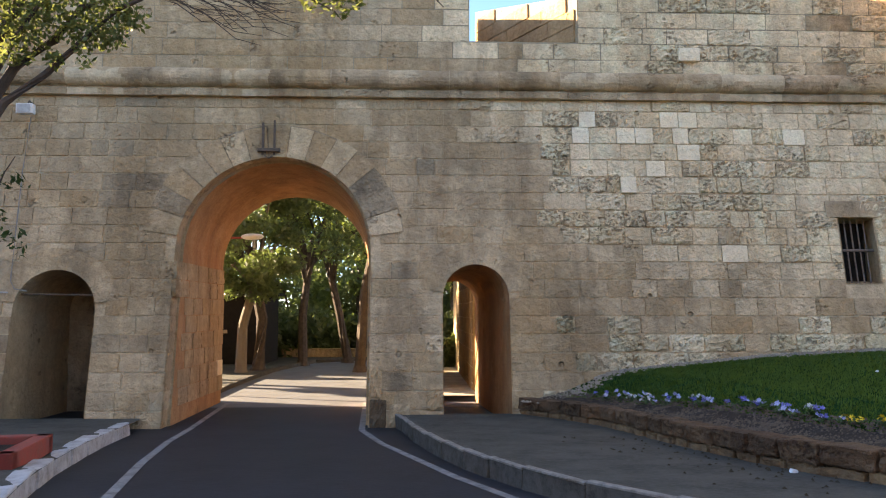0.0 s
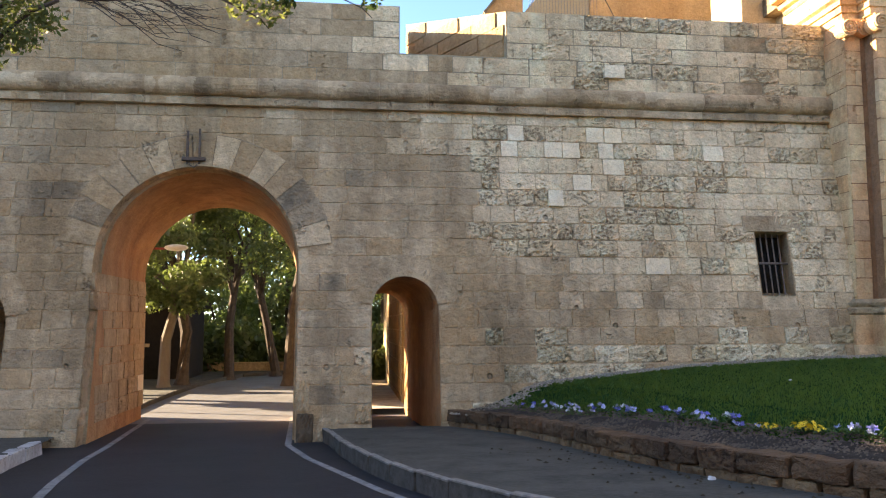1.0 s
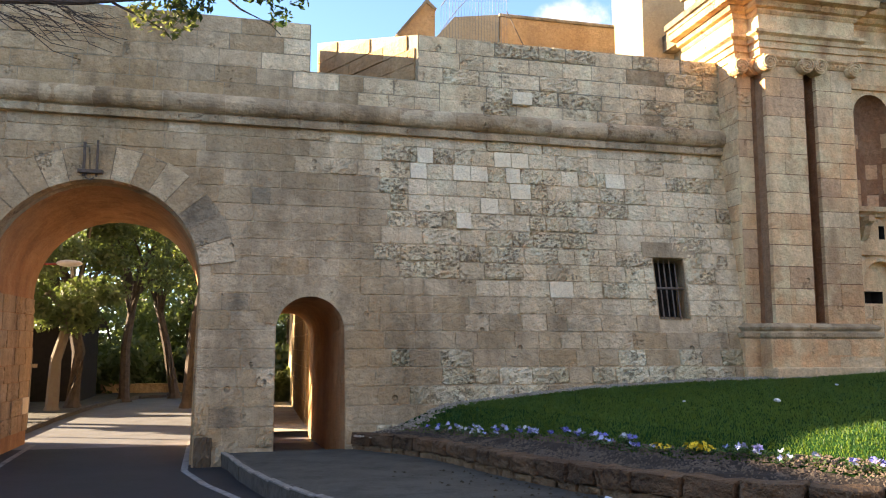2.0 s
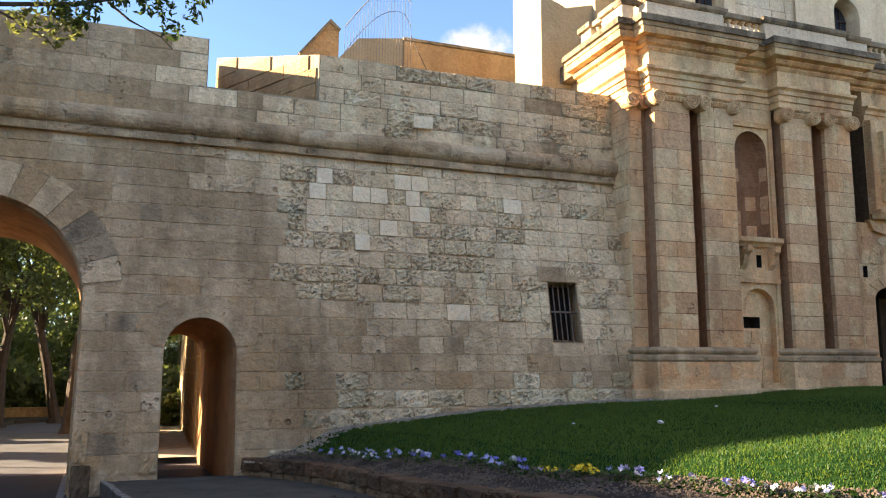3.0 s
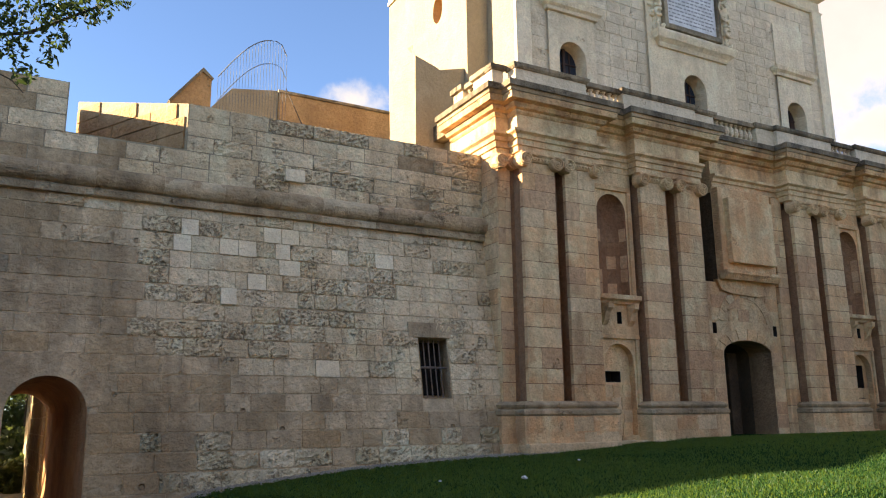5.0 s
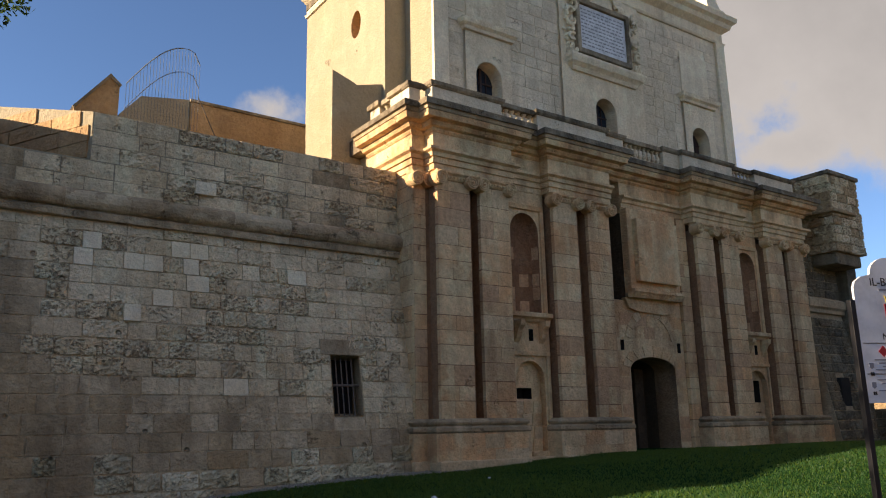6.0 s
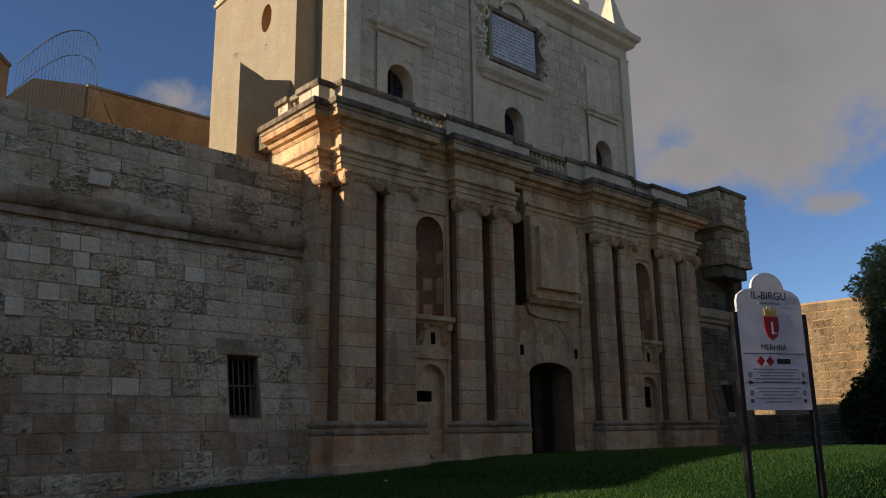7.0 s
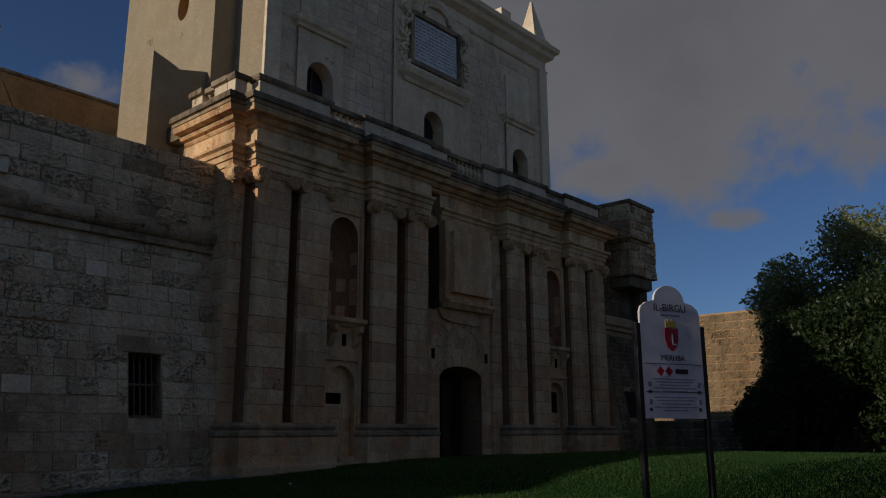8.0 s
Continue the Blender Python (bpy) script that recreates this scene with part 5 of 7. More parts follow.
lay(gate, courses(9.25, 0.33, 17), tower_spans, lambda x, z: pose(x, TV - 0.02, z), lambda x, z, rng: ("dressed", stone_tower, stone_tower), lambda x, z: False, joint=0.014, lengths=(0.38, 0.62), seed=77)
glass_dark = plain_mat("window_glass", (0.03, 0.04, 0.06), 0.08, 0.0, 0.2, 2.0, 0.02)
wood_dark = plain_mat("dark_painted_wood", (0.06, 0.035, 0.03), 0.6, 0, 0.3, 12.0, 0.2)
for k, (u, z) in enumerate(WINS):
    recess("window_reveal", arched(u, 0.43, 9.6, 11.16, 0.43), TV - 0.078, TV + 0.5, stone_pale, False)
    w = part("window", prism(bmesh.new(), arched(u, 0.43, 9.6, 11.16, 0.43), TV + 0.36, TV + 0.4), glass_dark if k < 2 else wood_dark, gate, "dark glazed arched window" if k < 2 else "brown shuttered arched window")
    part("mullion", box_bm(u - 0.035, u + 0.035, TV + 0.3, TV + 0.37, 9.6, 11.58), wood_dark, w)
    for dz in (10.2, 10.75, 11.16):
        part("glazing_bar", box_bm(u - 0.42, u + 0.42, TV + 0.32, TV + 0.36, dz - 0.02, dz + 0.02), wood_dark, w)
    for du in (-0.2, 0.2):
        part("glazing_bar", box_bm(u + du - 0.014, u + du + 0.014, TV + 0.325, TV + 0.355, 9.6, 11.5), wood_dark, w)
    if u:
        outer = rect(u - 0.77, u + 0.77, 9.2, 12.35)
        bm = face_with_holes(outer, [arched(u, 0.44, 9.6, 11.16, 0.44)], lambda x, z: (x, TV - 0.08, z))
        part("window_surround", bm, stone_pale, gate, "flat stone window surround")
        part("hood", sweep(bmesh.new(), [(-0.05, 12.36), (0.06, 12.36), (0.08, 12.44), (0.16, 12.5), (0.2, 12.62), (-0.05, 12.64)], [(u - 0.78, TV + 0.1), (u - 0.78, TV - 0.1), (u + 0.78, TV - 0.1), (u + 0.78, TV + 0.1)]), stone_pale, gate, "moulded stone window hood")
        part("panel", box_bm(u - 0.7, u + 0.7, TV - 0.05, TV + 0.01, 12.66, 14.2, 0.03), stone_pale, gate)
for s in (-1, 1):
    part("tower_strip", box_bm(*sorted((s * 5.74, s * 6.2)), TV - 0.1, TV + 0.02, 9.2, 15.1, 0.01), stone_pale, gate)
part("middle_strip", face_with_holes(rect(-1.73, 1.73, 9.2, 15.05), [arched(0, 0.44, 9.6, 11.16, 0.44)], lambda x, z: (x, TV - 0.08, z)), stone_pale, gate, "smooth middle strip of the tower")
part("console", sweep(bmesh.new(), [(-0.05, 12.2), (0.05, 12.2), (0.1, 12.3), (0.22, 12.4), (0.28, 12.55), (0.28, 12.62), (-0.05, 12.64)], [(-1.3, TV + 0.1), (-1.3, TV - 0.1), (1.3, TV - 0.1), (1.3, TV + 0.1)]), stone_pale, gate, "moulded shelf under the tablet")
plaque = part("inscription_tablet", box_bm(-1.0, 1.0, TV - 0.16, TV, 12.95, 14.4, 0.01), stone_ink, gate, "white marble tablet with worn unreadable writing")
for d in ((-1.14, -1.0, 12.8, 14.55), (1.0, 1.14, 12.8, 14.55)):
    part("tablet_frame", box_bm(d[0], d[1], TV - 0.24, TV, d[2], d[3], 0.025), stone_dark, plaque)
part("tablet_frame", box_bm(-1.14, 1.14, TV - 0.245, TV, 12.78, 12.94, 0.025), stone_dark, plaque)
part("tablet_frame", box_bm(-1.14, 1.14, TV - 0.245, TV, 14.41, 14.56, 0.025), stone_dark, plaque)
ink = plain_mat("worn_ink", (0.25, 0.25, 0.26), 0.8)
rng = random.Random(3)
for i in range(11):
    u = -0.9
    while u < 0.85:
        w = rng.uniform(0.05, 0.16)
        part("writing", box_bm(u, min(0.9, u + w), TV - 0.164, TV - 0.158, 14.25 - i * 0.115, 14.29 - i * 0.115), ink, plaque)
        u += w + rng.uniform(0.03, 0.07)


def scroll_strip(s):
    """Carved foliage beside the tablet: curling stems with leaves and knobs."""
    bm = bmesh.new()
    rng = random.Random(8 + s)
    for k in range(7):
        zc = 12.85 + 0.29 * k
        d = 1 if k % 2 else -1
        uc = s * (1.36 + 0.05 * math.sin(k)) + 0.03 * d
        pts = [(uc + (0.21 - 0.025 * i) * math.cos(i * 0.62 * d + k), TV - 0.2 - 0.012 * i, zc + (0.21 - 0.025 * i) * math.sin(i * 0.62 * d + k)) for i in range(8)]
        tube(bm, pts, 0.06, 6, 0.5)
        bmesh.ops.create_uvsphere(bm, u_segments=7, v_segments=5, radius=0.06, matrix=Matrix.Translation((uc, TV - 0.18, zc)))
        for q in range(3):
            a = rng.uniform(0, 6.28)
            bmesh.ops.create_uvsphere(bm, u_segments=7, v_segments=5, radius=1, matrix=Matrix.Translation((uc + 0.16 * math.cos(a), TV - 0.12, zc + 0.16 * math.sin(a))) @ Euler((0, a, 0)).to_matrix().to_4x4() @ Matrix.Diagonal((0.1, 0.05, 0.05, 1)))
    box(bm, *sorted((s * 1.16, s * 1.58)), TV - 0.09, TV, 12.7, 14.9, 0.02)
    return part("carved_scroll", bm, stone_pale, gate, "carved stone foliage scroll")


scroll_strip(-1)
scroll_strip(1)
crest = part("carved_crest", box_bm(-0.5, 0.5, TV - 0.18, TV, 14.6, 15.0, 0.05), stone_pale, gate, "carved crest of shells and scrolls over the tablet")
for i in range(9):
    a = math.pi * i / 8
    bm = bmesh.new()
    bmesh.ops.create_uvsphere(bm, u_segments=8, v_segments=6, radius=1, matrix=Matrix.Translation((0.8 * math.cos(a), TV - 0.15, 14.7 + 0.55 * math.sin(a))) @ Matrix.Diagonal((0.2, 0.12, 0.17, 1)))
    part("shell", bm, stone_pale, crest)
part("scroll", tube(bmesh.new(), [(0.6 * math.cos(math.pi * i / 10), TV - 0.22, 14.66 + 0.4 * math.sin(math.pi * i / 10)) for i in range(11)], 0.07, 6), stone_pale, crest)
for u in (-5.9, 6.0):
    p = part("finial", box_bm(u - 0.46, u + 0.46, TV - 0.1, TV + 0.82, 16.04, 16.45, 0.02), stone_pale, gate, "stone obelisk finial on a square base")
    bm = bmesh.new()
    low = [bm.verts.new((u + a * 0.38, TV + 0.36 + b * 0.38, 16.45)) for a, b in ((-1, -1), (1, -1), (1, 1), (-1, 1))]
    top = [bm.verts.new((u + a * 0.03, TV + 0.36 + b * 0.03, 18.1)) for a, b in ((-1, -1), (1, -1), (1, 1), (-1, 1))]
    bm.faces.new(low[::-1])
    bm.faces.new(top)
    for k in range(4):
        bm.faces.new((low[k], low[(k + 1) % 4], top[(k + 1) % 4], top[k]))
    part("obelisk", bm, stone_pale, p)
for u in (3.9,):
    part("attic_block", box_bm(u - 0.28, u + 0.28, TV - 0.02, TV + 0.5, 16.04, 16.75, 0.04), stone_pale, gate, "carved block on the cornice of the tower")
conduit_mat = plain_mat("black_cable", (0.02, 0.02, 0.02), 0.6)

# ---- kerbs and road marks ----
def stones_along(parent, pts, step, width, bottom, top, material, name, inward, seed=1, bevel=0.02, cap=None):
    """Kerb or wall stones set end to end along a plan line."""
    rng = random.Random(seed)
    line = resample(pts, 0.05)
    acc, last, start = 0.0, line[0], line[0]
    goal = step * rng.uniform(0.8, 1.2)
    for p in line[1:]:
        acc += (p - last).length
        last = p
        if acc >= goal:
            d = (p - start).normalized()
            n = Vector((d.y, -d.x)) * inward
            mid = (p + start) / 2
            length = (p - start).length
            z0, z1 = bottom(mid.x, mid.y), top(mid.x, mid.y)
            bm = bmesh.new()
            rubble = name == "stone"
            gap = rng.uniform(0.008, 0.022) if rubble else rng.uniform(0.004, 0.01)
            box(bm, -length / 2 + gap, length / 2 - gap, 0, width, 0, z1 - z0, bevel)
            if rubble:
                bmesh.ops.subdivide_edges(bm, edges=[e for e in bm.edges if e.calc_length() > 0.1], cuts=2, use_grid_fill=True)
            for v in bm.verts:
                k = noise.noise(Vector((v.co.x * 5 + mid.x * 3, v.co.y * 6, v.co.z * 6 + mid.y * 3)))
                v.co += Vector((0, 0.035 * k, 0.02 * k))
                if rubble:
                    v.co.y += 0.03 * noise.noise(Vector((v.co.x * 14 + mid.y * 7, v.co.y * 9, v.co.z * 16)))
            ob = part(name, bm, material, parent)
            slope = (top(p.x, p.y) - top(start.x, start.y)) / max(0.01, length)
            m = Matrix((((d.x, n.x, 0, mid.x), (d.y, n.y, 0, mid.y), (slope, 0, 1, z0), (0, 0, 0, 1))))
            ob.matrix_basis = m
            if cap:
                part("worn_edge", box_bm(-length / 2 + gap, length / 2 - gap, -0.004, width * 0.55, z1 - z0 - 0.012, z1 - z0 + 0.008, 0.006), cap, ob, "pale worn top edge")
            acc, start = 0.0, p
            goal = step * rng.uniform(0.8, 1.2)


kerb_white = plain_mat("white_painted_kerb", (0.42, 0.42, 0.42), 0.8, 0, 0.25, 5.0, 0.4, (0.2, 0.19, 0.18))
kerb_r = thing("kerb_right", "worn pale stone kerb along the pavement", "kerb", kind="structure")
stones_along(kerb_r, [p for p in KERB_RIGHT if p[1] > 1], 0.75, 0.13, lambda x, y: road_z(y) - 0.05, lambda x, y: path_z(y) + 0.006, kerb_stone, "kerb_stone", -1, seed=4, cap=kerb_edge)
kerb_l = thing("kerb_left", "white-painted worn stone kerb", "kerb", kind="structure")
stones_along(kerb_l, [p for p in KERB_LEFT if p[1] < 12.3], 0.8, 0.2, lambda x, y: road_z(y) - 0.05, lambda x, y: road_z(y) + 0.17, kerb_white, "kerb_stone", 1, seed=6)
LINES = [[(-3.72, 16.3), (-3.52, 13.0), (-3.3, 11.0), (-2.97, 8.95), (-2.55, 6.85), (-2.0, 4.6), (-1, 2)], [(-0.95, 16.3), (-0.78, 12.4), (-0.4, 10.6), (0.07, 9.0), (0.42, 7.8), (0.82, 6.7), (1.6, 5.2), (3, 3.6)]]
for pts in LINES:
    l = resample(pts, 0.3)
    a, b = offset(l, 0.05), offset(l, -0.05)
    strip_between("road_line", a, b, lambda x, y: road_z(y) + 0.006, paint_line, "worn white edge line on the road", "road line")

# ---- the flower bed ----
stone_bed_low = stone_mat("pale_bed_limestone", (0.24, 0.17, 0.11), (0.14, 0.095, 0.062), (0.2, 0.12, 0.07), (0.04, 0.028, 0.02), "object", 1.5, 0.7)
bed = thing("bed_wall", "low retaining wall of rough brown stones round the flower bed", "bed wall", kind="structure")
BED_NEAR = [p for p in BED if p[0] < 12]
stones_along(bed, BED_NEAR, 0.36, 0.2, lambda x, y: path_z(y) - 0.06, lambda x, y: path_z(y) + 0.075, stone_bed_low, "stone", -1, seed=12, bevel=0.02)
stones_along(bed, offset(resample(BED_NEAR, 0.4), 0.02), 0.45, 0.24, lambda x, y: path_z(y) + 0.082, lambda x, y: path_z(y) + 0.26, stone_bed, "stone", -1, seed=15, bevel=0.025)
TABLE = {}


def lawn_h(x, y):
    """Height of the lawn, from a table of quarter metres."""
    i, j = math.floor(x * 4), math.floor(y * 4)
    def at(a, b):
        if (a, b) not in TABLE:
            TABLE[(a, b)] = lawn_z(a / 4, b / 4)
        return TABLE[(a, b)]
    fx, fy = x * 4 - i, y * 4 - j
    return (at(i, j) * (1 - fx) + at(i + 1, j) * fx) * (1 - fy) + (at(i, j + 1) * (1 - fx) + at(i + 1, j + 1) * fx) * fy


bed_line = [p for p in resample(BED, 0.25) if p.x < 16]
bands = [[p.lerp(q, 0.16 + (bed_width(p.y) - 0.16) * k / 5) for p, q in zip(bed_line, offset(bed_line, -1.0))] for k in range(6)]
bm = bmesh.new()
grid = [[bm.verts.new((p.x, p.y, lawn_h(p.x, p.y) + 0.025 + 0.02 * noise.noise(Vector((p.x * 3, p.y * 3, k))) - (0.05 if k == 5 else 0))) for p in band] for k, band in enumerate(bands)]
for a, b in zip(grid, grid[1:]):
    for i in range(len(a) - 1):
        bm.faces.new((a[i], a[i + 1], b[i + 1], b[i]))
tagged(part("flower_bed_soil", bm, soil), "dark brown soil and mulch in the flower bed", "soil", kind="structure")
# gravel strip at the foot of the wall
gravel_mat = plain_mat("gravel", (0.30, 0.26, 0.20), 0.95, 0, 0.4, 14.0, 1.0)


def chips(name, points, size, material, label, seed):
    rng = random.Random(seed)
    v, f = [], []
    for x, y, z in points:
        s = size * rng.uniform(0.5, 1.5)
        o = len(v)
        a = rng.uniform(0, 6.28)
        for k in range(4):
            v.append((x + s * math.cos(a + k * 1.57) * rng.uniform(0.6, 1), y + s * math.sin(a + k * 1.57) * rng.uniform(0.6, 1), z))
        v.append((x, y, z + s * rng.uniform(0.3, 0.9)))
        for k in range(4):
            f.append((o + k, o + (k + 1) % 4, o + 4))
    me = bpy.data.meshes.new(name)
    me.from_pydata(v, [], f)
    me.materials.append(material)
    return tagged(part(name, me, material), label, "gravel", kind="stuff")


rng = random.Random(21)
pts = []
for _ in range(3500):
    x = 1.75 + 8.2 * rng.random()
    y = wall_y(0.9) - 0.03 - abs(rng.gauss(0, 0.16)) * (1 + 0.6 * smooth(7, 9, x)) - (0.25 * rng.random() if x < 3 else 0)
    pts.append((x, y, lawn_h(x, y) + 0.01))
chips("rubble", pts, 0.03, gravel_mat, "loose gravel and rubble at the foot of the wall", 3)
mulch = plain_mat("mulch", (0.12, 0.092, 0.068), 0.95, 0, 0.5, 20.0, 0.6)
pts = []
for _ in range(24000):
    p = bed_line[rng.randrange(len(bed_line))]
    x, y = p.x + rng.uniform(0.05, 1.0), p.y + rng.uniform(0.0, 1.0)
    if 0.12 < min((Vector((x, y)) - b).length for b in BED_FINE) < bed_width(y) + 0.1:
        pts.append((x, y, lawn_h(x, y) + 0.02))
chips("mulch_chips", pts, 0.022, mulch, "brown bark chips scattered over the bed", 5)
litter_mat = plain_mat("dry_leaves", (0.05, 0.038, 0.022), 0.9, 0, 0.4, 20)
pts = []
for _ in range(90):
    y = rng.uniform(5.6, 9.5)
    x = line_at(BED, y) - abs(rng.gauss(0, 0.5)) - 0.05
    if x > line_at(KERB_RIGHT, y) + 0.2:
        pts.append((x, y, path_z(y) + 0.004))
chips("leaf_litter", pts, 0.022, litter_mat, "dry leaves and twigs blown over the pavement", 8)

# ---- grass ----
grass_mat = leaf_mat("grass", (0.009, 0.034, 0.012), (0.024, 0.070, 0.019), (0.56, 0.80, 0.11), 0.01, 0.3)


def grass(count, seed):
    rng = random.Random(seed)
    v, f = [], []
    while len(f) < count:
        y = rng.uniform(2.6, 12.8)
        x0 = line_at(BED, y)
        x = x0 + 0.45 + (rng.random() ** 1.65) * (34 - x0)
        if y > wall_y(0.9) - 0.22 and x < 9.6 or min((x - p.x) ** 2 + (y - p.y) ** 2 for p in BED_FINE[:26]) < (bed_width(y) - 0.08) ** 2:
            continue
        z = lawn_h(x, y) - 0.005
        far = 1 + 0.06 * max(0, x - 6)
        h, a = rng.uniform(0.018, 0.045), rng.uniform(0, 6.28)
        w = 0.0065 * far
        o = len(v)
        lean = rng.uniform(0, 0.025)
        b2 = rng.uniform(0, 6.28)
        v += [(x - w * math.cos(a), y - w * math.sin(a), z), (x + w * math.cos(a), y + w * math.sin(a), z), (x + lean * math.cos(b2), y + lean * math.sin(b2), z + h)]
        f.append((o, o + 1, o + 2))
    me = bpy.data.meshes.new("grass")
    me.from_pydata(v, [], f)
    me.materials.append(grass_mat)
    return tagged(part("grass", me, grass_mat), "short mown green grass blades", "grass", kind="stuff")


grass(280000, 2)

# ---- pansies ----
leaf_green = plain_mat("pansy_leaf", (0.05, 0.11, 0.03), 0.7, 0, 0.4, 20)
PETALS = {"white and violet": plain_mat("petal_violet", (0.30, 0.33, 0.58), 0.7, 0, 0.3, 30, 0.05, (0.5, 0.52, 0.62)), "yellow": plain_mat("petal_yellow", (0.75, 0.48, 0.02), 0.7, 0, 0.2, 30, 0.05, (0.8, 0.6, 0.05)),
          "white": plain_mat("petal_white", (0.55, 0.56, 0.55), 0.7, 0, 0.1, 30), "dark blue": plain_mat("petal_blue", (0.10, 0.11, 0.36), 0.7, 0, 0.3, 30, 0.05, (0.2, 0.2, 0.5))}


def pansy(colour, seed):
    rng = random.Random(seed)
    ob = thing("pansy", "low pansy plant with %s flowers in the soil" % colour, "flower", group="pansies in the bed")
    bm = bmesh.new()
    for _ in range(26):
        a, r, t = rng.uniform(0, 6.28), rng.uniform(0.02, 0.11), rng.uniform(0.3, 1.2)
        c = Vector((r * math.cos(a), r * math.sin(a), rng.uniform(0.01, 0.08)))
        d = Vector((math.cos(a), math.sin(a), 0.5)) * 0.045
        s = Vector((-math.sin(a), math.cos(a), 0)) * 0.018
        bm.faces.new([bm.verts.new(c), bm.verts.new(c + d * 0.5 + s), bm.verts.new(c + d), bm.verts.new(c + d * 0.5 - s)])
    part("foliage", bm, leaf_green, ob)
    for _ in range(rng.randint(4, 7)):
        bm = bmesh.new()
        a, r = rng.uniform(0, 6.28), rng.uniform(0.0, 0.1)
        c = Vector((r * math.cos(a), r * math.sin(a), rng.uniform(0.09, 0.14)))
        tip = Euler((rng.uniform(0.3, 1.2), 0, rng.uniform(0, 6.28))).to_matrix()
        for k in range(5):
            t = k * 1.2566
            pts = [Vector((0, 0, 0)), Vector((0.014 * math.cos(t - 0.5), 0.014 * math.sin(t - 0.5), 0.004)), Vector((0.03 * math.cos(t - 0.3), 0.03 * math.sin(t - 0.3), 0.004)), Vector((0.033 * math.cos(t + 0.2), 0.033 * math.sin(t + 0.2), 0.002)), Vector((0.014 * math.cos(t + 0.6), 0.014 * math.sin(t + 0.6), 0.002))]
            bm.faces.new([bm.verts.new(c + tip @ p) for p in pts])
        part("blossom", bm, PETALS[colour], ob)
    return ob


KINDS = {c: pansy(c, 50 + i) for i, c in enumerate(PETALS)}
flower_line = [p for p in resample(BED, 0.1) if p.x < 11]
flower_line = [p.lerp(q, bed_width(p.y) - 0.02) for p, q in zip(flower_line, offset(flower_line, -1.0))]
rng = random.Random(77)
first = set()
for i, p in enumerate(flower_line):
    if i < 10:
        continue
    s = i * 0.1
    zone = noise.noise(Vector((s * 0.55, 4.2, 1.0)))
    if rng.random() > (0.9 if zone > -0.25 else 0.3):
        continue
    colour = "yellow" if p.x > 4.0 and zone > 0.12 else ("white and violet" if rng.random() < 0.6 else ("dark blue" if rng.random() < 0.6 else "white"))
    if p.x < 3.8 and colour == "yellow":
        colour = "white"
    q = Vector((p.x + rng.uniform(-0.08, 0.08), p.y + rng.uniform(-0.08, 0.08)))
    m = pose(q.x, q.y, lawn_h(q.x, q.y) + 0.02, 0, 0, rng.uniform(0, 360)) @ Matrix.Scale(rng.uniform(0.6, 0.85), 4)
    if colour not in first:
        KINDS[colour].matrix_basis = m
        first.add(colour)
    else:
        c = copy_thing(KINDS[colour], pose(0, 0, 0))
        c.matrix_basis = m
for colour, ob in KINDS.items():
    if colour not in first:
        p = flower_line[40]
        ob.matrix_basis = pose(p.x, p.y, lawn_h(p.x, p.y))

# ---- litter, planter ----
paper_mat = plain_mat("paper", (0.7, 0.7, 0.7), 0.8, 0, 0.1)


def paper(x, y, z, size, seed):
    bm = bmesh.new()
    bmesh.ops.create_icosphere(bm, subdivisions=2, radius=size)
    for v in bm.verts:
        v.co *= 1 + 0.55 * noise.noise(v.co * (4 / size * 0.3) + Vector((seed, 0, 0)))
        v.co.z *= 0.6
    ob = part("paper", bm, paper_mat)
    ob.matrix_basis = pose(x, y, z + size * 0.35)
    return tagged(ob, "crumpled scrap of white paper lying on the ground", "litter", group="litter")


for k, (x, y, s) in enumerate([(6.4, 8.6, 0.04), (5.6, 9.4, 0.02), (8.6, 10.2, 0.025)]):
    paper(x, y, lawn_h(x, y) + 0.03, s, k)
paper(3.25, 6.75, path_z(6.75), 0.035, 9)
red_paint = plain_mat("red_painted_concrete", (0.30, 0.06, 0.045), 0.8, 0, 0.35, 6.0, 0.4, (0.2, 0.08, 0.06))
planter = thing("tree_planter", "low red-painted square kerb round the foot of the tree", "planter", pose(-4.28, 7.9, road_z(7.9) + 0.16, 0, 0, 8))
for a in range(4):
    part("side", box_bm(-0.6, 0.6, -0.6, -0.45, -0.02, 0.17, 0.015), red_paint, planter).matrix_basis = pose(0, 0, 0, 0, 0, 90 * a)
part("earth", box_bm(-0.45, 0.45, -0.45, 0.45, -0.02, 0.09), soil, planter)

# ---- trees ----
# bright tone for crowns in sun, dark for shaded ones: light in colour
leaf_a = leaf_mat("leaf_bright", (0.11, 0.165, 0.04), (0.24, 0.30, 0.07), (0.44, 0.52, 0.1), 0.06)
leaf_b = leaf_mat("leaf_dark", (0.045, 0.075, 0.024), (0.11, 0.15, 0.045), (0.2, 0.26, 0.06), 0.06)
# dark evergreen leaf, with shade put into its colour as well
leaf_c = leaf_mat("leaf_shade_dark", (0.02, 0.042, 0.015), (0.045, 0.076, 0.024), (0.07, 0.11, 0.025))
leaf_d = leaf_mat("leaf_olive", (0.07, 0.098, 0.034), (0.14, 0.16, 0.05), (0.22, 0.24, 0.06))
# brighter leaf tone: sunlight put into the colour of the far trees
leaf_e = leaf_mat("leaf_sunny", (0.15, 0.17, 0.07), (0.27, 0.28, 0.12), (0.34, 0.34, 0.12))
bark = plain_mat("bark", (0.085, 0.066, 0.052), 0.95, 0, 0.4, 7.0, 1.0)
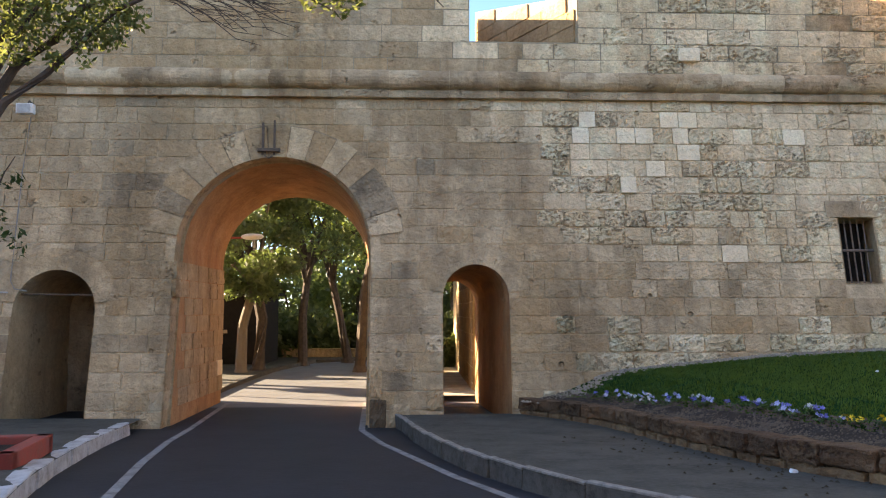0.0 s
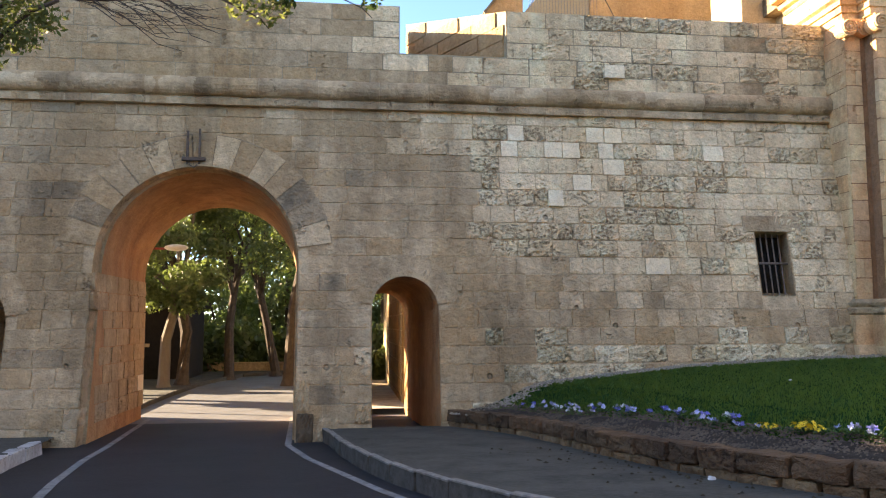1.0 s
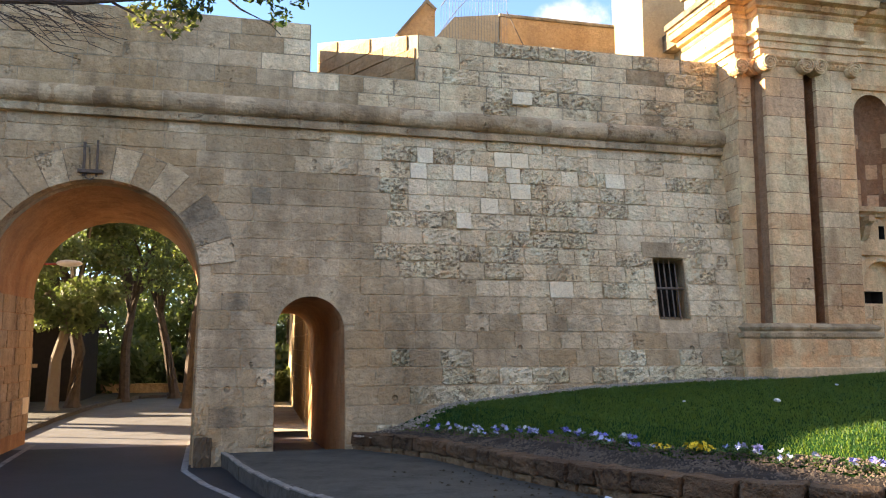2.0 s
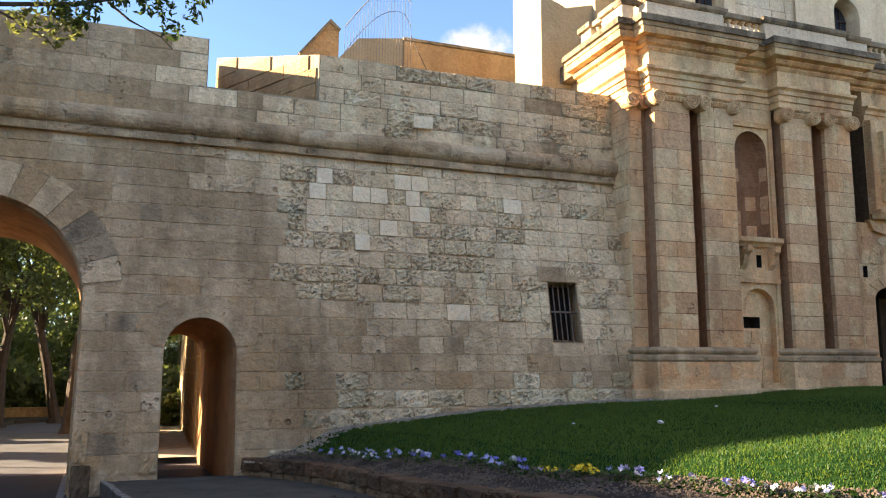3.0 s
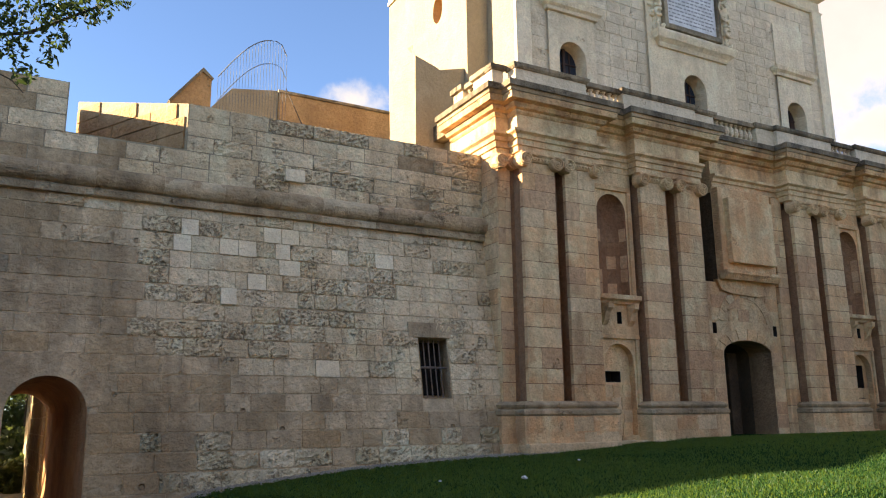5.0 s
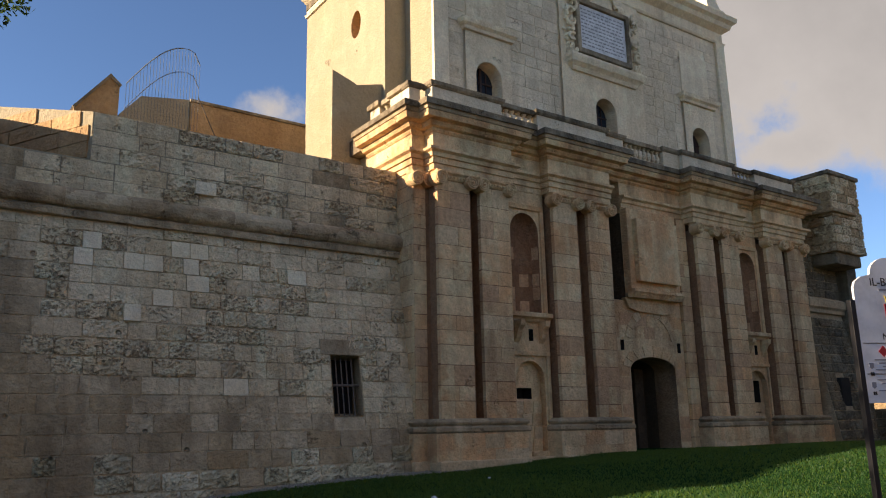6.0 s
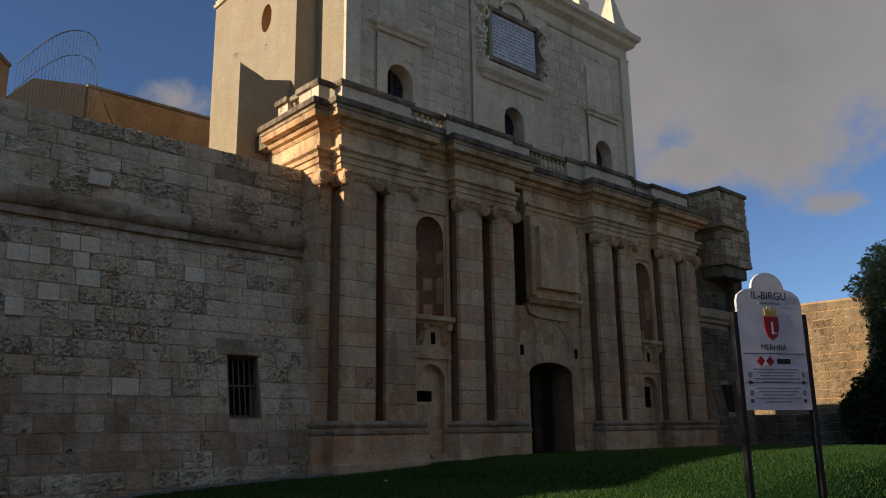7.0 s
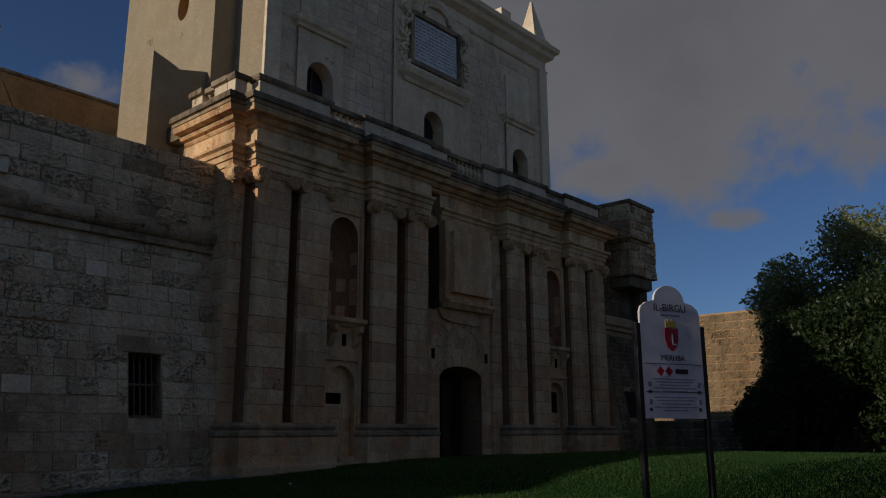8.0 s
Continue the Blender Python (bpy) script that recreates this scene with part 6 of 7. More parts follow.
bark_pale = plain_mat("pale_bark", (0.15, 0.13, 0.105), 0.95, 0, 0.35, 6.0, 0.8, (0.14, 0.11, 0.09))


def leaves(clumps, count, size, seed):
    """Leaf blades scattered in clumps (x, y, z, radius)."""
    rng = np.random.default_rng(seed)
    vol = np.array([c[3] ** 2 for c in clumps])
    pick = rng.choice(len(clumps), count, p=vol / vol.sum())
    c = np.array(clumps)[pick]
    d = rng.normal(size=(count, 3))
    d /= np.linalg.norm(d, axis=1)[:, None]
    r = c[:, 3] * (0.25 + 0.8 * rng.random(count) ** 0.6)
    p = c[:, :3] + d * r[:, None] * np.array([1, 1, 0.8])
    a = rng.normal(size=(count, 3))
    a /= np.linalg.norm(a, axis=1)[:, None]
    b = np.cross(a, rng.normal(size=(count, 3)))
    b /= np.linalg.norm(b, axis=1)[:, None] + 1e-9
    s = size * (0.6 + 0.8 * rng.random(count))[:, None]
    quad = np.stack([p - a * s, p + b * s * 0.42, p + a * s, p - b * s * 0.42], 1).reshape(-1, 3)
    me = bpy.data.meshes.new("crown")
    me.from_pydata(quad.tolist(), [], [(4 * i, 4 * i + 1, 4 * i + 2, 4 * i + 3) for i in range(count)])
    return me


def tree(x, y, z, height, radius, crown, label, leaf, trunk_mat, seed, count=5000, size=0.13, lean=(0.0, 0.0), fork=0.45, lump=1.0):
    """crown: (centre height, half width, half height, clumps)."""
    rng = random.Random(seed)
    t = thing("tree", label, "tree", pose(x, y, z), group="trees")
    top = Vector((lean[0], lean[1], height * fork))
    mid = Vector((lean[0] * 0.3 + rng.uniform(-0.15, 0.15), lean[1] * 0.3 + rng.uniform(-0.15, 0.15), height * fork * 0.5))
    bm = bmesh.new()
    tube(bm, [(0, 0, -0.15), (0, 0, 0.15), mid, top], radius, 9, 0.6)
    for v in bm.verts:
        if v.co.z < 0.05:
            v.co.x *= 1.5
            v.co.y *= 1.5
        v.co += Vector((1, 1, 0)) * 0.05 * radius * noise.noise(v.co * 6)
    part("trunk", bm, trunk_mat, t)
    zc, hw, hh, n = crown
    clumps = []
    for i in range(n):
        a, q = rng.uniform(0, 6.28), math.sqrt(rng.random())
        cz = rng.uniform(-1, 1)
        k = math.sqrt(max(0.05, 1 - cz * cz * 0.8))
        clumps.append((lean[0] + hw * q * k * math.cos(a), lean[1] + hw * q * k * math.sin(a), zc + hh * cz, hw * rng.uniform(0.2, 0.42) * lump))
    for i, c in enumerate(clumps[: min(9, n)]):
        bm = bmesh.new()
        e = Vector(c[:3])
        m = top.lerp(e, 0.5) + Vector((rng.uniform(-0.3, 0.3), rng.uniform(-0.3, 0.3), rng.uniform(0.0, 0.4)))
        s0 = mid.lerp(top, rng.uniform(0.6, 1.0))
        tube(bm, [s0, s0.lerp(m, 0.5) + Vector((rng.uniform(-0.1, 0.1), rng.uniform(-0.1, 0.1), 0.1)), m, e], radius * 0.42, 6, 0.3)
        part("limb", bm, trunk_mat, t)
    me = leaves(clumps, count, size, seed)
    me.materials.append(leaf)
    part("crown", me, leaf, t)
    return t


# pale ground colour stands in for strong sunlight and its bounce
sunlit_paving = plain_mat("sunlit_paving", (0.42, 0.37, 0.29), 0.9, 0, 0.25, 3.0, 0.4)
# beyond the arch
ROAD_TREES = [(-4.95, 23.2, 6.5, 0.2, (4.3, 1.9, 1.9, 16), (0.35, 0.2), leaf_b, bark_pale, "pale-trunked street tree beside the road"),
              (-4.6, 24.0, 7.5, 0.24, (6.0, 2.4, 2.0, 16), (-0.3, 0.2), leaf_b, bark, "dark-trunked street tree beside the road"),
              (-3.75, 27.4, 8.0, 0.2, (6.3, 2.6, 2.6, 18), (0.1, 0.5), leaf_b, bark, "slim street tree with a leaning trunk"),
              (-2.35, 28.9, 8.0, 0.2, (6.6, 2.4, 2.6, 18), (-0.7, 0.0), leaf_a, bark, "slim dark street tree under others"),
              (-0.55, 29.8, 8.5, 0.26, (6.5, 2.8, 2.4, 18), (-0.5, 0.0), leaf_a, bark, "forked roadside tree with bright leaves"),
              (1.6, 31.0, 8.5, 0.26, (6.0, 2.8, 2.8, 16), (0, 0), leaf_a, bark, "leafy green tree beside the road"),
              (-1.6, 24.5, 8.0, 0.2, (6.6, 2.2, 1.3, 16), (0.6, 0), leaf_a, bark, "bright sunlit tree arching over the road"),
              (-7.6, 27.5, 8.0, 0.28, (4.8, 2.6, 3.2, 16), (0, 0), leaf_b, bark, "leafy green tree beside the road"),
              (-6.0, 33.0, 9.0, 0.25, (5.0, 3.2, 4.0, 22), (0, 0), leaf_b, bark, "leafy tree at the back of the road"),
              (-2.4, 36.0, 9.5, 0.25, (6.4, 3.4, 3.6, 22), (0, 0), leaf_b, bark, "leafy tree at the back of the road"),
              (2.6, 36.0, 9.5, 0.25, (6.0, 3.2, 4.0, 22), (0, 0), leaf_b, bark, "leafy tree at the back of the road"),
              (-10.5, 36.0, 9.5, 0.3, (5.0, 3.4, 4.4, 20), (0, 0), leaf_b, bark, "leafy tree at the back of the road"),
              # added out of view, to keep the sun off the garden wall
              (-8.4, 22.0, 6.5, 0.24, (3.9, 1.6, 1.9, 18), (0, 0), leaf_b, bark, "unseen low-branched tree added to shade the garden wall"),
              # two more unseen trees, added for bands of shade on the road
              (-8.5, 21.3, 7.0, 0.24, (5.4, 2.0, 1.3, 10), (0, 0), leaf_b, bark, "unseen tree added to throw shade on the road"),
              (-9.5, 18.9, 7.0, 0.2, (6.0, 1.7, 0.9, 8), (0, 0), leaf_b, bark, "unseen tree added to throw shade on the road")]
for k, (x, y, h, r, crown, lean, leaf, wood, label) in enumerate(ROAD_TREES):
    tree(x, y, 0.05, h, r, crown, label, leaf, wood, k + 1, 13000 if k < 7 else 8000, 0.08 if k < 7 else 0.12, lean, 0.42 if k != 6 else 0.6)


def bush(x, y, z, r, h, label, leaf, seed, count=2500, size=0.12):
    rng = random.Random(seed)
    t = thing("bush", label, "bush", pose(x, y, z), group="bushes")
    clumps = [(rng.uniform(-r, r), rng.uniform(-r, r) * 0.6, rng.uniform(0.15, h), rng.uniform(0.3, 0.55) * min(r, h)) for _ in range(20)]
    for c in clumps[:4]:
        part("stem", tube(bmesh.new(), [(0, 0, -0.1), (c[0] * 0.4, c[1] * 0.4, c[2] * 0.5), c[:3]], 0.03, 5, 0.4), bark, t)
    me = leaves(clumps, count, size, seed)
    me.materials.append(leaf)
    part("crown", me, leaf, t)


for k, (x, y, r, h) in enumerate([(-7.2, 30.5, 1.6, 1.6), (-5.4, 31.5, 1.6, 1.8), (-3.6, 33, 1.6, 1.4), (-8.8, 25.2, 1.3, 1.6), (0.3, 34, 1.8, 1.0), (2.4, 30.0, 1.6, 1.8), (4.4, 32, 2.0, 2.0), (-9.0, 33, 2.0, 2.4), (1.0, 25.0, 0.5, 0.9), (-6.5, 35, 2.6, 3.6), (-3.0, 37.5, 2.6, 3.4), (3.5, 37, 2.6, 3.6), (-9.5, 30, 2.2, 3.0), (-0.2, 38.5, 2.6, 3.4), (-5.0, 39, 3.0, 4.4), (1.5, 40, 3.0, 4.6), (-2.2, 41, 3.0, 5.0), (6.0, 38, 3.0, 4.6)]):
    bush(x, y, 0.03, r, h, "dense dark green shrub behind the road", leaf_b, 60 + k, 4500, 0.15)
dark_green_wall = thing("hedge_wall", "low pale stone wall at the bend of the road", "wall", kind="structure")
part("wall_run", box_bm(-5.0, 3.5, 30.6, 30.9, -0.1, 0.42, 0.03), stone_wall, dark_green_wall)
strip_between("pavement", [Vector((-4.35, 16.5)), Vector((-4.35, 21)), Vector((-4.2, 25)), Vector((-3.4, 29)), Vector((-1.0, 30.3)), Vector((3, 30.5))], [Vector((-14, 16.5)), Vector((-14, 21)), Vector((-14, 25)), Vector((-14, 32)), Vector((-2, 38)), Vector((4, 38))], lambda x, y: 0.1, concrete, "pavement under the trees beyond the arch", "pavement")
kerb_b = thing("kerb_back", "pale kerb beyond the arch", "kerb", kind="structure")
stones_along(kerb_b, [(-4.35, 16.6), (-4.35, 21), (-4.2, 25), (-3.4, 29), (-1.0, 30.3), (3, 30.5)], 0.9, 0.15, lambda x, y: -0.05, lambda x, y: 0.105, kerb_stone, "kerb_stone", -1, seed=31)
# side wall beyond the foot arch, shaded by the added wall after it
side_wall = thing("garden_wall", "rough warm limestone wall beyond the foot arch", "wall", kind="structure")
part("wall_core", box_bm(1.34, 1.9, 17.6, 26, -0.2, 4.2), mortar, side_wall)
lay(side_wall, courses(-0.1, 0.36, 12), lambda a, b: [(17.6, 23.6)], lambda x, z: pose(1.32, x, z, 0, 0, -90), lambda x, z, rng: ("dressed", stone_brownish, stone_brownish), lambda x, z: False, lengths=(0.5, 0.9), seed=41, joint=0.02)
# unseen wall, added only to block the sun from the wall above
sun_block = thing("wall_divider", "unseen wall added to keep the sun off the garden wall", "wall", kind="structure")
part("wall_run", box_bm(-0.45, 0.45, 18.2, 23.2, -0.2, 4.6, 0.02), stone_brownish, sun_block)
# fence posts at the left of the road beyond
post_mat = plain_mat("weathered_board", (0.30, 0.25, 0.19), 0.9, 0, 0.3, 8.0, 0.4)
gatepost = thing("board_fence", "weathered board fence with dark gaps beside the trees", "fence")
for k in range(7):
    part("board", box_bm(-5.9 - 0.42 * k, -5.6 - 0.42 * k, 23.6 + 0.02 * k, 23.66 + 0.02 * k, 0.05, 1.75 - 0.04 * (k % 3), 0.01), post_mat, gatepost)
part("rail", box_bm(-8.6, -5.5, 23.74, 23.8, 1.2, 1.3), post_mat, gatepost)
# made-up block: its near-black colour paints a dark recess with a door
recess_mat = plain_mat("recess_dark", (0.016, 0.013, 0.011), 0.9)
shed = thing("dark_shed", "near-black block for the dark recess behind the trees", "shed")
part("wall", box_bm(-9.8, -4.9, 26.5, 29.2, 0, 2.4, 0.02), recess_mat, shed)
part("roof", prism(bmesh.new(), [(-10.0, 2.4), (-4.7, 2.4), (-4.7, 2.5), (-10.0, 2.9)], 26.3, 29.4), recess_mat, shed)
# street lamp arm on the back of the wall
lamp = thing("street_lamp", "white street lamp head on a red bracket arm", "street lamp")
red_iron = plain_mat("red_iron", (0.30, 0.06, 0.04), 0.6, 0.2, 0.3)
part("arm", tube(bmesh.new(), [(-4.6, 17.9, 3.5), (-4.1, 17.85, 3.5), (-3.75, 17.8, 3.5)], 0.025), red_iron, lamp)
part("pole", tube(bmesh.new(), [(-4.6, 17.9, 0.0), (-4.6, 17.9, 3.9)], 0.05), iron, lamp)
bm = bmesh.new()
bmesh.ops.create_uvsphere(bm, u_segments=12, v_segments=8, radius=1, matrix=Matrix.Translation((-3.6, 17.8, 3.52)) @ Matrix.Diagonal((0.26, 0.11, 0.075, 1)))
part("head", bm, white_metal, lamp)

# ---- the tree over the camera's left ----
def near_tree():
    t = thing("tree", "street tree with dark limbs and small glossy leaves over the road", "tree", pose(-4.4, 7.95, road_z(7.9) + 0.2), group="trees")
    def limb(pts, r, taper=0.35, mat=bark):
        return part("limb", tube(bmesh.new(), [(x + 4.4, y - 7.95, z - road_z(7.9) - 0.2) for x, y, z in pts], r, 7, taper), mat, t)
    bm = bmesh.new()
    tube(bm, [(0, 0, -0.15), (-0.03, 0, 0.4), (-0.08, 0.05, 1.8), (-0.02, 0.1, 3.0)], 0.2, 10, 0.75)
    part("trunk", bm, bark, t)
    limb([(-4.42, 8.05, 2.9), (-4.4, 8.0, 3.5), (-4.1, 7.95, 3.95), (-3.7, 7.95, 4.25), (-3.35, 7.95, 4.6), (-3.0, 7.9, 4.9), (-2.75, 7.9, 5.02)], 0.055, 0.35)
    limb([(-4.42, 8.05, 3.2), (-4.35, 8.1, 3.9), (-4.1, 8.1, 4.35), (-3.7, 8.1, 4.65), (-3.4, 8.0, 4.95), (-3.0, 8.0, 5.1), (-2.3, 7.9, 5.06), (-1.6, 7.9, 5.12), (-0.6, 7.8, 5.25), (0.3, 7.7, 5.5), (0.9, 7.6, 5.9)], 0.06, 0.2)
    limb([(-4.4, 8.05, 3.6), (-4.4, 8.1, 4.4), (-4.1, 8.1, 5.0), (-3.8, 8.1, 5.6), (-3.6, 8.0, 6.2)], 0.08)
    limb([(-4.3, 8.0, 4.1), (-4.0, 7.9, 4.6), (-3.7, 7.85, 5.0), (-3.5, 7.8, 5.4)], 0.03)
    limb([(-1.3, 7.9, 5.15), (-1.0, 7.85, 5.0), (-0.8, 7.8, 4.88), (-0.72, 7.8, 4.78)], 0.014)
    limb([(-0.3, 7.8, 5.32), (-0.1, 7.75, 5.15), (0.2, 7.7, 5.0), (0.3, 7.7, 4.9)], 0.014)
    rng = random.Random(5)
    for k in range(16):
        a = Vector((-2.75 + 0.06 * k, 7.88, 5.04 + 0.004 * k))
        e = a + Vector((rng.uniform(0.35, 0.8), rng.uniform(-0.25, 0.15), rng.uniform(-0.42, -0.1)))
        m = a.lerp(e, 0.5) + Vector((0.02, 0, 0.05))
        tip = e + Vector((rng.uniform(0.1, 0.3), 0, rng.uniform(-0.12, 0.02)))
        limb([a, m, e, tip], 0.008, 0.35)
        for q in range(2):
            s0 = a.lerp(e, rng.uniform(0.4, 0.9)) + Vector((0.01, 0, 0.03))
            limb([s0, s0 + Vector((rng.uniform(0.1, 0.2), 0, rng.uniform(-0.05, 0.05))), s0 + Vector((rng.uniform(0.22, 0.4), 0, rng.uniform(-0.12, 0.06)))], 0.0045, 0.4)
    def crown(clumps, n, size, leaf, seed):
        me = leaves([(x + 4.4, y - 7.95, z - road_z(7.9) - 0.2, r) for x, y, z, r in clumps], n, size, seed)
        me.materials.append(leaf)
        part("crown", me, leaf, t)
    crown([(-4.15, 8.0, 4.9, 0.35), (-3.85, 7.9, 4.7, 0.28), (-3.5, 7.9, 4.9, 0.32), (-3.3, 7.9, 4.62, 0.22), (-3.05, 7.9, 4.62, 0.18), (-3.1, 8.0, 4.9, 0.28), (-2.82, 7.9, 4.82, 0.16), (-3.62, 7.9, 4.38, 0.12), (-4.0, 7.9, 4.45, 0.18), (-3.3, 7.9, 4.36, 0.1)], 2600, 0.036, leaf_d, 3)
    crown([(-4.3, 8.2, 5.4, 0.6), (-3.7, 8.0, 5.6, 0.6), (-3.1, 8.1, 5.6, 0.5), (-4.6, 8.0, 6.3, 0.9), (-3.5, 8.2, 6.4, 0.8), (-5.2, 7.6, 5.2, 0.8), (-2.3, 8.0, 5.7, 0.5), (-1.4, 7.9, 5.8, 0.5)], 4500, 0.055, leaf_d, 7)
    crown([(-1.0, 7.9, 5.05, 0.18), (-0.76, 7.8, 4.9, 0.14), (-0.6, 7.8, 5.02, 0.14), (-0.75, 7.8, 5.2, 0.2)], 420, 0.038, leaf_d, 4)
    # same tree, darker leaves: the shade on these twigs painted in
    crown([(-0.55, 7.7, 5.2, 0.24), (-0.2, 7.6, 5.35, 0.2), (0.1, 7.6, 5.35, 0.24), (0.28, 7.6, 5.05, 0.13), (0.5, 7.6, 5.45, 0.16), (0.5, 7.6, 5.7, 0.2), (0.75, 7.6, 5.85, 0.24), (0.46, 7.6, 5.25, 0.1), (1.0, 7.6, 6.05, 0.2), (0.2, 7.6, 5.7, 0.3), (-0.3, 7.6, 5.7, 0.3)], 1900, 0.036, leaf_c, 5)
    crown([(-4.05, 7.9, 3.15, 0.12), (-3.85, 7.9, 3.15, 0.1), (-3.95, 7.9, 2.6, 0.12), (-3.88, 7.9, 2.45, 0.09), (-4.1, 7.9, 2.8, 0.1)], 110, 0.04, leaf_c, 6)
    limb([(-4.45, 8.0, 2.6), (-4.2, 7.95, 2.9), (-4.0, 7.8, 3.2), (-3.85, 7.7, 3.35)], 0.012)
    limb([(-4.45, 8.0, 2.2), (-4.25, 7.95, 2.4), (-4.05, 7.9, 2.55)], 0.01)
    return t


near_tree()

# ---- behind the parapet ----
hut = thing("rooftop_hut", "small gabled orange limestone hut above the rampart", "hut")
part("wall", prism(bmesh.new(), [(3.51, 7.5), (4.49, 7.5), (4.49, 10.42), (4.26, 10.6), (3.51, 9.66)], 19.0, 21.0), stone_orange, hut)
part("roof", prism(bmesh.new(), [(3.47, 9.66), (3.51, 9.62), (4.26, 10.57), (4.49, 10.4), (4.53, 10.44), (4.26, 10.68)], 18.95, 21.05), stone_dark, hut)
part("annex", prism(bmesh.new(), [(4.54, 7.5), (6.24, 7.5), (6.24, 10.5), (5.02, 10.31), (4.54, 9.73)], 19.06, 21.4), stone_side, hut, "pale rendered lean-to of the hut")
orange = thing("rampart_wall", "orange sunlit limestone wall on the rampart", "wall", kind="structure")
part("wall_run", box_bm(6.25, 9.82, 19.0, 19.4, 7.5, 10.42, 0.02), stone_orange, orange)
part("coping", box_bm(6.22, 9.85, 18.95, 19.45, 10.42, 10.5, 0.02), stone_dark, orange)
part("buttress", box_bm(9.83, 11.4, 18.6, 22, 7.5, 9.2), stone_side, orange)
galv = plain_mat("galvanised_wire", (0.16, 0.165, 0.17), 0.8, 0.0, 0.2)
fence = thing("wire_fence", "thin curved galvanised wire fence on the rampart", "fence")


def fence_top(x):
    t = (x - 4.55) / 1.75
    return 10.35 + 1.3 * math.sin(min(1, t * 1.25) * math.pi / 2) - (0.9 * max(0, t - 0.9) / 0.1 * 0.4 if t > 0.9 else 0)


for k in range(24):
    x = 4.55 + 1.75 * k / 23
    part("wire", tube(bmesh.new(), [(x, 18.6, 9.5), (x, 18.6, fence_top(x))], 0.006, 4), galv, fence)
part("rail", tube(bmesh.new(), [(4.55 + 1.75 * k / 12, 18.6, fence_top(4.55 + 1.75 * k / 12)) for k in range(13)], 0.014, 5), galv, fence)
part("rail", tube(bmesh.new(), [(4.55 + 1.75 * k / 12, 18.6, fence_top(4.55 + 1.75 * k / 12) - 0.65) for k in range(13)], 0.01, 5), galv, fence)
part("stay", tube(bmesh.new(), [(6.3, 18.6, 10.4), (6.75, 18.4, 9.3)], 0.014, 5), iron, fence)
loose = thing("loose_cable", "slack black cable from the gatehouse to the rampart", "cable")
part("wire", tube(bmesh.new(), [(9.5, 15.9, 8.9), (9.0, 16.2, 8.45), (8.6, 16.4, 8.3), (8.2, 16.6, 8.25)], 0.012, 5), conduit_mat, loose)

# ---- the right flank and beyond ----
flank = thing("wall_flank", "dark weathered battered wall on the far side of the gate", "fortress wall", NEARER, kind="structure")
prof = [(12.9, 0.5), (wall_y(5.6), 5.6), (13.66, 5.62), (13.66, 5.73), (13.58, 5.8), (13.58, 6.05), (13.7, 6.12), (13.8, 6.14), (13.8, 7.6), (16.5, 8.2), (16.5, 0.5)]
part("wall_body", prism(bmesh.new(), prof, 25.0, 27.3, "x"), mortar, flank)
stone_black = stone_mat("dark_limestone", (0.30, 0.27, 0.22), (0.15, 0.135, 0.11), (0.26, 0.2, 0.13), (0.04, 0.038, 0.035), "object", 1.5, 0.9)
lay(flank, courses(1.2, 0.303, 14), lambda a, b: cut([(25.0, 27.28)], [(25.7, 26.2)] if 2.3 < a < 3.5 else []), lambda x, z: on_wall(x, z, 0.02), lambda x, z, rng: ("eroded", stone_black, stone_black), lambda x, z: False, seed=61)
lay(flank, courses(6.16, 0.29, 5), lambda a, b: [(25.0, 27.28)], lambda x, z: pose(x, 13.78, z), lambda x, z, rng: ("eroded", stone_black, stone_black), lambda x, z: False, seed=62)
# solid near-black block painted as the shade of a window opening
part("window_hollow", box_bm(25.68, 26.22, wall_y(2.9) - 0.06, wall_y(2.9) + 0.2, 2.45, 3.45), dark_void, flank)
part("return_wall", box_bm(27.28, 27.9, 13.4, 24, 0.5, 7.5), stone_black, flank)
turret = thing("bartizan", "rough stone watch turret standing on the rampart corner", "turret", NEARER @ pose(26.6, 13.75, 7.25))
core = part("body", box_bm(-0.9, 0.9, -0.9, 0.9, 0.3, 3.0, 0.03), stone_brownish, turret)


def turret_choice(x, z, rng):
    return "eroded", stone_rough if rng.random() < 0.6 else stone_brownish, stone_rough_stuff


for turn in (0, -90):
    lay(turret, courses(0.3, 0.3, 5), lambda a, b: [(-0.95, 0.95)], lambda x, z: pose(0, 0, 0, 0, 0, turn) @ pose(x, -0.97, z), turret_choice, lambda x, z: False, seed=64 + turn, lengths=(0.3, 0.6), sub=core)
    lay(turret, courses(1.75, 0.3, 4), lambda a, b: [(-0.9 + (0.25 if a > 2.5 else 0), 0.95)], lambda x, z: pose(0, 0, 0, 0, 0, turn) @ pose(x, -0.95, z), turret_choice, lambda x, z: False, seed=65 + turn, lengths=(0.3, 0.6), sub=core)
part("ledge", box_bm(-1.1, 0.35, -1.12, 0.9, 1.6, 1.72, 0.04), stone_brownish, turret, "broken projecting ledge")
part("corbel", box_bm(-0.85, 0.8, -0.85, 0.85, -0.1, 0.31, 0.08), stone_black, turret, "dark stone corbel")
part("cap", box_bm(-0.98, 1.02, -1.02, 1.0, 2.95, 3.1, 0.04), stone_dark, turret)
far_wall = thing("bastion_wall", "distant sunlit bastion wall of warm limestone blocks", "fortress wall", kind="structure")
part("bastion_face", prism(bmesh.new(), [(38.6, 0.5), (40, 8.0), (42, 8.0), (42, 0.5)], -12, 19), stone_orange, far_wall)
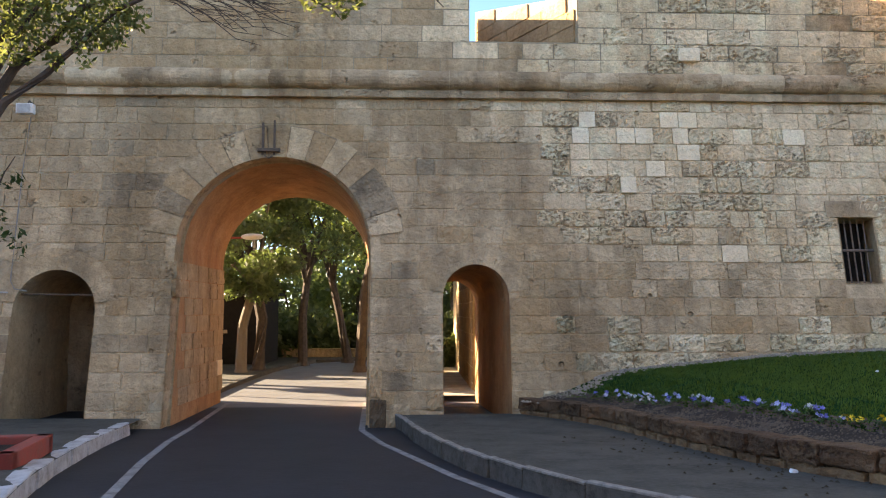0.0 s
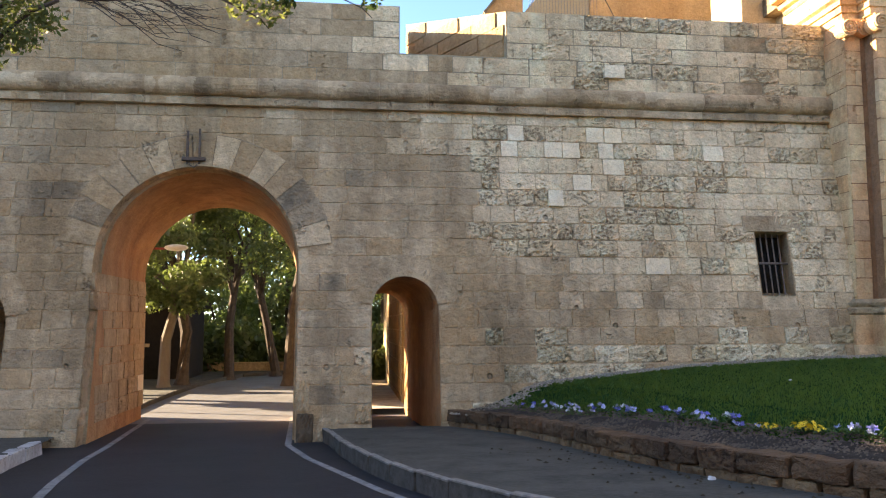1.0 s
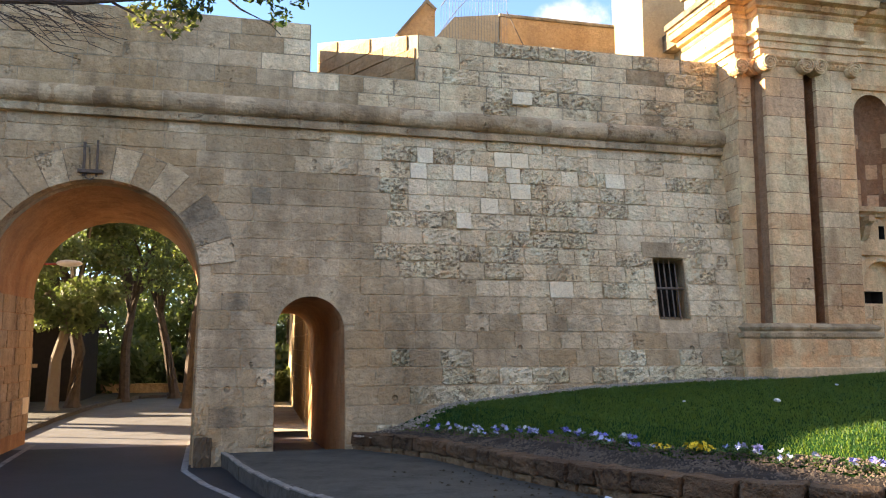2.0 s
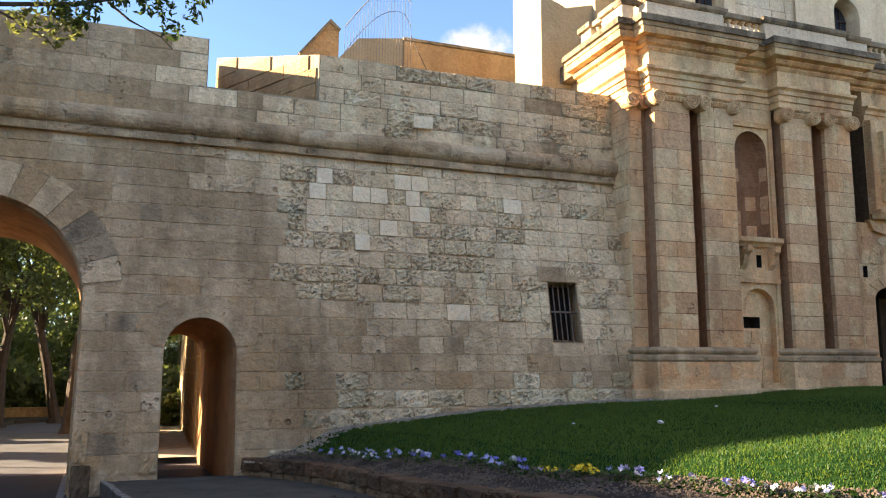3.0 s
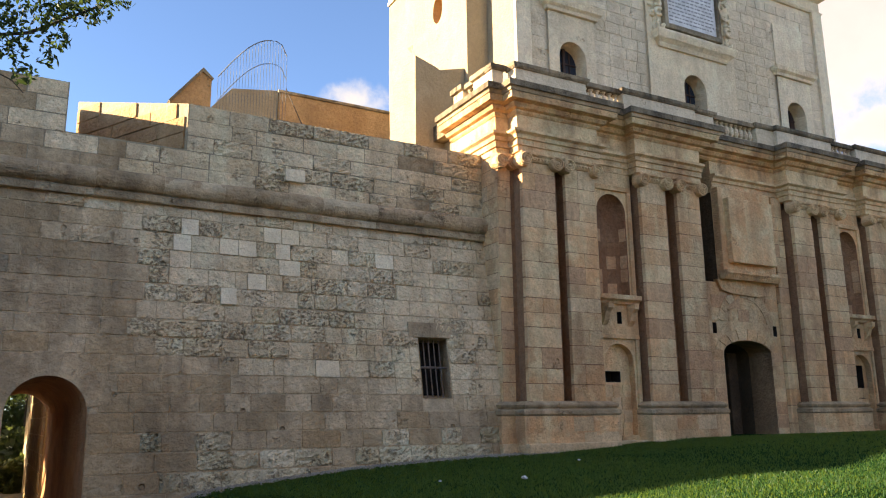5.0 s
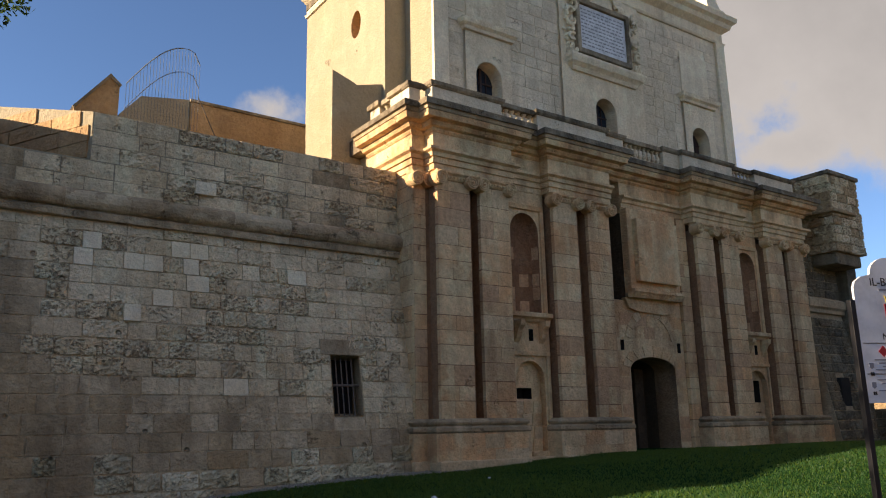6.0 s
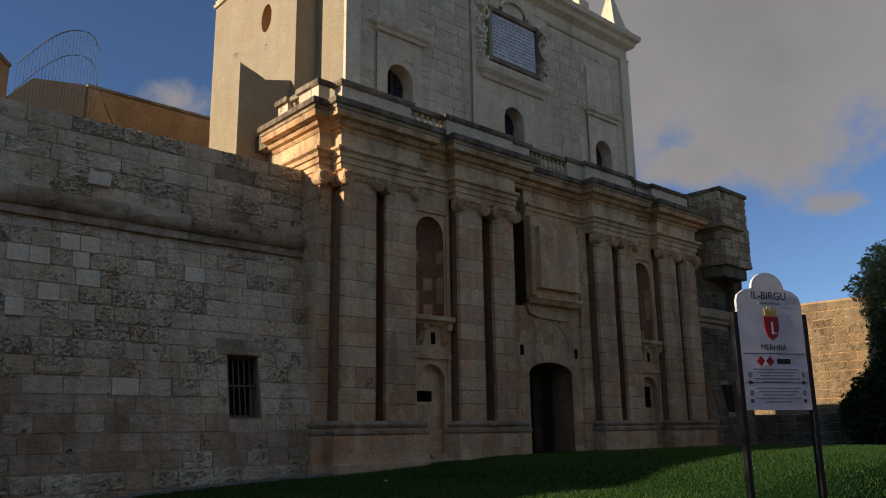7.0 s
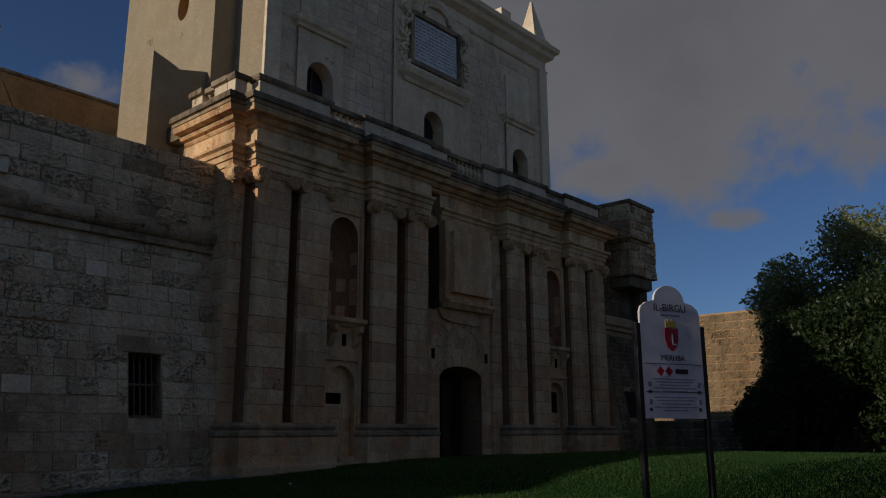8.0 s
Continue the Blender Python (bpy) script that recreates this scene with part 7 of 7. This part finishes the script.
stone_orange_stuff = stone_mat("orange_limestone_far", (0.28, 0.22, 0.15), (0.20, 0.155, 0.105), (0.25, 0.175, 0.105), (0.10, 0.075, 0.05), "island", 1.4, 0.7)
lay(far_wall, courses(1.2, 0.42, 16), lambda a, b: [(2.0, 19.0)], lambda x, z: pose(38.58 + (z - 0.5) * 1.4 / 7.5, x, z, 0, 0, -90) @ pose(0, 0, 0, -10.5), lambda x, z, rng: ("eroded", stone_orange, stone_orange_stuff), lambda x, z: True, lengths=(0.7, 1.3), seed=71)
bush(41.0, 12, 7.95, 1.8, 0.4, "dry grass and scrub on top of the bastion", leaf_d, 90, 1200, 0.1)
# these stand in the gatehouse shadow; their bright leaves stand in for sun
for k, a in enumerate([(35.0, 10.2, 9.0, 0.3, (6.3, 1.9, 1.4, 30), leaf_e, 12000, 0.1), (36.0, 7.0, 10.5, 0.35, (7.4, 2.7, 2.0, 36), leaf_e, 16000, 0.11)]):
    tree(a[0], a[1], 0.95, a[2], a[3], a[4], "tall grey-green tree behind the lawn, sun put into its leaves", a[5], bark, 130 + k, a[6], a[7], lump=1.3)
# dark green of their own, deepened for the gatehouse shadow on them
for k, a in enumerate([(27.2, 6.9, 5.4, (2.9, 1.7, 1.7, 52)), (27.5, 4.0, 6.0, (3.2, 2.7, 2.2, 60)), (26.2, 8.4, 2.6, (1.2, 1.4, 0.9, 24))]):
    tree(a[0], a[1], 1.0, a[2], 0.22, a[3], "dense dark evergreen tree at the edge of the lawn", leaf_c, bark, 140 + k, 40000, 0.08, fork=0.3, lump=1.5)
strip_between("path", [Vector((0.2, 16.5)), Vector((0.2, 26))], [Vector((1.36, 16.5)), Vector((1.36, 26))], lambda x, y: 0.12, sunlit_paving, "path beyond the foot arch, sunlight put into its pale colour", "path")
bush(23.5, 7.8, 1.18, 1.2, 0.25, "low scrub along the edge of the lawn", leaf_c, 91, 900, 0.1)
sand = plain_mat("sand", (0.42, 0.34, 0.24), 0.95, 0, 0.2, 2.0, 0.3)
strip_between("path", [Vector((23, 9.4)), Vector((27, 9.0)), Vector((38, 7.6))], [Vector((23, 9.1)), Vector((27, 8.3)), Vector((38, 6.0))], lambda x, y: lawn_z(x, y) + 0.02, sand, "pale sandy path across the lawn", "path")

# dark stone here paints the shade over the foot of the bastion
low_wall = thing("low_wall", "low wall in front of the bastion, shade put into its dark stone", "wall", kind="structure")
part("wall_core", box_bm(31.02, 31.5, 2.0, 15.0, 0.5, 2.5), mortar, low_wall)
lay(low_wall, courses(0.8, 0.34, 5), lambda a, b: [(2.0, 15.0)], lambda x, z: pose(31.0, x, z, 0, 0, -90), lambda x, z, rng: ("eroded", stone_black, stone_black), lambda x, z: False, lengths=(0.5, 0.9), seed=73)

# ---- the welcome sign ----
A, B = Vector((6.62, 3.03)), Vector((7.24, 2.76))
ang = math.degrees(math.atan2(B.y - A.y, B.x - A.x))
W = (B - A).length
sign = thing("welcome_sign", "white welcome sign board with curved top on black posts", "sign", pose(A.x, A.y, 0, 0, 0, ang))
sign_white = plain_mat("sign_white", (0.68, 0.68, 0.69), 0.45, 0, 0.05, 3.0, 0.02)
sign_black = plain_mat("sign_black", (0.012, 0.012, 0.014), 0.45, 0, 0.1)
sign_red = plain_mat("sign_red", (0.36, 0.02, 0.03), 0.5, 0, 0.05)
sign_gold = plain_mat("sign_gold", (0.5, 0.36, 0.05), 0.5, 0, 0.05)
sign_grey = plain_mat("sign_grey", (0.22, 0.23, 0.27), 0.6, 0, 0.05)
ZB, ZS, ZT = 2.17, 3.12, 3.33
out = [(0, ZB), (W, ZB), (W, ZS - 0.04), (W - 0.02, ZS + 0.01), (W - 0.08, ZS + 0.05)]
out += [(W / 2 + 0.17 * math.cos(math.pi * i / 12), ZS + 0.07 + (ZT - ZS - 0.07) * math.sin(math.pi * i / 12)) for i in range(13)]
out += [(0.08, ZS + 0.05), (0.02, ZS + 0.01), (0, ZS - 0.04)]
part("board", prism(bmesh.new(), out, 0, 0.025), sign_white, sign)
for u in (-0.045, W + 0.005):
    part("post", box_bm(u, u + 0.045, 0.0, 0.05, 0.9, 2.98, 0.004), sign_black, sign)


def words(text, u, z, size, mat):
    cu = bpy.data.curves.new("words", "FONT")
    cu.body, cu.size, cu.align_x, cu.align_y = text, size, "CENTER", "CENTER"
    cu.extrude = 0.001
    ob = bpy.data.objects.new("words", cu)
    scene.collection.objects.link(ob)
    me = bpy.data.meshes.new_from_object(ob.evaluated_get(bpy.context.evaluated_depsgraph_get()))
    bpy.data.objects.remove(ob)
    me.materials.clear()
    p = part("lettering", me, mat, sign)
    p.matrix_basis = pose(u, -0.003, z, 90, 0, 0)
    return p


words("IL-BIRGU", W / 2, 3.125, 0.095, sign_black)
words("MERHBA", W / 2, 2.685, 0.07, sign_black)


def flat(u0, u1, z0, z1, mat, name="bar", d=0.004):
    return part(name, box_bm(u0, u1, -d, 0.001, z0, z1), mat, sign)


flat(W / 2 - 0.11, W / 2 + 0.11, 3.055, 3.072, sign_grey)
c = W / 2
part("shield", prism(bmesh.new(), [(c - 0.075, 2.95), (c + 0.075, 2.95), (c + 0.075, 2.85), (c + 0.05, 2.78), (c, 2.745), (c - 0.05, 2.78), (c - 0.075, 2.85)], -0.005, 0.001), sign_red, sign)
part("crown", prism(bmesh.new(), [(c - 0.055, 2.955), (c + 0.055, 2.955), (c + 0.065, 3.02), (c + 0.035, 2.98), (c + 0.03, 3.03), (c + 0.01, 2.985), (c, 3.035), (c - 0.01, 2.985), (c - 0.03, 3.03), (c - 0.035, 2.98), (c - 0.065, 3.02)], -0.005, 0.001), sign_gold, sign)
flat(c + 0.0, c + 0.014, 2.8, 2.9, sign_white, d=0.007)
flat(c + 0.0, c + 0.045, 2.8, 2.813, sign_white, d=0.007)
flat(0.02, W - 0.02, 2.632, 2.637, sign_black)
flat(0.02, W - 0.02, 2.39, 2.396, sign_black)
hx, hz = c - 0.1, 2.57
part("emblem", prism(bmesh.new(), [(hx - 0.09, hz), (hx - 0.045, hz + 0.045), (hx + 0.045, hz + 0.045), (hx + 0.09, hz), (hx + 0.045, hz - 0.045), (hx - 0.045, hz - 0.045)], -0.004, 0.001), sign_red, sign)
for s in (1, -1):
    part("emblem_wedge", prism(bmesh.new(), [(hx, hz), (hx + 0.043, hz + s * 0.044), (hx - 0.043, hz + s * 0.044)], -0.006, 0.001), sign_white, sign)
flat(c + 0.02, c + 0.16, 2.55, 2.592, sign_black)
for i, (a, b2) in enumerate([(0.15, 0.85), (0.2, 0.8), (0.25, 0.75), (0.15, 0.85), (0.3, 0.7)]):
    flat(W * a, W * b2, 2.505 - 0.026 * i - 0.006, 2.505 - 0.026 * i + 0.003, sign_grey)
    flat(W * a, W * b2, 2.35 - 0.028 * i - 0.006, 2.35 - 0.028 * i + 0.003, sign_grey)
for z in (2.48, 2.33):
    for u in (0.045, W - 0.085):
        part("small_shield", prism(bmesh.new(), [(u, z), (u + 0.04, z), (u + 0.04, z - 0.035), (u + 0.02, z - 0.05), (u, z - 0.035)], -0.004, 0.001), sign_grey, sign)
        flat(u + 0.005, u + 0.02, z - 0.1, z - 0.072, sign_black)
        flat(u + 0.026, u + 0.036, z - 0.1, z - 0.072, sign_black)
